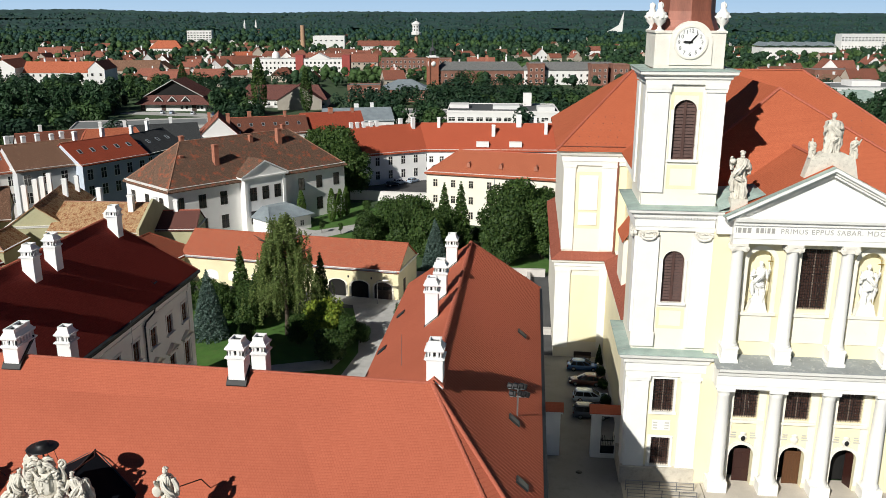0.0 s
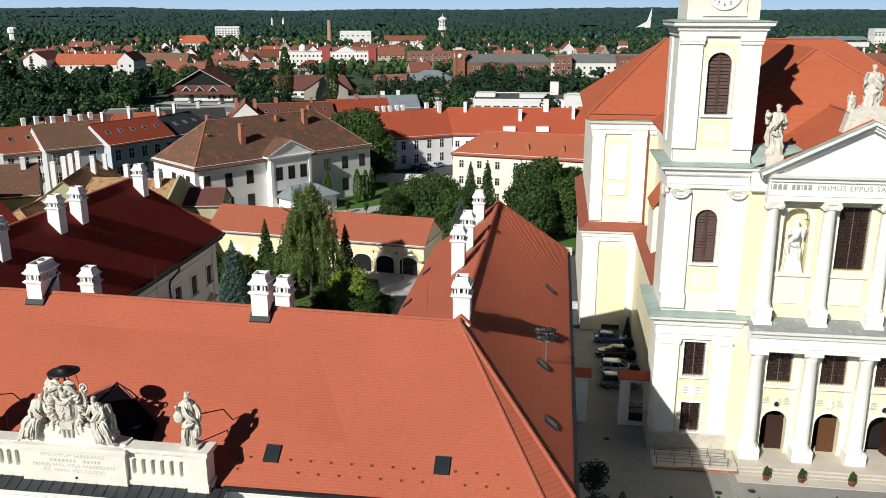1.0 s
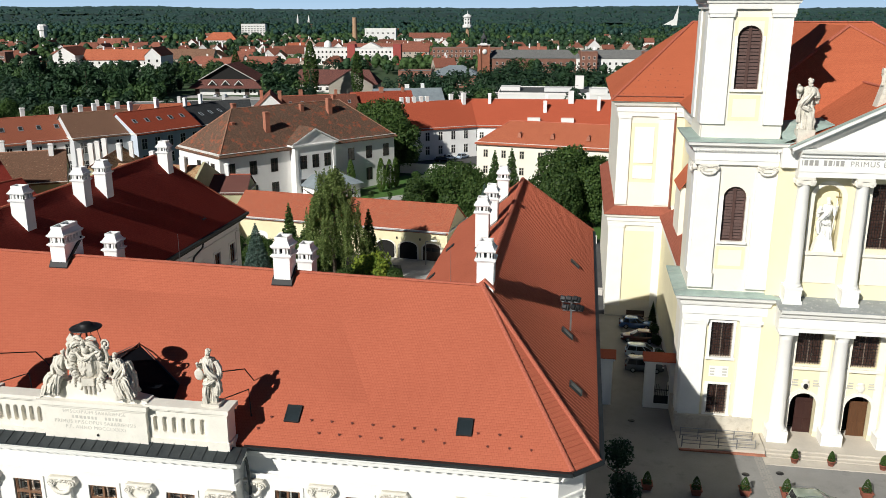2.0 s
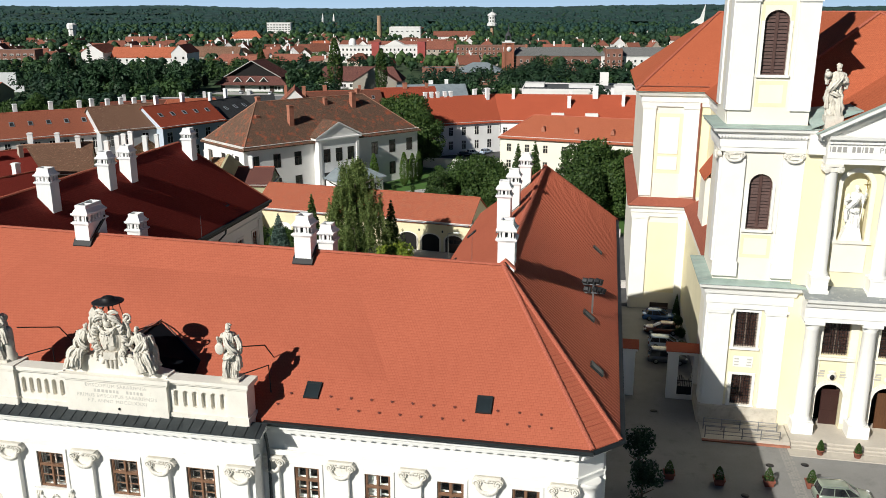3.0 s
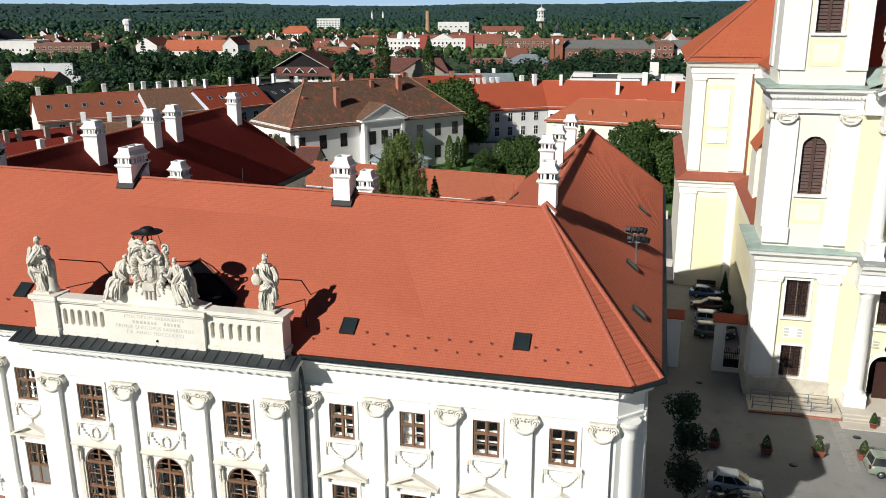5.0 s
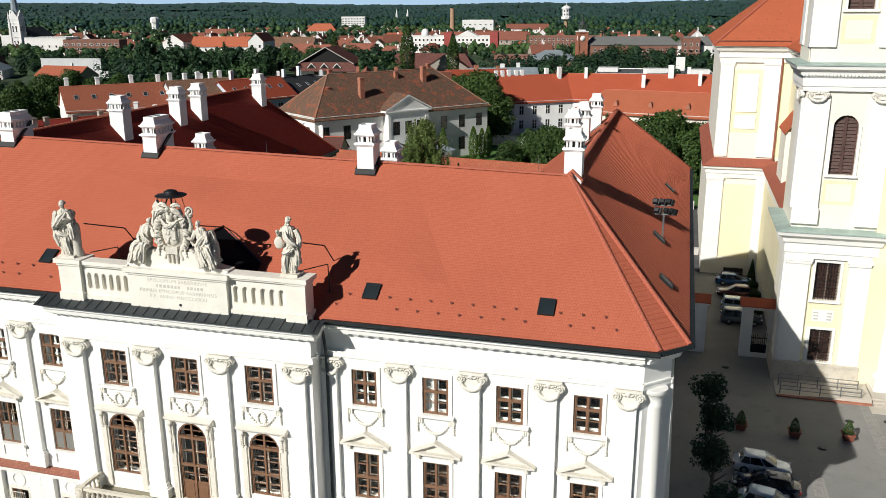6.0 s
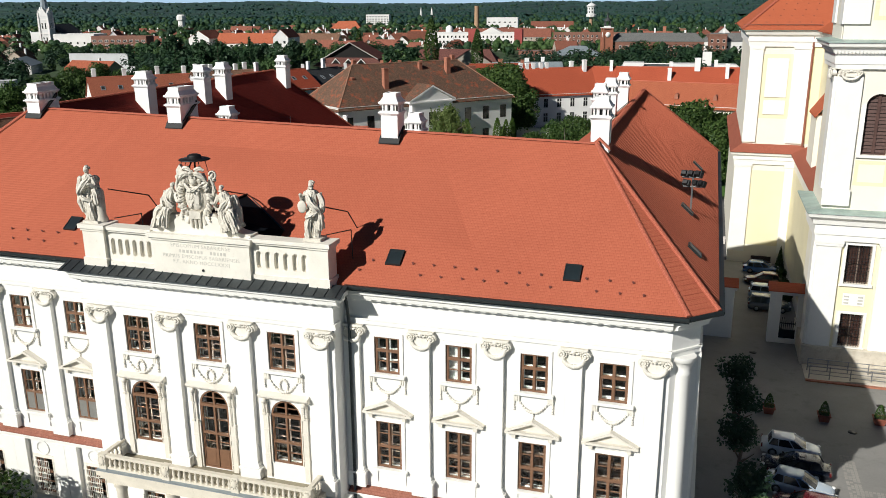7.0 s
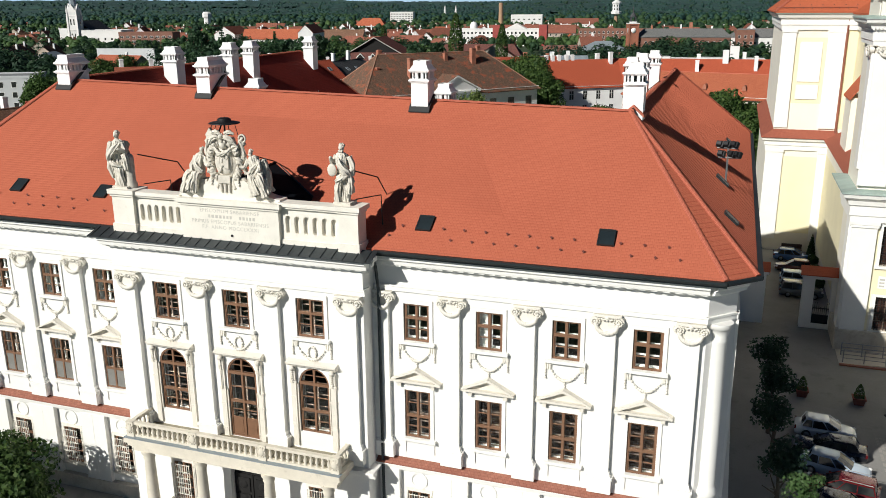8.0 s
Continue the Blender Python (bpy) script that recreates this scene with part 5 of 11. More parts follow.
for x, y, zt in ((-5.48, 48.6, 27.25), (-7.38, 63.1, 26.7), (-7.2, 68.1, 26.7), (-7.15, 77.75, 26.45)):
    chimney(x, y, 1.02, 1.1, zt - 4.5, zt)
    mb = Mb()
    if x < -6:
        for w0, z0 in ((0.60, 0.0), (0.56, 0.12)):
            slope(mb, [(x - w0, y - w0, rzw(x - w0) + 0.03 + z0), (x + w0, y - w0, rzw(x + w0) + 0.03 + z0), (x + w0, y + w0, rzw(x + w0) + 0.03 + z0), (x - w0, y + w0, rzw(x - w0) + 0.03 + z0)], 0.08)
    else:
        for q in (-1, 1):
            mb.prism([(x, 25.0), (x + q * 0.62, 24.45), (x + q * 0.62, 24.3), (x, 24.85)], "y", y - 0.85, y + 0.62)
    part("chimney_flashing", mb, "flashing" if x < -6 else "ridge_tile", roof)

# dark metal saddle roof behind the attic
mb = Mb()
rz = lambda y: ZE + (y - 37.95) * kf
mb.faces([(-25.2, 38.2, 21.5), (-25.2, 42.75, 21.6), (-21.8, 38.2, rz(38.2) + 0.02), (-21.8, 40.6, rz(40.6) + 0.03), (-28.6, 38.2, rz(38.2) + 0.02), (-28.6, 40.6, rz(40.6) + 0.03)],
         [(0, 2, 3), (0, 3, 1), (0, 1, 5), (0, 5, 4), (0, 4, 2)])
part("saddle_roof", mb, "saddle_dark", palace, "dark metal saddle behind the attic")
mb = Mb()
for a, b in (((-25.2, 38.1, 21.55), (-25.2, 42.8, 21.65)), ((-25.2, 42.75, 21.64), (-21.8, 40.6, rz(40.6) + 0.06)), ((-25.2, 42.75, 21.64), (-28.6, 40.6, rz(40.6) + 0.06))):
    mb.tube(a, b, 0.045, seg=5)
part("saddle_cap", mb, "lead_sheet", palace)

# floodlights on the east slope
fl = thing("floodlight_mast", -0.3, 53.2, 20.0, "floodlights on a short grey mast standing on the roof", "floodlight")
mb = Mb()
mb.tube((-0.3, 53.2, 19.9), (-0.3, 53.2, 22.0), 0.06, seg=8)
mb.tube((-0.95, 53.2, 21.98), (0.25, 53.2, 21.98), 0.05, seg=6)
mb.tube((-0.85, 53.2, 21.4), (0.42, 53.2, 21.4), 0.05, seg=6)
part("mast", mb, "steel", fl)
mb = Mb()
mb.box(-0.22, 0.22, -0.13, 0.13, -0.18, 0.18)
mb.prism([(-0.13, -0.18), (-0.13, 0.18), (-0.29, 0.1), (-0.29, -0.1)], "x", -0.15, 0.15)
fm = mb.mesh("lamp_housing", ["iron"])
mb = Mb()
mb.box(-0.19, 0.19, 0.132, 0.14, -0.15, 0.15)
fg = mb.mesh("lamp_glass", ["steel"])
for x, z, a in ((-0.78, 22.2, -24), (-0.36, 22.2, -30), (0.06, 22.2, -36), (-0.66, 21.62, -26), (-0.06, 21.62, -40), (0.28, 21.6, -44)):
    o = piece("lamp_housing", fm, fl, pose(x, 53.2, z, -25, 0, a))
    piece("lamp_glass", fg, o, pose(x, 53.2, z, -25, 0, a))

# lightning rods
for x, y, z0, z1 in ((-29.6, 57.0, 18.6, 24.35), (-8.9, 56.8, 21.5, 24.2), (-47.0, 62.0, 23.5, 26.0)):
    mb = Mb()
    mb.tube((x, y, z0), (x, y, z1), 0.022, 0.012, 5)
    part("lightning_rod", mb, "steel", palace)


# ---- figures on the attic ----
def drape(mb, pts, radii, seed=0, amp=0.2, k=6, n=22, steps=5, flat=0.85):
    """Cloth or limb swept along a bent line, with folds that run along it."""
    rnd = random.Random(seed)
    ph = [rnd.uniform(0, 6.28) for _ in range(3)]
    n, steps = 2 * n, steps + 2
    pts = [Vector(p) for p in pts]
    line, rad = [], []
    for a in range(len(pts) - 1):
        p0, p1, p2, p3 = pts[max(0, a - 1)], pts[a], pts[a + 1], pts[min(len(pts) - 1, a + 2)]
        for q in range(steps):
            t = q / steps
            line.append(0.5 * ((2 * p1) + (p2 - p0) * t + (2 * p0 - 5 * p1 + 4 * p2 - p3) * t * t + (3 * p1 - p0 - 3 * p2 + p3) * t ** 3))
            rad.append(radii[a] + (radii[a + 1] - radii[a]) * t)
    line.append(pts[-1])
    rad.append(radii[-1])
    vs = []
    for a, c in enumerate(line):
        d = (line[min(a + 1, len(line) - 1)] - line[max(0, a - 1)]).normalized()
        u = d.cross(Vector((0, 1, 0.2)))
        u = u.normalized() if u.length > 0.1 else Vector((1, 0, 0))
        w = d.cross(u)
        f = a / len(line)
        for b in range(n):
            th = 2 * math.pi * b / n
            fold = amp * (1.1 - 2.2 * abs(math.sin(k * 0.5 * th + ph[0] + 2.5 * f)) ** 0.7) + amp * 0.6 * (1 - 2 * abs(math.sin(k * th + ph[1] - 4 * f))) + amp * 0.25 * math.sin(23 * f + 3 * th + ph[2])
            r = rad[a] * (1 + fold)
            vs.append(c + u * (r * math.cos(th)) + w * (r * flat * math.sin(th)))
    fs = [(a * n + b, a * n + (b + 1) % n, (a + 1) * n + (b + 1) % n, (a + 1) * n + b) for a in range(len(line) - 1) for b in range(n)]
    fs += [tuple(range(n))[::-1], tuple(range((len(line) - 1) * n, len(line) * n))]
    mb.faces(vs, fs, 0, True)


def head(mb, x, y, z, h, seed):
    mb.tube((x, y, z - 0.06 * h), (x, y, z + 0.01 * h), 0.036 * h, 0.034 * h, 8)
    mb.ball((x, y - 0.008 * h, z + 0.045 * h), (0.046 * h, 0.056 * h, 0.066 * h), 12, 9, 0, 0.03, seed)
    rnd = random.Random(seed)
    for i in range(14):
        a, e = rnd.uniform(0, 6.28), rnd.uniform(0.1, 1.4)
        mb.ball((x + 0.05 * h * math.cos(a) * math.cos(e), y + 0.012 * h + 0.05 * h * math.sin(a) * math.cos(e), z + 0.05 * h + 0.06 * h * math.sin(e)), 0.02 * h, 6, 4, 0, 0.2, i)
    mb.ball((x, y - 0.06 * h, z + 0.035 * h), (0.012 * h, 0.016 * h, 0.016 * h), 5, 4)
    if seed % 2:
        for i in range(5):
            mb.ball((x + 0.015 * h * (i - 2), y - 0.045 * h, z - 0.005 * h - 0.012 * h * (i % 2)), 0.018 * h, 6, 4, 0, 0.2, i)


def robed(mb, x, y, z, h, seed, face=-90.0, lean=0.0, arm=(0, 0), girth=1.0):
    """A draped stone figure: weight on one leg, long robe, cloak slung over the shoulder."""
    rnd = random.Random(seed)
    s = rnd.choice((-1, 1))
    g = girth
    P = lambda a, b, c: Vector((x + a * h + lean * c * h, y + b * h, z + c * h))
    # legs under the robe, then skirt, torso
    drape(mb, [P(0.045 * s, 0.0, 0.0), P(0.05 * s, 0.0, 0.2), P(0.055 * s, 0.0, 0.45)], [0.095 * h * g, 0.075 * h * g, 0.1 * h * g], seed + 1, 0.22, 7)
    drape(mb, [P(-0.085 * s, -0.05, 0.0), P(-0.075 * s, -0.075, 0.24), P(-0.03 * s, -0.01, 0.46)], [0.085 * h * g, 0.072 * h * g, 0.1 * h * g], seed + 2, 0.22, 6)
    drape(mb, [P(0.0, 0.03, 0.02), P(0.01 * s, 0.03, 0.25), P(0.03 * s, 0.01, 0.48), P(0.02 * s, 0.0, 0.56)], [0.125 * h * g, 0.115 * h * g, 0.128 * h * g, 0.105 * h * g], seed + 3, 0.2, 8, 30, 6)
    drape(mb, [P(0.02 * s, 0.0, 0.5), P(0.0, 0.0, 0.62), P(-0.02 * s, -0.01, 0.73), P(-0.02 * s, 0.0, 0.81), P(-0.02 * s, 0.0, 0.85)], [0.115 * h * g, 0.108 * h * g, 0.128 * h * g, 0.118 * h * g, 0.05 * h], seed + 4, 0.10, 7, 30, 5, 0.8)
    # cloak: over the shoulder, across the front, falling beside the leg
    drape(mb, [P(-0.1 * s, 0.03, 0.82), P(-0.02 * s, -0.11, 0.68), P(0.1 * s, -0.11, 0.54), P(0.14 * s, -0.02, 0.44)], [0.045 * h, 0.055 * h, 0.06 * h, 0.05 * h], seed + 5, 0.3, 6, 16)
    drape(mb, [P(0.13 * s, -0.05, 0.54), P(0.15 * s, -0.04, 0.36), P(0.13 * s, -0.02, 0.14)], [0.045 * h, 0.06 * h, 0.035 * h], seed + 6, 0.35, 6, 16)
    drape(mb, [P(-0.05 * s, 0.09, 0.8), P(-0.03 * s, 0.11, 0.5), P(0.03 * s, 0.10, 0.12)], [0.09 * h, 0.12 * h, 0.12 * h], seed + 7, 0.3, 8, 24)
    drape(mb, [P(0.12 * s, -0.03, 0.48), P(0.02 * s, -0.13, 0.42), P(-0.11 * s, -0.06, 0.36)], [0.04 * h, 0.045 * h, 0.035 * h], seed + 8, 0.3, 6, 14)
    head(mb, x + lean * 0.9 * h - 0.02 * s * h, y, z + 0.885 * h, h, seed)
    for q, up in zip((-1, 1), arm):
        sh = P(q * 0.115, 0.0, 0.79)
        el = sh + Vector((q * 0.065 * h, -0.02 * h, -0.16 * h + 0.1 * h * up))
        ha = el + Vector((-q * 0.07 * h + q * 0.12 * h * up, -0.11 * h, 0.02 * h + 0.16 * h * up - 0.1 * h * (up < 0)))
        drape(mb, [sh, el, ha], [0.052 * h, 0.047 * h, 0.028 * h], seed + 9 + q, 0.18, 5, 14)
        drape(mb, [el, el + Vector((0, 0, -0.12 * h))], [0.05 * h, 0.03 * h], seed + 20 + q, 0.3, 6, 14, 4)
        mb.ball(ha, (0.026 * h, 0.03 * h, 0.022 * h), 7, 5)


def seated(mb, x, y, z, h, s, seed):
    """A seated draped figure that leans towards +x for s = 1."""
    P = lambda a, b, c: Vector((x + s * a * h, y + b * h, z + c * h))
    drape(mb, [P(-0.05, 0.05, 0.28), P(-0.03, 0.03, 0.48), P(0.03, 0.0, 0.68), P(0.07, 0.0, 0.80), P(0.09, 0.0, 0.85)], [0.15 * h, 0.13 * h, 0.14 * h, 0.12 * h, 0.05 * h], seed, 0.14, 7, 28, 5)
    for k, q in ((-0.1, 1), (0.1, 2)):
        drape(mb, [P(-0.05 + k * 0.5, 0.02, 0.34), P(-0.08 + k, -0.17, 0.40), P(-0.14 + k * 1.2, -0.21, 0.2), P(-0.2 + k * 1.5, -0.24, -0.04)], [0.12 * h, 0.10 * h, 0.085 * h, 0.075 * h], seed + q, 0.24, 7, 20)
    drape(mb, [P(-0.12, 0.0, 0.36), P(-0.22, -0.12, 0.25), P(-0.30, -0.15, 0.0)], [0.12 * h, 0.13 * h, 0.14 * h], seed + 4, 0.3, 8, 24)
    drape(mb, [P(-0.02, -0.16, 0.38), P(-0.1, -0.24, 0.22), P(-0.16, -0.24, 0.02)], [0.08 * h, 0.09 * h, 0.10 * h], seed + 5, 0.32, 8, 22)
    drape(mb, [P(-0.12, 0.0, 0.74), P(0.0, -0.13, 0.56), P(0.12, -0.10, 0.42)], [0.05 * h, 0.06 * h, 0.07 * h], seed + 6, 0.3, 6, 16)
    drape(mb, [P(-0.1, 0.1, 0.76), P(-0.16, 0.12, 0.4), P(-0.2, 0.08, 0.02)], [0.1 * h, 0.14 * h, 0.16 * h], seed + 7, 0.28, 8, 24)
    head(mb, x + s * 0.1 * h, y, z + 0.885 * h, h, seed)
    drape(mb, [P(0.17, 0.0, 0.77), P(0.24, -0.08, 0.6), P(0.34, -0.12, 0.62)], [0.055 * h, 0.05 * h, 0.03 * h], seed + 8, 0.18, 5, 14)
    drape(mb, [P(-0.07, 0.0, 0.76), P(-0.15, -0.1, 0.58), P(-0.08, -0.2, 0.46)], [0.055 * h, 0.05 * h, 0.03 * h], seed + 9, 0.18, 5, 14)
    mb.box(x - 0.24 * h, x + 0.22 * h, y - 0.2, y + 0.35, z - 0.1, z + 0.26 * h)


mb = Mb()
mb.box(-32.5, -31.5, 37.35, 38.15, 20.68, 20.82)
robed(mb, -32.15, 37.7, 20.8, 3.05, 4, arm=(-0.5, 0.15), lean=-0.015, girth=0.80)
mb.lathe(-31.68, 37.9, [(0.38, 20.68), (0.38, 20.9), (0.30, 21.05), (0.31, 22.1), (0.29, 22.4), (0.2, 22.55)], 14)
drape(mb, [(-31.75, 37.72, 22.55), (-31.62, 37.6, 22.3), (-31.6, 37.58, 21.7)], [0.2, 0.2, 0.12], 31, 0.3, 6, 16)
solid("statue", mb, "statue_stone", "weathered stone statue of a draped figure beside a column stump", "statue", "attic statues")
mb = Mb()
mb.box(-18.95, -18.0, 37.35, 38.15, 20.68, 20.84)
robed(mb, -18.5, 37.7, 20.82, 2.95, 9, arm=(0.5, -0.5), lean=0.01, girth=0.78)
mb.ball((-18.98, 37.45, 22.45), (0.26, 0.08, 0.32), 12, 8, 0, 0.05)
solid("statue", mb, "statue_stone", "weathered stone statue of a draped figure holding a tablet", "statue", "attic statues")
for s, x in ((1, -26.85), (-1, -23.45)):
    mb = Mb()
    seated(mb, x, 37.6, 20.95, 2.3, s, 20 + s)
    solid("seated_statue", mb, "statue_stone", "weathered stone seated figure beside the coat of arms", "statue", "attic statues")
arms = thing("coat_of_arms", -25.1, 37.6, 21.6, "carved stone coat of arms with scrolls and garlands", "coat of arms")
mb = Mb()
mb.ball((-25.15, 37.6, 22.55), (0.72, 0.3, 0.95), 20, 14, 0, 0.02)
mb.ball((-25.15, 37.42, 22.55), (0.52, 0.22, 0.72), 18, 12)
for i in range(26):
    a = 2 * math.pi * i / 26
    mb.ball((-25.15 + 0.85 * math.cos(a), 37.5, 22.5 + 1.02 * math.sin(a)), 0.17, 7, 5, 0, 0.35, i)
for s in (-1, 1):
    for i in range(9):
        mb.ball((-25.15 + s * (0.98 + 0.10 * math.sin(i * 1.7)), 37.6, 23.75 - 0.2 * i), 0.15, 7, 5, 0, 0.4, i + 40)
    mb.tube((-25.15 + s * 0.3, 37.45, 21.75), (-25.15 + s * 0.55, 37.35, 21.15), 0.13, 0.1, 7)
    mb.tube((-25.15 + s * 0.9, 37.6, 21.7), (-25.15 + s * 1.35, 37.6, 21.0), 0.16, 0.12, 7)
mb.ball((-25.15, 37.35, 23.45), (0.2, 0.2, 0.26), 10, 8)
mb.prism([(-25.75, 23.5), (-24.55, 23.5), (-24.7, 23.85), (-25.15, 23.75), (-25.6, 23.85)], "y", 37.4, 37.75)
mb.box(-25.5, -24.8, 37.2, 37.5, 21.45, 21.85)
for k in range(3):
    mb.tube((-25.4 + 0.25 * k, 37.3, 21.4), (-25.4 + 0.25 * k, 37.3, 20.95), 0.1, 0.07, 7)
for k in range(14):
    rnd = random.Random(k)
    mb.ball((-25.15 + rnd.uniform(-0.4, 0.4), 37.2, 22.55 + rnd.uniform(-0.55, 0.55)), (0.09, 0.05, 0.12), 6, 5, 0, 0.3, k)
# acanthus leaves and mantling that curl out from the shield
for i in range(40):
    rnd = random.Random(i + 90)
    a = 2 * math.pi * (i + 0.5) / 40
    if math.sin(a) < -0.85:
        continue
    c0 = Vector((-25.15 + 0.72 * math.cos(a), 37.38, 22.55 + 0.92 * math.sin(a)))
    o = Vector((math.cos(a), 0, math.sin(a)))
    q = Vector((-o.z, 0, o.x)) * rnd.choice((-1, 1))
    ln = rnd.uniform(0.20, 0.36)
    drape(mb, [c0, c0 + o * ln * 0.55 + q * 0.05 - Vector((0, 0.1, 0)), c0 + o * ln + q * 0.18 - Vector((0, 0.04, 0)), c0 + o * ln * 0.9 + q * 0.32 + Vector((0, 0.04, 0))], [0.075, 0.09, 0.06, 0.03], i, 0.3, 6, 12, 4, 0.6)
for s in (-1, 1):
    drape(mb, [(-25.15 + s * 0.1, 37.3, 23.75), (-25.15 + s * 0.34, 37.2, 23.85), (-25.15 + s * 0.62, 37.25, 23.68), (-25.15 + s * 0.8, 37.35, 23.42)], [0.08, 0.15, 0.13, 0.05], 5 + s, 0.35, 7, 16)
    drape(mb, [(-25.15 + s * 0.15, 37.35, 24.0), (-25.15 + s * 0.4, 37.35, 24.12), (-25.15 + s * 0.66, 37.4, 24.02)], [0.10, 0.13, 0.05], 25 + s, 0.35, 7, 16)
    drape(mb, [(-25.15 + s * 0.95, 37.45, 23.7), (-25.15 + s * 1.12, 37.5, 23.1), (-25.15 + s * 1.0, 37.5, 22.5), (-25.15 + s * 1.15, 37.55, 21.9)], [0.07, 0.10, 0.09, 0.08], 15 + s, 0.35, 7, 14)
    drape(mb, [(-25.15 + s * 0.5, 37.3, 23.3), (-25.15 + s * 0.2, 37.15, 23.05), (-25.15, 37.1, 23.0)], [0.08, 0.11, 0.12], 3, 0.3, 6, 14)
    for k in range(5):
        mb.ball((-25.15 + s * (0.75 + 0.02 * k), 37.3, 22.0 - 0.16 * k), 0.09 - 0.008 * k, 7, 5, 0, 0.2, k)
    mb.prism([(-25.15 + s * 0.08, 22.25), (-25.15 + s * 0.34, 22.25), (-25.15 + s * 0.36, 22.75), (-25.15 + s * 0.08, 22.75)], "y", 37.17, 37.3)
    mb.prism([(-25.15 + s * 0.08, 22.82), (-25.15 + s * 0.34, 22.82), (-25.15 + s * 0.30, 23.05), (-25.15 + s * 0.08, 23.1)], "y", 37.2, 37.35)
head(mb, -25.15, 37.2, 23.78, 2.3, 44)
# mitre and crook over the shoulders of the shield
mb.prism([(-26.15, 23.7), (-25.75, 23.7), (-25.72, 23.95), (-25.95, 24.3), (-26.2, 23.95)], "y", 37.4, 37.6)
mb.tube((-26.0, 37.5, 23.0), (-25.95, 37.5, 23.75), 0.08, 0.08, 6)
mb.tube((-24.45, 37.5, 23.0), (-24.25, 37.5, 23.75), 0.05, 0.05, 6)
for k in range(9):
    a0, a1 = math.pi * (1.0 - k / 6), math.pi * (1.0 - (k + 1) / 6)
    mb.tube((-24.08 + 0.2 * math.cos(a0), 37.5, 23.8 + 0.2 * math.sin(a0)), (-24.08 + 0.2 * math.cos(a1), 37.5, 23.8 + 0.2 * math.sin(a1)), 0.05, 0.05, 6)
part("shield", mb, "statue_stone", arms)
mb = Mb()
mb.lathe(-25.2, 37.7, [(0.80, 24.52), (0.82, 24.54), (0.74, 24.58), (0.37, 24.60), (0.34, 24.76), (0.22, 24.82), (0.0, 24.83)], 24)
hat = part("metal_hat", mb, "iron", arms, "dark sheet-metal broad hat")
mb = Mb()
mb.tube((-25.2, 37.7, 23.6), (-25.2, 37.7, 24.55), 0.05, seg=6)
mb.tube((-25.6, 37.7, 24.0), (-25.35, 37.7, 24.5), 0.04, seg=6)
for s in (-1, 1):
    mb.tube((-25.2 + s * 0.7, 37.6, 24.5), (-25.2 + s * 0.85, 37.6, 23.9), 0.02, seg=4)
    mb.tube((-25.2 + s * 0.35, 37.5, 24.5), (-25.2 + s * 0.5, 37.4, 24.0), 0.02, seg=4)
part("hat_stay", mb, "iron", arms)
# iron stays from the figures to the roof
for x, zz in ((-31.1, 22.55), (-18.2, 22.4), (-24.0, 22.9)):
    mb = Mb()
    p1 = (x + (0.95 if x < -20 else 0.5), 40.2, zz - 0.75) if zz < 22.8 else (x - 0.6, 41.5, 21.9)
    mb.tube((x, 38.0, zz), p1, 0.035, seg=5)
    if zz < 22.8:
        mb.tube(p1, (p1[0] + 0.1, 41.15, rz(41.15)), 0.035, seg=5)
        mb.tube((x + 0.2, 38.0, 20.9), (x + 1.1, 39.2, 20.95), 0.03, seg=5)
        mb.tube((x + 1.1, 39.2, 20.95), (x + 1.1, 39.3, rz(39.3)), 0.03, seg=5)
    else:
        mb.tube(p1, (-25.2, 42.6, 21.65), 0.035, seg=5)
    part("iron_stay", mb, "iron", palace)

# ---- the cathedral ----
cath = thing("cathedral", 27.1, 79.0, 0, "white and pale yellow neoclassical cathedral with red tiled roofs", "cathedral")
TX0, TX1, TY = 10.55, 17.55, 79.4
TXC = (TX0 + TX1) / 2
tower = thing("cathedral_tower", TXC, TY + 3.5, 0, "white cathedral bell tower with clock and green copper ledges", "tower")


def ring_band(mb, prof, x0, x1, y0, y1):
    """A moulding round a rectangle, mitred at the corners; prof is (out, z)."""
    n = len(prof)
    pts = []
    for sx, sy in ((0, 0), (1, 0), (1, 1), (0, 1)):
        for o, z in prof:
            pts.append(((x1 + o) if sx else (x0 - o), (y1 + o) if sy else (y0 - o), z))
    fs = []
    for c in range(4):
        d = (c + 1) % 4
        for i in range(n):
            j = (i + 1) % n
            fs.append((c * n + i, c * n + j, d * n + j, d * n + i))
    mb.faces(pts, fs)


# tower walls, storey by storey, with the front openings cut through
mb = Mb()
pierced(mb, TX0 + 0.15, TX1 - 0.15, 0, 13.0, [(13.05, 15.1, 8.05, 11.65), (13.2, 15.1, 2.0, 5.2)], TY, 0.8)
pierced(mb, TX0, TX1, 13.0, 28.3, [(13.07, 15.1, 19.7, 24.9)], TY, 0.8)
arch_fill(mb, 13.07, 15.1, 23.9, 24.9, TY + 0.003, TY + 0.797)
pierced(mb, TX0 + 0.05, TX1 - 0.05, 28.3, 41.4, [(13.05, 15.13, 33.7, 39.2)], TY + 0.1, 0.8)
arch_fill(mb, 13.05, 15.13, 38.2, 39.2, TY + 0.103, TY + 0.897)
mb.box(TX0, TX0 + 0.8, TY + 0.8, TY + 7.0, 0, 41.4)
mb.box(TX1 - 0.8, TX1, TY + 0.9, TY + 7.0, 0, 41.4)
mb.box(TX0 + 0.8, TX1 - 0.8, TY + 6.2, TY + 7.0, 0, 41.4)
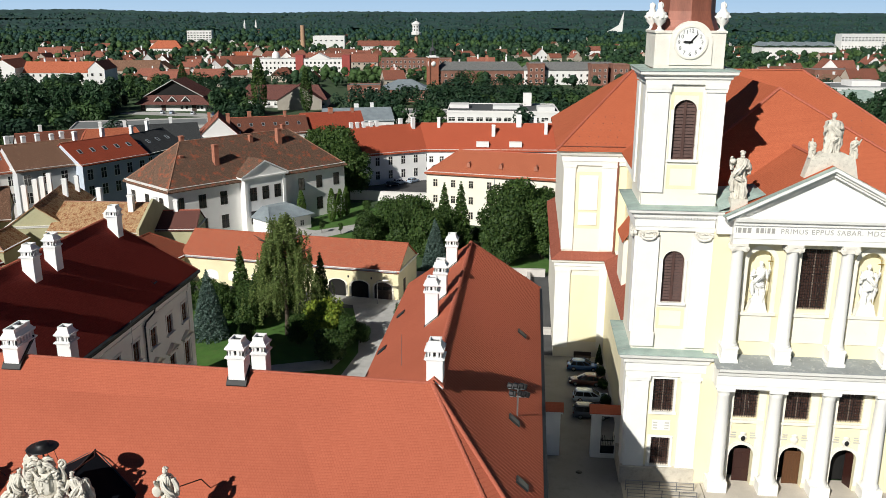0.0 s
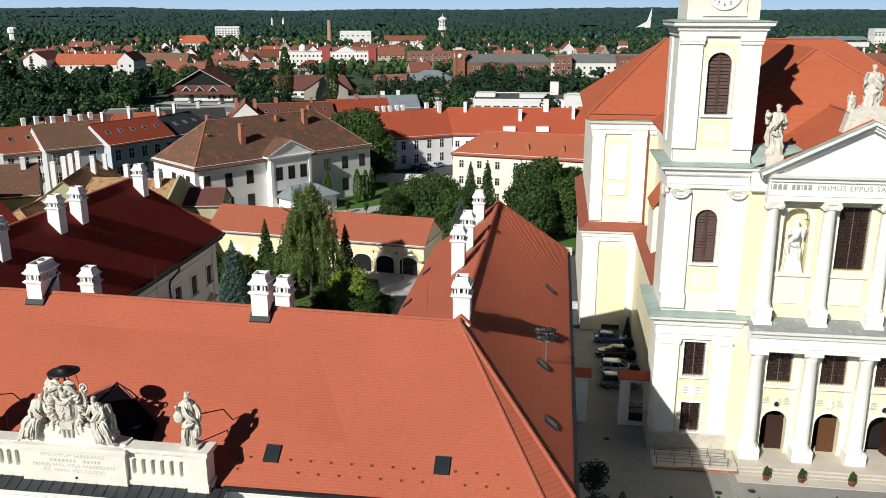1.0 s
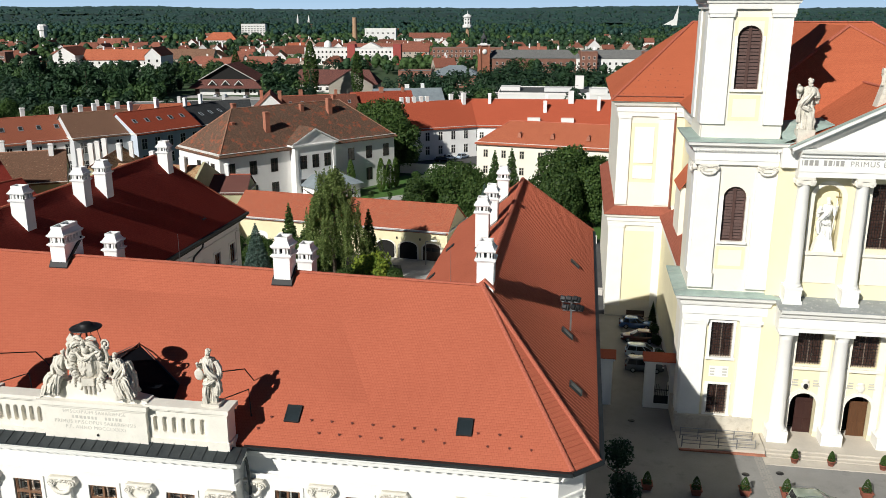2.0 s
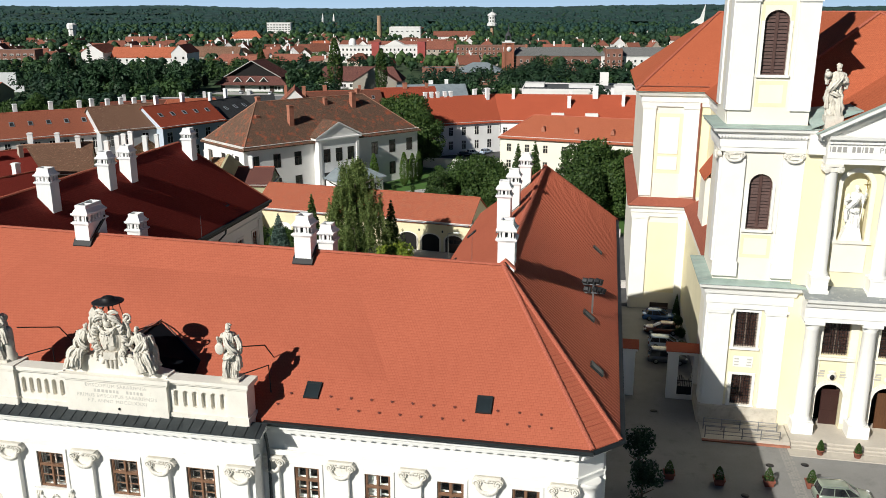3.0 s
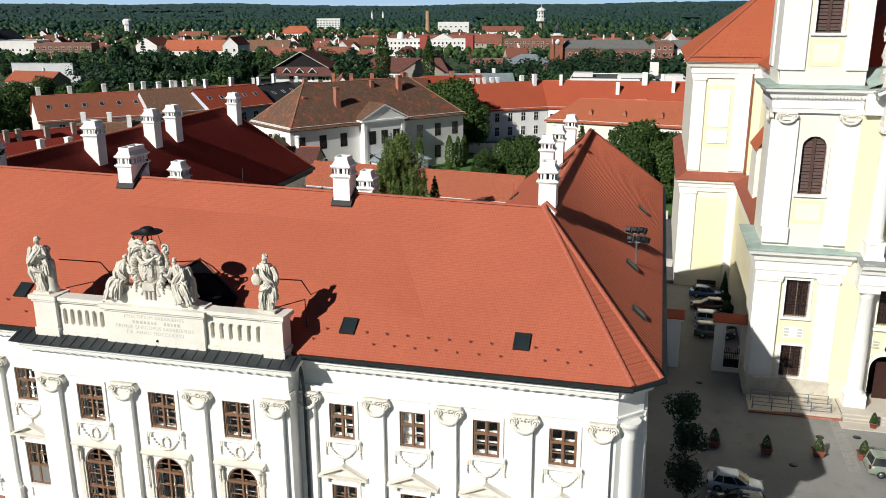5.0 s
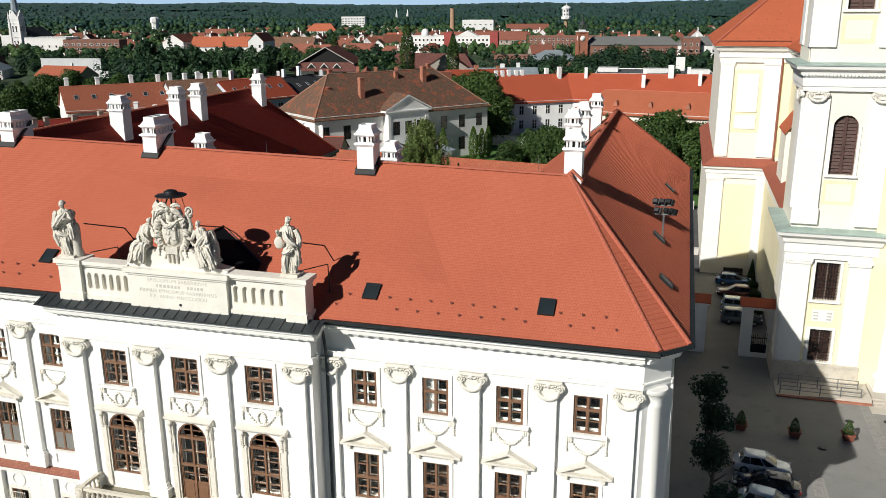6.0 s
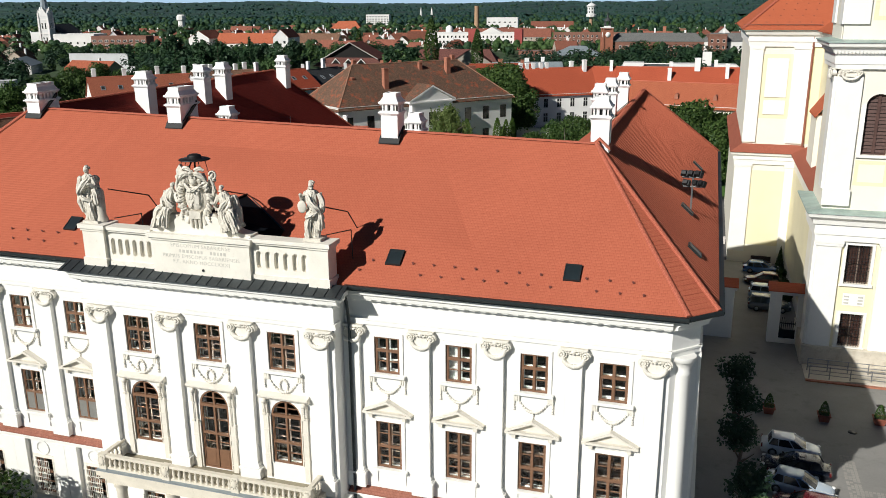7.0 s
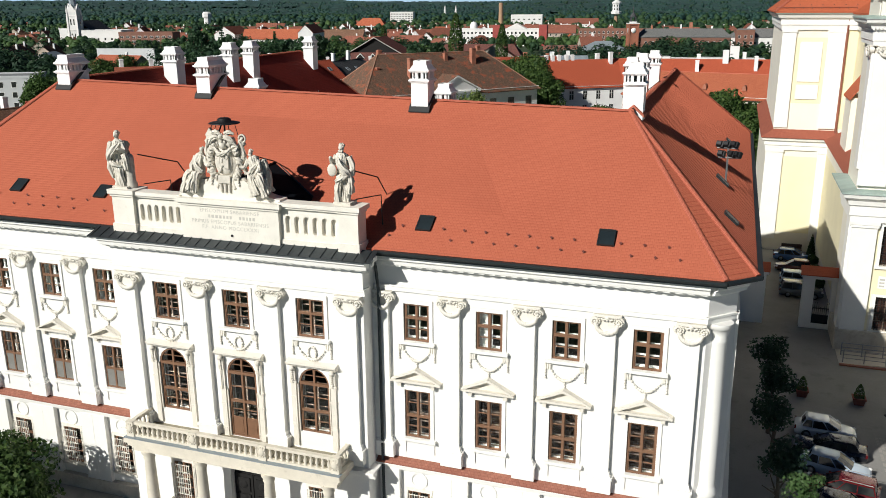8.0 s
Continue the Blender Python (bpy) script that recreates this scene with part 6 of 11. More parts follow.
for z in (0.1, 13.5, 28.5, 41.2):
    mb.box(TX0 + 0.8, TX1 - 0.8, TY + 0.9, TY + 6.2, z, z + 0.2)
part("tower_wall", mb, "cream_wall", tower)
# pilaster strips and yellow fields
mb = Mb()
for x0, x1 in ((TX0 - 0.05, 12.55), (15.75, TX1 + 0.02)):
    mb.box(x0, x1, TY - 0.28, TY + 0.01, 1.9, 12.0)
    mb.box(x0 - 0.12, x1 + 0.1, TY - 0.4, TY + 0.01, 11.5, 11.75)
    mb.box(x0 - 0.2, x1 + 0.16, TY - 0.46, TY + 0.01, 11.75, 12.02)
    mb.box(x0, x1, TY - 0.25, TY + 0.01, 16.6, 26.3)
    mb.box(x0 - 0.1, x1 + 0.1, TY - 0.36, TY + 0.01, 15.2, 16.6)
    mb.box(x0 + 0.05, x1 - 0.05, TY - 0.12, TY + 0.11, 30.6, 40.4)
    mb.box(x0 - 0.05, x1 + 0.05, TY - 0.25, TY + 0.11, 39.9, 40.2)
    mb.box(x0 - 0.12, x1 + 0.1, TY - 0.32, TY + 0.11, 40.2, 40.6)
mb.box(TX0 - 0.28, TX0 + 0.01, TY + 0.0, TY + 1.8, 16.6, 26.3)
mb.box(TX0 - 0.28, TX0 + 0.01, TY + 0.0, TY + 1.8, 1.9, 12.0)
mb.box(TX0 - 0.15, TX0 + 0.01, TY + 0.1, TY + 1.9, 30.6, 40.4)
mb.box(TX0 - 0.15, TX0 + 0.01, TY + 5.0, TY + 7.0, 30.6, 40.4)
parts("pilaster_strip", mb, "trim_white", tower)
cap_t = Mb()
capital(cap_t, 0.85, 26.95, 0.75, 0.36, 5)
ct = cap_t.mesh("capital", ["stone_trim"])
for x in (11.5, 16.65):
    piece("capital", ct, tower, pose(x, TY - 0.1, 0))
piece("capital", ct, tower, pose(TX0 - 0.1, TY + 0.9, 0, 0, 0, -90))
mb = Mb()
for x0, x1, z0, z1, w, y in ((12.75, 15.45, 17.0, 19.2, 0.32, TY), (12.75, 15.45, 30.9, 33.2, 0.35, TY + 0.1), (12.7, 15.48, 33.4, 39.9, 0.3, TY + 0.1), (12.75, 15.4, 1.6, 12.4, 0.001, TY)):
    if w > 0.01:
        mb.box(x0, x1, y - 0.012, y + 0.01, z0, z0 + w)
        mb.box(x0, x1, y - 0.012, y + 0.01, z1 - w, z1)
        mb.box(x0, x0 + w, y - 0.012, y + 0.01, z0 + w, z1 - w)
        mb.box(x1 - w, x1, y - 0.012, y + 0.01, z0 + w, z1 - w)
parts("yellow_field", mb, "yellow_wall", tower, "pale yellow painted field")
mb = Mb()
for x0, x1, z0, z1, y in ((13.05, 15.1, 8.05, 11.65, TY), (13.2, 15.1, 2.0, 5.2, TY), (13.07, 15.1, 19.7, 24.9, TY), (13.05, 15.13, 33.7, 39.2, TY + 0.1)):
    mb.box(x0 - 0.25, x0, y - 0.1, y + 0.01, z0, z1 - 0.9)
    mb.box(x1, x1 + 0.25, y - 0.1, y + 0.01, z0, z1 - 0.9)
    mb.box(x0 - 0.35, x1 + 0.35, y - 0.22, y + 0.01, z0 - 0.22, z0)
    if z1 < 12:
        mb.box(x0 - 0.25, x0, y - 0.1, y + 0.01, z1 - 0.9, z1 + 0.2)
        mb.box(x1, x1 + 0.25, y - 0.1, y + 0.01, z1 - 0.9, z1 + 0.2)
        mb.box(x0, x1, y - 0.1, y + 0.01, z1, z1 + 0.2)
parts("window_trim", mb, "trim_white", tower)
mb = Mb()
for x0, x1 in ((12.56, 12.8), (15.35, 15.74)):
    mb.box(x0, x1, TY - 0.014, TY + 0.01, 1.96, 11.95)
mb.box(12.8, 15.35, TY - 0.014, TY + 0.01, 5.42, 7.82)
parts("yellow_field", mb, "yellow_wall", tower, "pale yellow painted field")
mb = Mb()
mb.box(13.2, 15.0, TY - 0.06, TY - 0.01, 6.0, 7.1)
plaque = part("plaque", mb, "trim_white", tower, "white stone plaque with worn letters")
mb = Mb()
for k in range(3):
    for x0 in (13.3, 14.45):
        mb.box(x0, x0 + 0.42, TY - 0.07, TY - 0.058, 6.15 + 0.3 * k, 6.3 + 0.3 * k)
parts("letter_bar", mb, "letter_pale", plaque)
# mouldings round the tower
mb = Mb()
ring_band(mb, [(0.0, 12.0), (0.3, 12.0), (0.32, 12.5), (0.42, 12.55), (0.42, 13.4), (0.6, 13.5), (0.7, 13.9), (1.1, 14.2), (1.2, 14.55), (0.0, 14.6)], TX0, TX1, TY, TY + 7.0)
part("lower_cornice", mb, "trim_white", tower)
mb = Mb()
ring_band(mb, [(0.0, 26.95), (0.3, 26.95), (0.32, 27.3), (0.4, 27.35), (0.4, 28.2), (0.6, 28.3), (0.7, 28.6), (1.05, 28.8), (1.12, 29.1), (0.0, 29.2)], TX0, TX1, TY, TY + 7.0)
x = TX0 - 0.5
while x < TX1 + 0.5:
    mb.box(x, x + 0.14, TY - 0.66, TY - 0.4, 28.2, 28.42)
    x += 0.28
part("middle_cornice", mb, "trim_white", tower)
mb = Mb()
ring_band(mb, [(0.0, 40.6), (0.2, 40.6), (0.25, 41.0), (0.4, 41.1), (0.45, 41.35), (0.78, 41.5), (0.82, 41.8), (0.0, 41.85)], TX0, TX1, TY, TY + 7.0)
part("top_cornice", mb, "trim_white", tower)
for name, o, z0, z1, xx in (("copper_ledge", 1.28, 14.55, 14.85, 0), ("copper_ledge", 1.2, 29.1, 29.35, 0), ("copper_ledge", 0.9, 41.8, 42.0, 0)):
    mb = Mb()
    ring_band(mb, [(-0.1, z0), (o, z0), (o, z0 + 0.1), (-0.1, z1)], TX0, TX1, TY, TY + 7.0)
    part(name, mb, "verdigris", tower, "weathered green copper ledge")
mb = Mb()
mb.box(TX0 - 0.35, TX1 + 0.1, TY - 0.5, TY + 0.4, 0, 1.75)
mb.box(TX0 - 0.4, TX1 + 0.1, TY - 0.56, TY + 0.4, 1.75, 1.95)
mb.box(TX0 - 0.35, TX0 + 0.2, TY + 0.4, TY + 7.0, 0, 1.9)
part("plinth", mb, "plinth_stone", tower)


def louvre(x0, x1, z0, z1, y, arch, parent):
    """Wooden louvred shutters in an arched opening, slat by slat."""
    xc, r = (x0 + x1) / 2, (x1 - x0) / 2
    fr = Mb()
    fr.box(x0, x0 + 0.12, y, y + 0.15, z0, z1 - arch)
    fr.box(x1 - 0.12, x1, y, y + 0.15, z0, z1 - arch)
    fr.box(xc - 0.12, xc + 0.12, y - 0.04, y + 0.15, z0, z1 - 0.05)
    fr.box(x0 + 0.12, x1 - 0.12, y, y + 0.15, z0, z0 + 0.14)
    for i in range(10):
        a, b = math.pi * i / 10, math.pi * (i + 1) / 10
        e = lambda q, t: (xc + (r - t) * math.cos(q), z1 - arch + (arch - t) * math.sin(q))
        fr.prism([e(a, 0), e(b, 0), e(b, 0.12), e(a, 0.12)], "y", y, y + 0.15)
    sh = part("shutter", fr, "shutter_brown", parent, "dark brown louvred shutter")
    n = int((z1 - z0) / 0.32)
    for k in range(n):
        z = z0 + 0.2 + (z1 - z0 - 0.3) * k / n
        over = z + 0.15 - (z1 - arch)
        half = r - 0.1 if over < 0 else r * math.sqrt(max(0.02, 1 - (over / arch) ** 2)) - 0.1
        if half < 0.25:
            continue
        sl = Mb()
        sl.prism([(y + 0.02, z), (y + 0.06, z), (y + 0.16, z + 0.24), (y + 0.12, z + 0.24)], "x", xc - half, xc + half)
        part("slat", sl, "shutter_brown", sh)
    # black sheet painted as the unlit inside behind the slats
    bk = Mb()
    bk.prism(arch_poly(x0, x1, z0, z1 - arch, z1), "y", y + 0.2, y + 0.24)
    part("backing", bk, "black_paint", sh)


def barred(x0, x1, z0, z1, y, parent, nx=3, nz=4, inner="door_brown"):
    """A dark leaded window behind iron bars."""
    fr = Mb()
    for a in ((x0, x0 + 0.1, z0, z1), (x1 - 0.1, x1, z0, z1), (x0 + 0.1, x1 - 0.1, z0, z0 + 0.1), (x0 + 0.1, x1 - 0.1, z1 - 0.1, z1), ((x0 + x1) / 2 - 0.06, (x0 + x1) / 2 + 0.06, z0 + 0.1, z1 - 0.1)):
        fr.box(a[0], a[1], y, y + 0.1, a[2], a[3])
    w = part("window", fr, "mullion_wood", parent, "brown shuttered window behind iron bars")
    ba = Mb()
    n = int((x1 - x0) / 0.22)
    for k in range(1, n):
        ba.tube((x0 + (x1 - x0) * k / n, y - 0.12, z0), (x0 + (x1 - x0) * k / n, y - 0.12, z1), 0.022, seg=4)
    n = int((z1 - z0) / 0.3)
    for k in range(1, n):
        ba.tube((x0, y - 0.12, z0 + (z1 - z0) * k / n), (x1, y - 0.12, z0 + (z1 - z0) * k / n), 0.02, seg=4)
    part("bar_grid", ba, "iron", w)
    pm = Mb()
    cw, ch = (x1 - x0 - 0.2) / nx, (z1 - z0 - 0.2) / nz
    pm.box(0.02, cw - 0.02, -0.008, 0.008, 0.02, ch - 0.02)
    me = pm.mesh("pane", ["shutter_pane"])
    for i in range(nx):
        for j in range(nz):
            piece("pane", me, w, pose(x0 + 0.1 + i * cw, y + 0.06, z0 + 0.1 + j * ch))


louvre(13.07, 15.1, 19.7, 24.9, TY + 0.3, 1.0, tower)
louvre(13.05, 15.13, 33.7, 39.2, TY + 0.4, 1.0, tower)
barred(13.05, 15.1, 8.05, 11.65, TY + 0.3, tower)
barred(13.2, 15.1, 2.0, 5.2, TY + 0.3, tower)
# clock stage
CZ, CR = 44.3, 1.33
mb = Mb()
mb.box(TX0 + 0.4, TX1 - 0.4, TY + 0.35, TY + 6.65, 42.0, 45.1)
mb.prism(arch_poly(12.25, 16.0, 42.3, CZ, CZ + 1.85, 16), "y", TY + 0.2, TY + 0.8)
mb.box(TX0 + 0.3, TX1 - 0.3, TY + 0.25, TY + 6.75, 45.1, 45.3)
part("clock_stage", mb, "stone_trim", tower)
mb = Mb()
mb.prism([(TXC + CR * math.cos(2 * math.pi * i / 40), CZ + CR * math.sin(2 * math.pi * i / 40)) for i in range(40)], "y", TY + 0.12, TY + 0.25)
clock = part("clock_face", mb, "dial_white", tower, "round white clock face with black numerals")
mb = Mb()
for i in range(40):
    a, b = 2 * math.pi * i / 40, 2 * math.pi * (i + 1) / 40
    p = lambda r, q: (TXC + r * math.cos(q), CZ + r * math.sin(q))
    mb.prism([p(CR + 0.16, a), p(CR + 0.16, b), p(CR - 0.03, b), p(CR - 0.03, a)], "y", TY + 0.06, TY + 0.3)
part("clock_rim", mb, "stone_trim", clock)
for i in range(12):
    a = radians(90 - 30 * i)
    lettering(str(i or 12), TXC + 1.02 * math.cos(a), TY + 0.11, CZ + 1.02 * math.sin(a) - 0.165, 0.47, tower, "black_paint", "numeral")
for name, a, ln, w in (("hour_hand", 178, 0.74, 0.085), ("minute_hand", 50, 1.04, 0.055)):
    mk = Mb()
    c, s = math.cos(radians(a)), math.sin(radians(a))
    mk.prism([(TXC + r * c + q * s, CZ + r * s - q * c) for r, q in ((-0.2, w), (ln * 0.6, w * 1.4), (ln, 0.0), (ln * 0.6, -w * 1.4), (-0.2, -w))], "y", TY + 0.07, TY + 0.1)
    part(name, mk, "black_paint", clock)
mb = Mb()
mb.lathe(TXC, TY + 3.5, [(3.2, 45.25), (3.0, 45.6), (2.75, 46.2), (2.6, 47.0), (2.55, 48.5), (2.3, 51), (1.2, 54), (0.3, 58), (0.05, 62)], 8, s=False)
part("spire", mb, "copper_red", tower, "reddish weathered copper spire")
mb = Mb()
mb.lathe(0, 0, [(0.42, 0), (0.42, 0.12), (0.2, 0.25), (0.16, 0.5), (0.5, 0.85), (0.62, 1.3), (0.55, 1.65), (0.3, 1.8), (0.34, 1.9), (0.2, 2.0), (0.28, 2.2), (0.12, 2.5), (0.0, 2.65)], 14)
for k in range(9):
    a = 2 * math.pi * k / 9
    mb.ball((0.58 * math.cos(a), 0.58 * math.sin(a), 1.3 - 0.08 * (k % 2)), 0.13, 6, 5, 0, 0.3, k)
    mb.ball((0.22 * math.cos(a), 0.22 * math.sin(a), 2.25 + 0.1 * (k % 2)), (0.07, 0.07, 0.2), 5, 5)
um = mb.mesh("urn", ["trim_white"])
for x, y in ((TX0 + 0.75, TY + 0.75), (TX1 - 0.75, TY + 0.75), (TX0 + 0.75, TY + 6.2)):
    piece("urn", um, tower, pose(x, y, 45.2))

# portico front
PX = [19.65, 24.6, 29.55, 34.5]
PC = 27.08
PY = 79.0
DO = [22.1, PC, 32.05]
mb = Mb()
holes = []
for x in DO:
    holes += [(x - 1.2, x + 1.2, 0.5, 5.1), (x - 1.15, x + 1.15, 8.0, 11.4)]
holes += [(PC - 1.35, PC + 1.35, 19.6, 25.6)]
for x in (DO[0], DO[2]):
    holes += [(x - 1.15, x + 1.15, 19.2, 25.35)]
pierced(mb, TX1, 36.6, 0, 28.2, holes, PY, 0.9)
for x in DO:
    arch_fill(mb, x - 1.2, x + 1.2, 3.9, 5.1, PY + 0.003, PY + 0.897)
for x in (DO[0], DO[2]):
    arch_fill(mb, x - 1.15, x + 1.15, 24.2, 25.35, PY + 0.003, PY + 0.897)
part("front_wall", mb, "yellow_wall", cath, "pale yellow front wall")
mb = Mb()
for x in (DO[0], DO[2]):
    mb.box(x - 1.6, x - 1.2, PY - 0.1, PY + 0.01, 19.2, 24.2)
    mb.box(x + 1.2, x + 1.6, PY - 0.1, PY + 0.01, 19.2, 24.2)
    for k in range(12):
        a, b = math.pi * k / 12, math.pi * (k + 1) / 12
        e = lambda q, r: (x + r * math.cos(q), 24.2 + r * math.sin(q))
        mb.prism([e(a, 1.2), e(b, 1.2), e(b, 1.6), e(a, 1.6)], "y", PY - 0.1, PY + 0.01)
parts("niche_surround", mb, "cream_wall", cath)
for x in (DO[0], DO[2]):
    mb = Mb()
    mb.box(x - 1.2, x + 1.2, PY + 0.9, PY + 1.0, 19.1, 25.5)
    part("niche", mb, "yellow_wall", cath, "yellow statue niche")
mb = Mb()
for x in DO:
    mb.box(x - 1.9, x - 1.2, PY - 0.1, PY + 0.01, 1.1, 11.6)
    mb.box(x + 1.2, x + 1.9, PY - 0.1, PY + 0.01, 1.1, 11.6)
    mb.box(x - 1.7, x + 1.7, PY - 0.3, PY + 0.01, 7.55, 7.85)
    mb.box(x - 1.7, x + 1.7, PY - 0.28, PY + 0.01, 18.9, 19.2)
    mb.box(x - 1.45, x + 1.45, PY - 0.1, PY + 0.01, 16.2, 18.9)
mb.box(PC - 1.75, PC - 1.35, PY - 0.12, PY + 0.01, 19.2, 26.0)
mb.box(PC + 1.35, PC + 1.75, PY - 0.12, PY + 0.01, 19.2, 26.0)
parts("bay_panel", mb, "cream_wall", cath)
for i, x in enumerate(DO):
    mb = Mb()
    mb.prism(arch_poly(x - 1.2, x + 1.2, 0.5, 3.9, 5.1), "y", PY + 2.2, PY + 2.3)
    # near-black sheet: shade of the deep porch put into the colour
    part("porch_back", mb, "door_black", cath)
    mb = Mb()
    leaf = 0.95
    if i < 2:
        mb.box(x - 0.45, x + 1.14, PY + 0.78, PY + 0.88, 0.5, 4.0)
        mb.box(x - 0.45, x + 1.14, PY + 0.74, PY + 0.8, 4.0, 4.2)
        for k in range(2):
            mb.box(x - 0.36 + 0.77 * k, x + 0.28 + 0.77 * k, PY + 0.75, PY + 0.79, 0.8, 2.0)
            mb.box(x - 0.36 + 0.77 * k, x + 0.28 + 0.77 * k, PY + 0.75, PY + 0.79, 2.2, 3.8)
    else:
        for s, a in ((-1, 60), (1, -70)):
            q = Mb()
            q.box(0, -s * 1.1 if s < 0 else 0.0, 0, 0.1, 0.5, 4.5) if s < 0 else q.box(-1.1, 0, 0, 0.1, 0.5, 4.5)
            q.turned(Matrix.Translation((x + s * 1.15, PY + 0.5, 0)) @ pose(0, 0, 0, 0, 0, a))
            mb.faces(q.v, q.f)
    part("door", mb, "door_tan" if i == 1 else "door_brown", cath, "brown wooden church door" + (", half open" if i == 2 else ""))
    barred(x - 1.15, x + 1.15, 8.0, 11.4, PY + 0.3, cath)
    mb = Mb()
    arch_ring(mb, x, 3.9, 1.2, 1.55, PY - 0.2, PY + 0.01)
    part("door_arch", mb, "stone_trim", cath)
    mb = Mb()
    mb.lathe(0, 0, [(0.0, -0.5), (0.22, -0.4), (0.40, -0.1), (0.42, 0.15), (0.2, 0.32), (0.34, 0.42), (0.28, 0.55), (0.0, 0.62)], 14)
    mb.turned(Matrix.Translation((x, PY - 0.12, 5.9)) @ Matrix.Diagonal((1, 0.35, 1, 1)))
    part("shield_relief", mb, "stone_trim", cath)
    mb = Mb()
    for q in (-1, 1):
        for k in range(3):
            mb.box(x + q * 1.0 - 0.32 + 0.1 * k * (q < 0), x + q * 1.0 + 0.32 - 0.1 * k * (q > 0), PY - 0.115, PY - 0.098, 5.82 + 0.26 * k, 5.96 + 0.26 * k)
    parts("letter_bar", mb, "letter_pale", cath)
    if i != 1:
        mb = Mb()
        mb.ball((x, PY - 0.32, 5.88), (0.22, 0.06, 0.28), 10, 7)
        part("crest", mb, "iron", cath, "small dark crest over the door")
barred(PC - 1.35, PC + 1.35, 19.6, 25.6, PY + 0.3, cath, 4, 7)
# lower and upper columns
mb = Mb()
mb.box(-0.95, 0.95, -0.95, 0.75, 0, 1.7)
mb.lathe(0, 0, [(0.86, 1.7), (0.86, 1.9), (0.74, 2.05), (0.7, 2.2), (0.68, 5), (0.58, 10.9), (0.64, 11.0), (0.6, 11.1), (0.78, 11.4), (0.8, 11.5)], 24)
mb.box(-0.86, 0.86, -0.86, 0.7, 11.5, 11.8)
c_lo = mb.mesh("column", ["trim_white"])
mb = Mb()
mb.box(-0.84, 0.84, -0.84, 0.75, 14.3, 14.75)
mb.box(-0.74, 0.74, -0.74, 0.75, 14.75, 15.85)
mb.box(-0.8, 0.8, -0.8, 0.75, 15.85, 16.05)
mb.lathe(0, 0, [(0.76, 16.05), (0.78, 16.15), (0.74, 16.28), (0.64, 16.36), (0.7, 16.5), (0.62, 16.6), (0.6, 20), (0.52, 25.5), (0.56, 25.6)], 24)
c_up = mb.mesh("column", ["trim_white"])
mb = Mb()
for s in (-1, 1):
    for yy in (-0.55, 0.3):
        for r, d in ((0.34, 0.2), (0.22, 0.28), (0.1, 0.33)):
            mb.prism([(s * 0.55 + r * math.cos(2 * math.pi * i / 14), 25.85 + r * math.sin(2 * math.pi * i / 14)) for i in range(14)], "y", yy - d + 0.1, yy + 0.1)
mb.box(-0.62, 0.62, -0.6, 0.4, 25.6, 26.05)
mb.box(-0.75, 0.75, -0.72, 0.5, 26.05, 26.3)
ic = mb.mesh("capital", ["stone_trim"])
for x in PX:
    piece("column", c_lo, cath, pose(x, 78.1, 0))
    o = piece("column", c_up, cath, pose(x, 78.25, 0))
    piece("capital", ic, o, pose(x, 78.25, 0))
x0, x1 = PX[0] - 1.0, PX[3] + 1.0
mb = Mb()
band(mb, [(-0.02, 11.8), (0.5, 11.8), (0.52, 12.2), (0.6, 12.25), (0.6, 13.2), (0.8, 13.3), (0.9, 13.6), (1.25, 13.85), (1.35, 14.2), (-0.02, 14.25)], x0, x1, 77.8)
mb.box(x0, x1, 77.75, PY + 0.01, 11.8, 14.2)
part("lower_entablature", mb, "trim_white", cath)
mb = Mb()
slope(mb, [(x0 - 0.3, 76.42, 14.26), (x1 + 0.3, 76.42, 14.26), (x1 + 0.3, PY, 14.75), (x0 - 0.3, PY, 14.75)], 0.06)
part("copper_cover", mb, "cover_grey", cath, "grey weathered metal cover on the cornice")
mb = Mb()
band(mb, [(-0.02, 26.3), (0.4, 26.3), (0.42, 26.75), (0.48, 26.8), (0.48, 28.0), (0.62, 28.1), (0.7, 28.35), (1.0, 28.5), (1.08, 28.75), (-0.02, 28.8)], x0 + 0.3, x1 - 0.3, 78.0)
mb.box(x0 + 0.3, x1 - 0.3, 77.95, PY + 0.01, 26.3, 28.75)
x = x0 + 0.4
while x < x1 - 0.5:
    mb.box(x, x + 0.2, 77.3, 77.52, 28.1, 28.28)
    x += 0.34
part("upper_entablature", mb, "trim_white", cath)
mb = Mb()
mb.box(17.6, 18.97, 78.35, 79.95, 26.97, 28.72)
part("cornice_return", mb, "trim_white", cath)
# pediment
PA = 33.4
mb = Mb()
mb.prism([(PC - 8.5, 28.75), (PC + 8.5, 28.75), (PC, PA - 0.4)], "y", 77.9, 78.9)
part("tympanum", mb, "trim_white", cath)
mb = Mb()
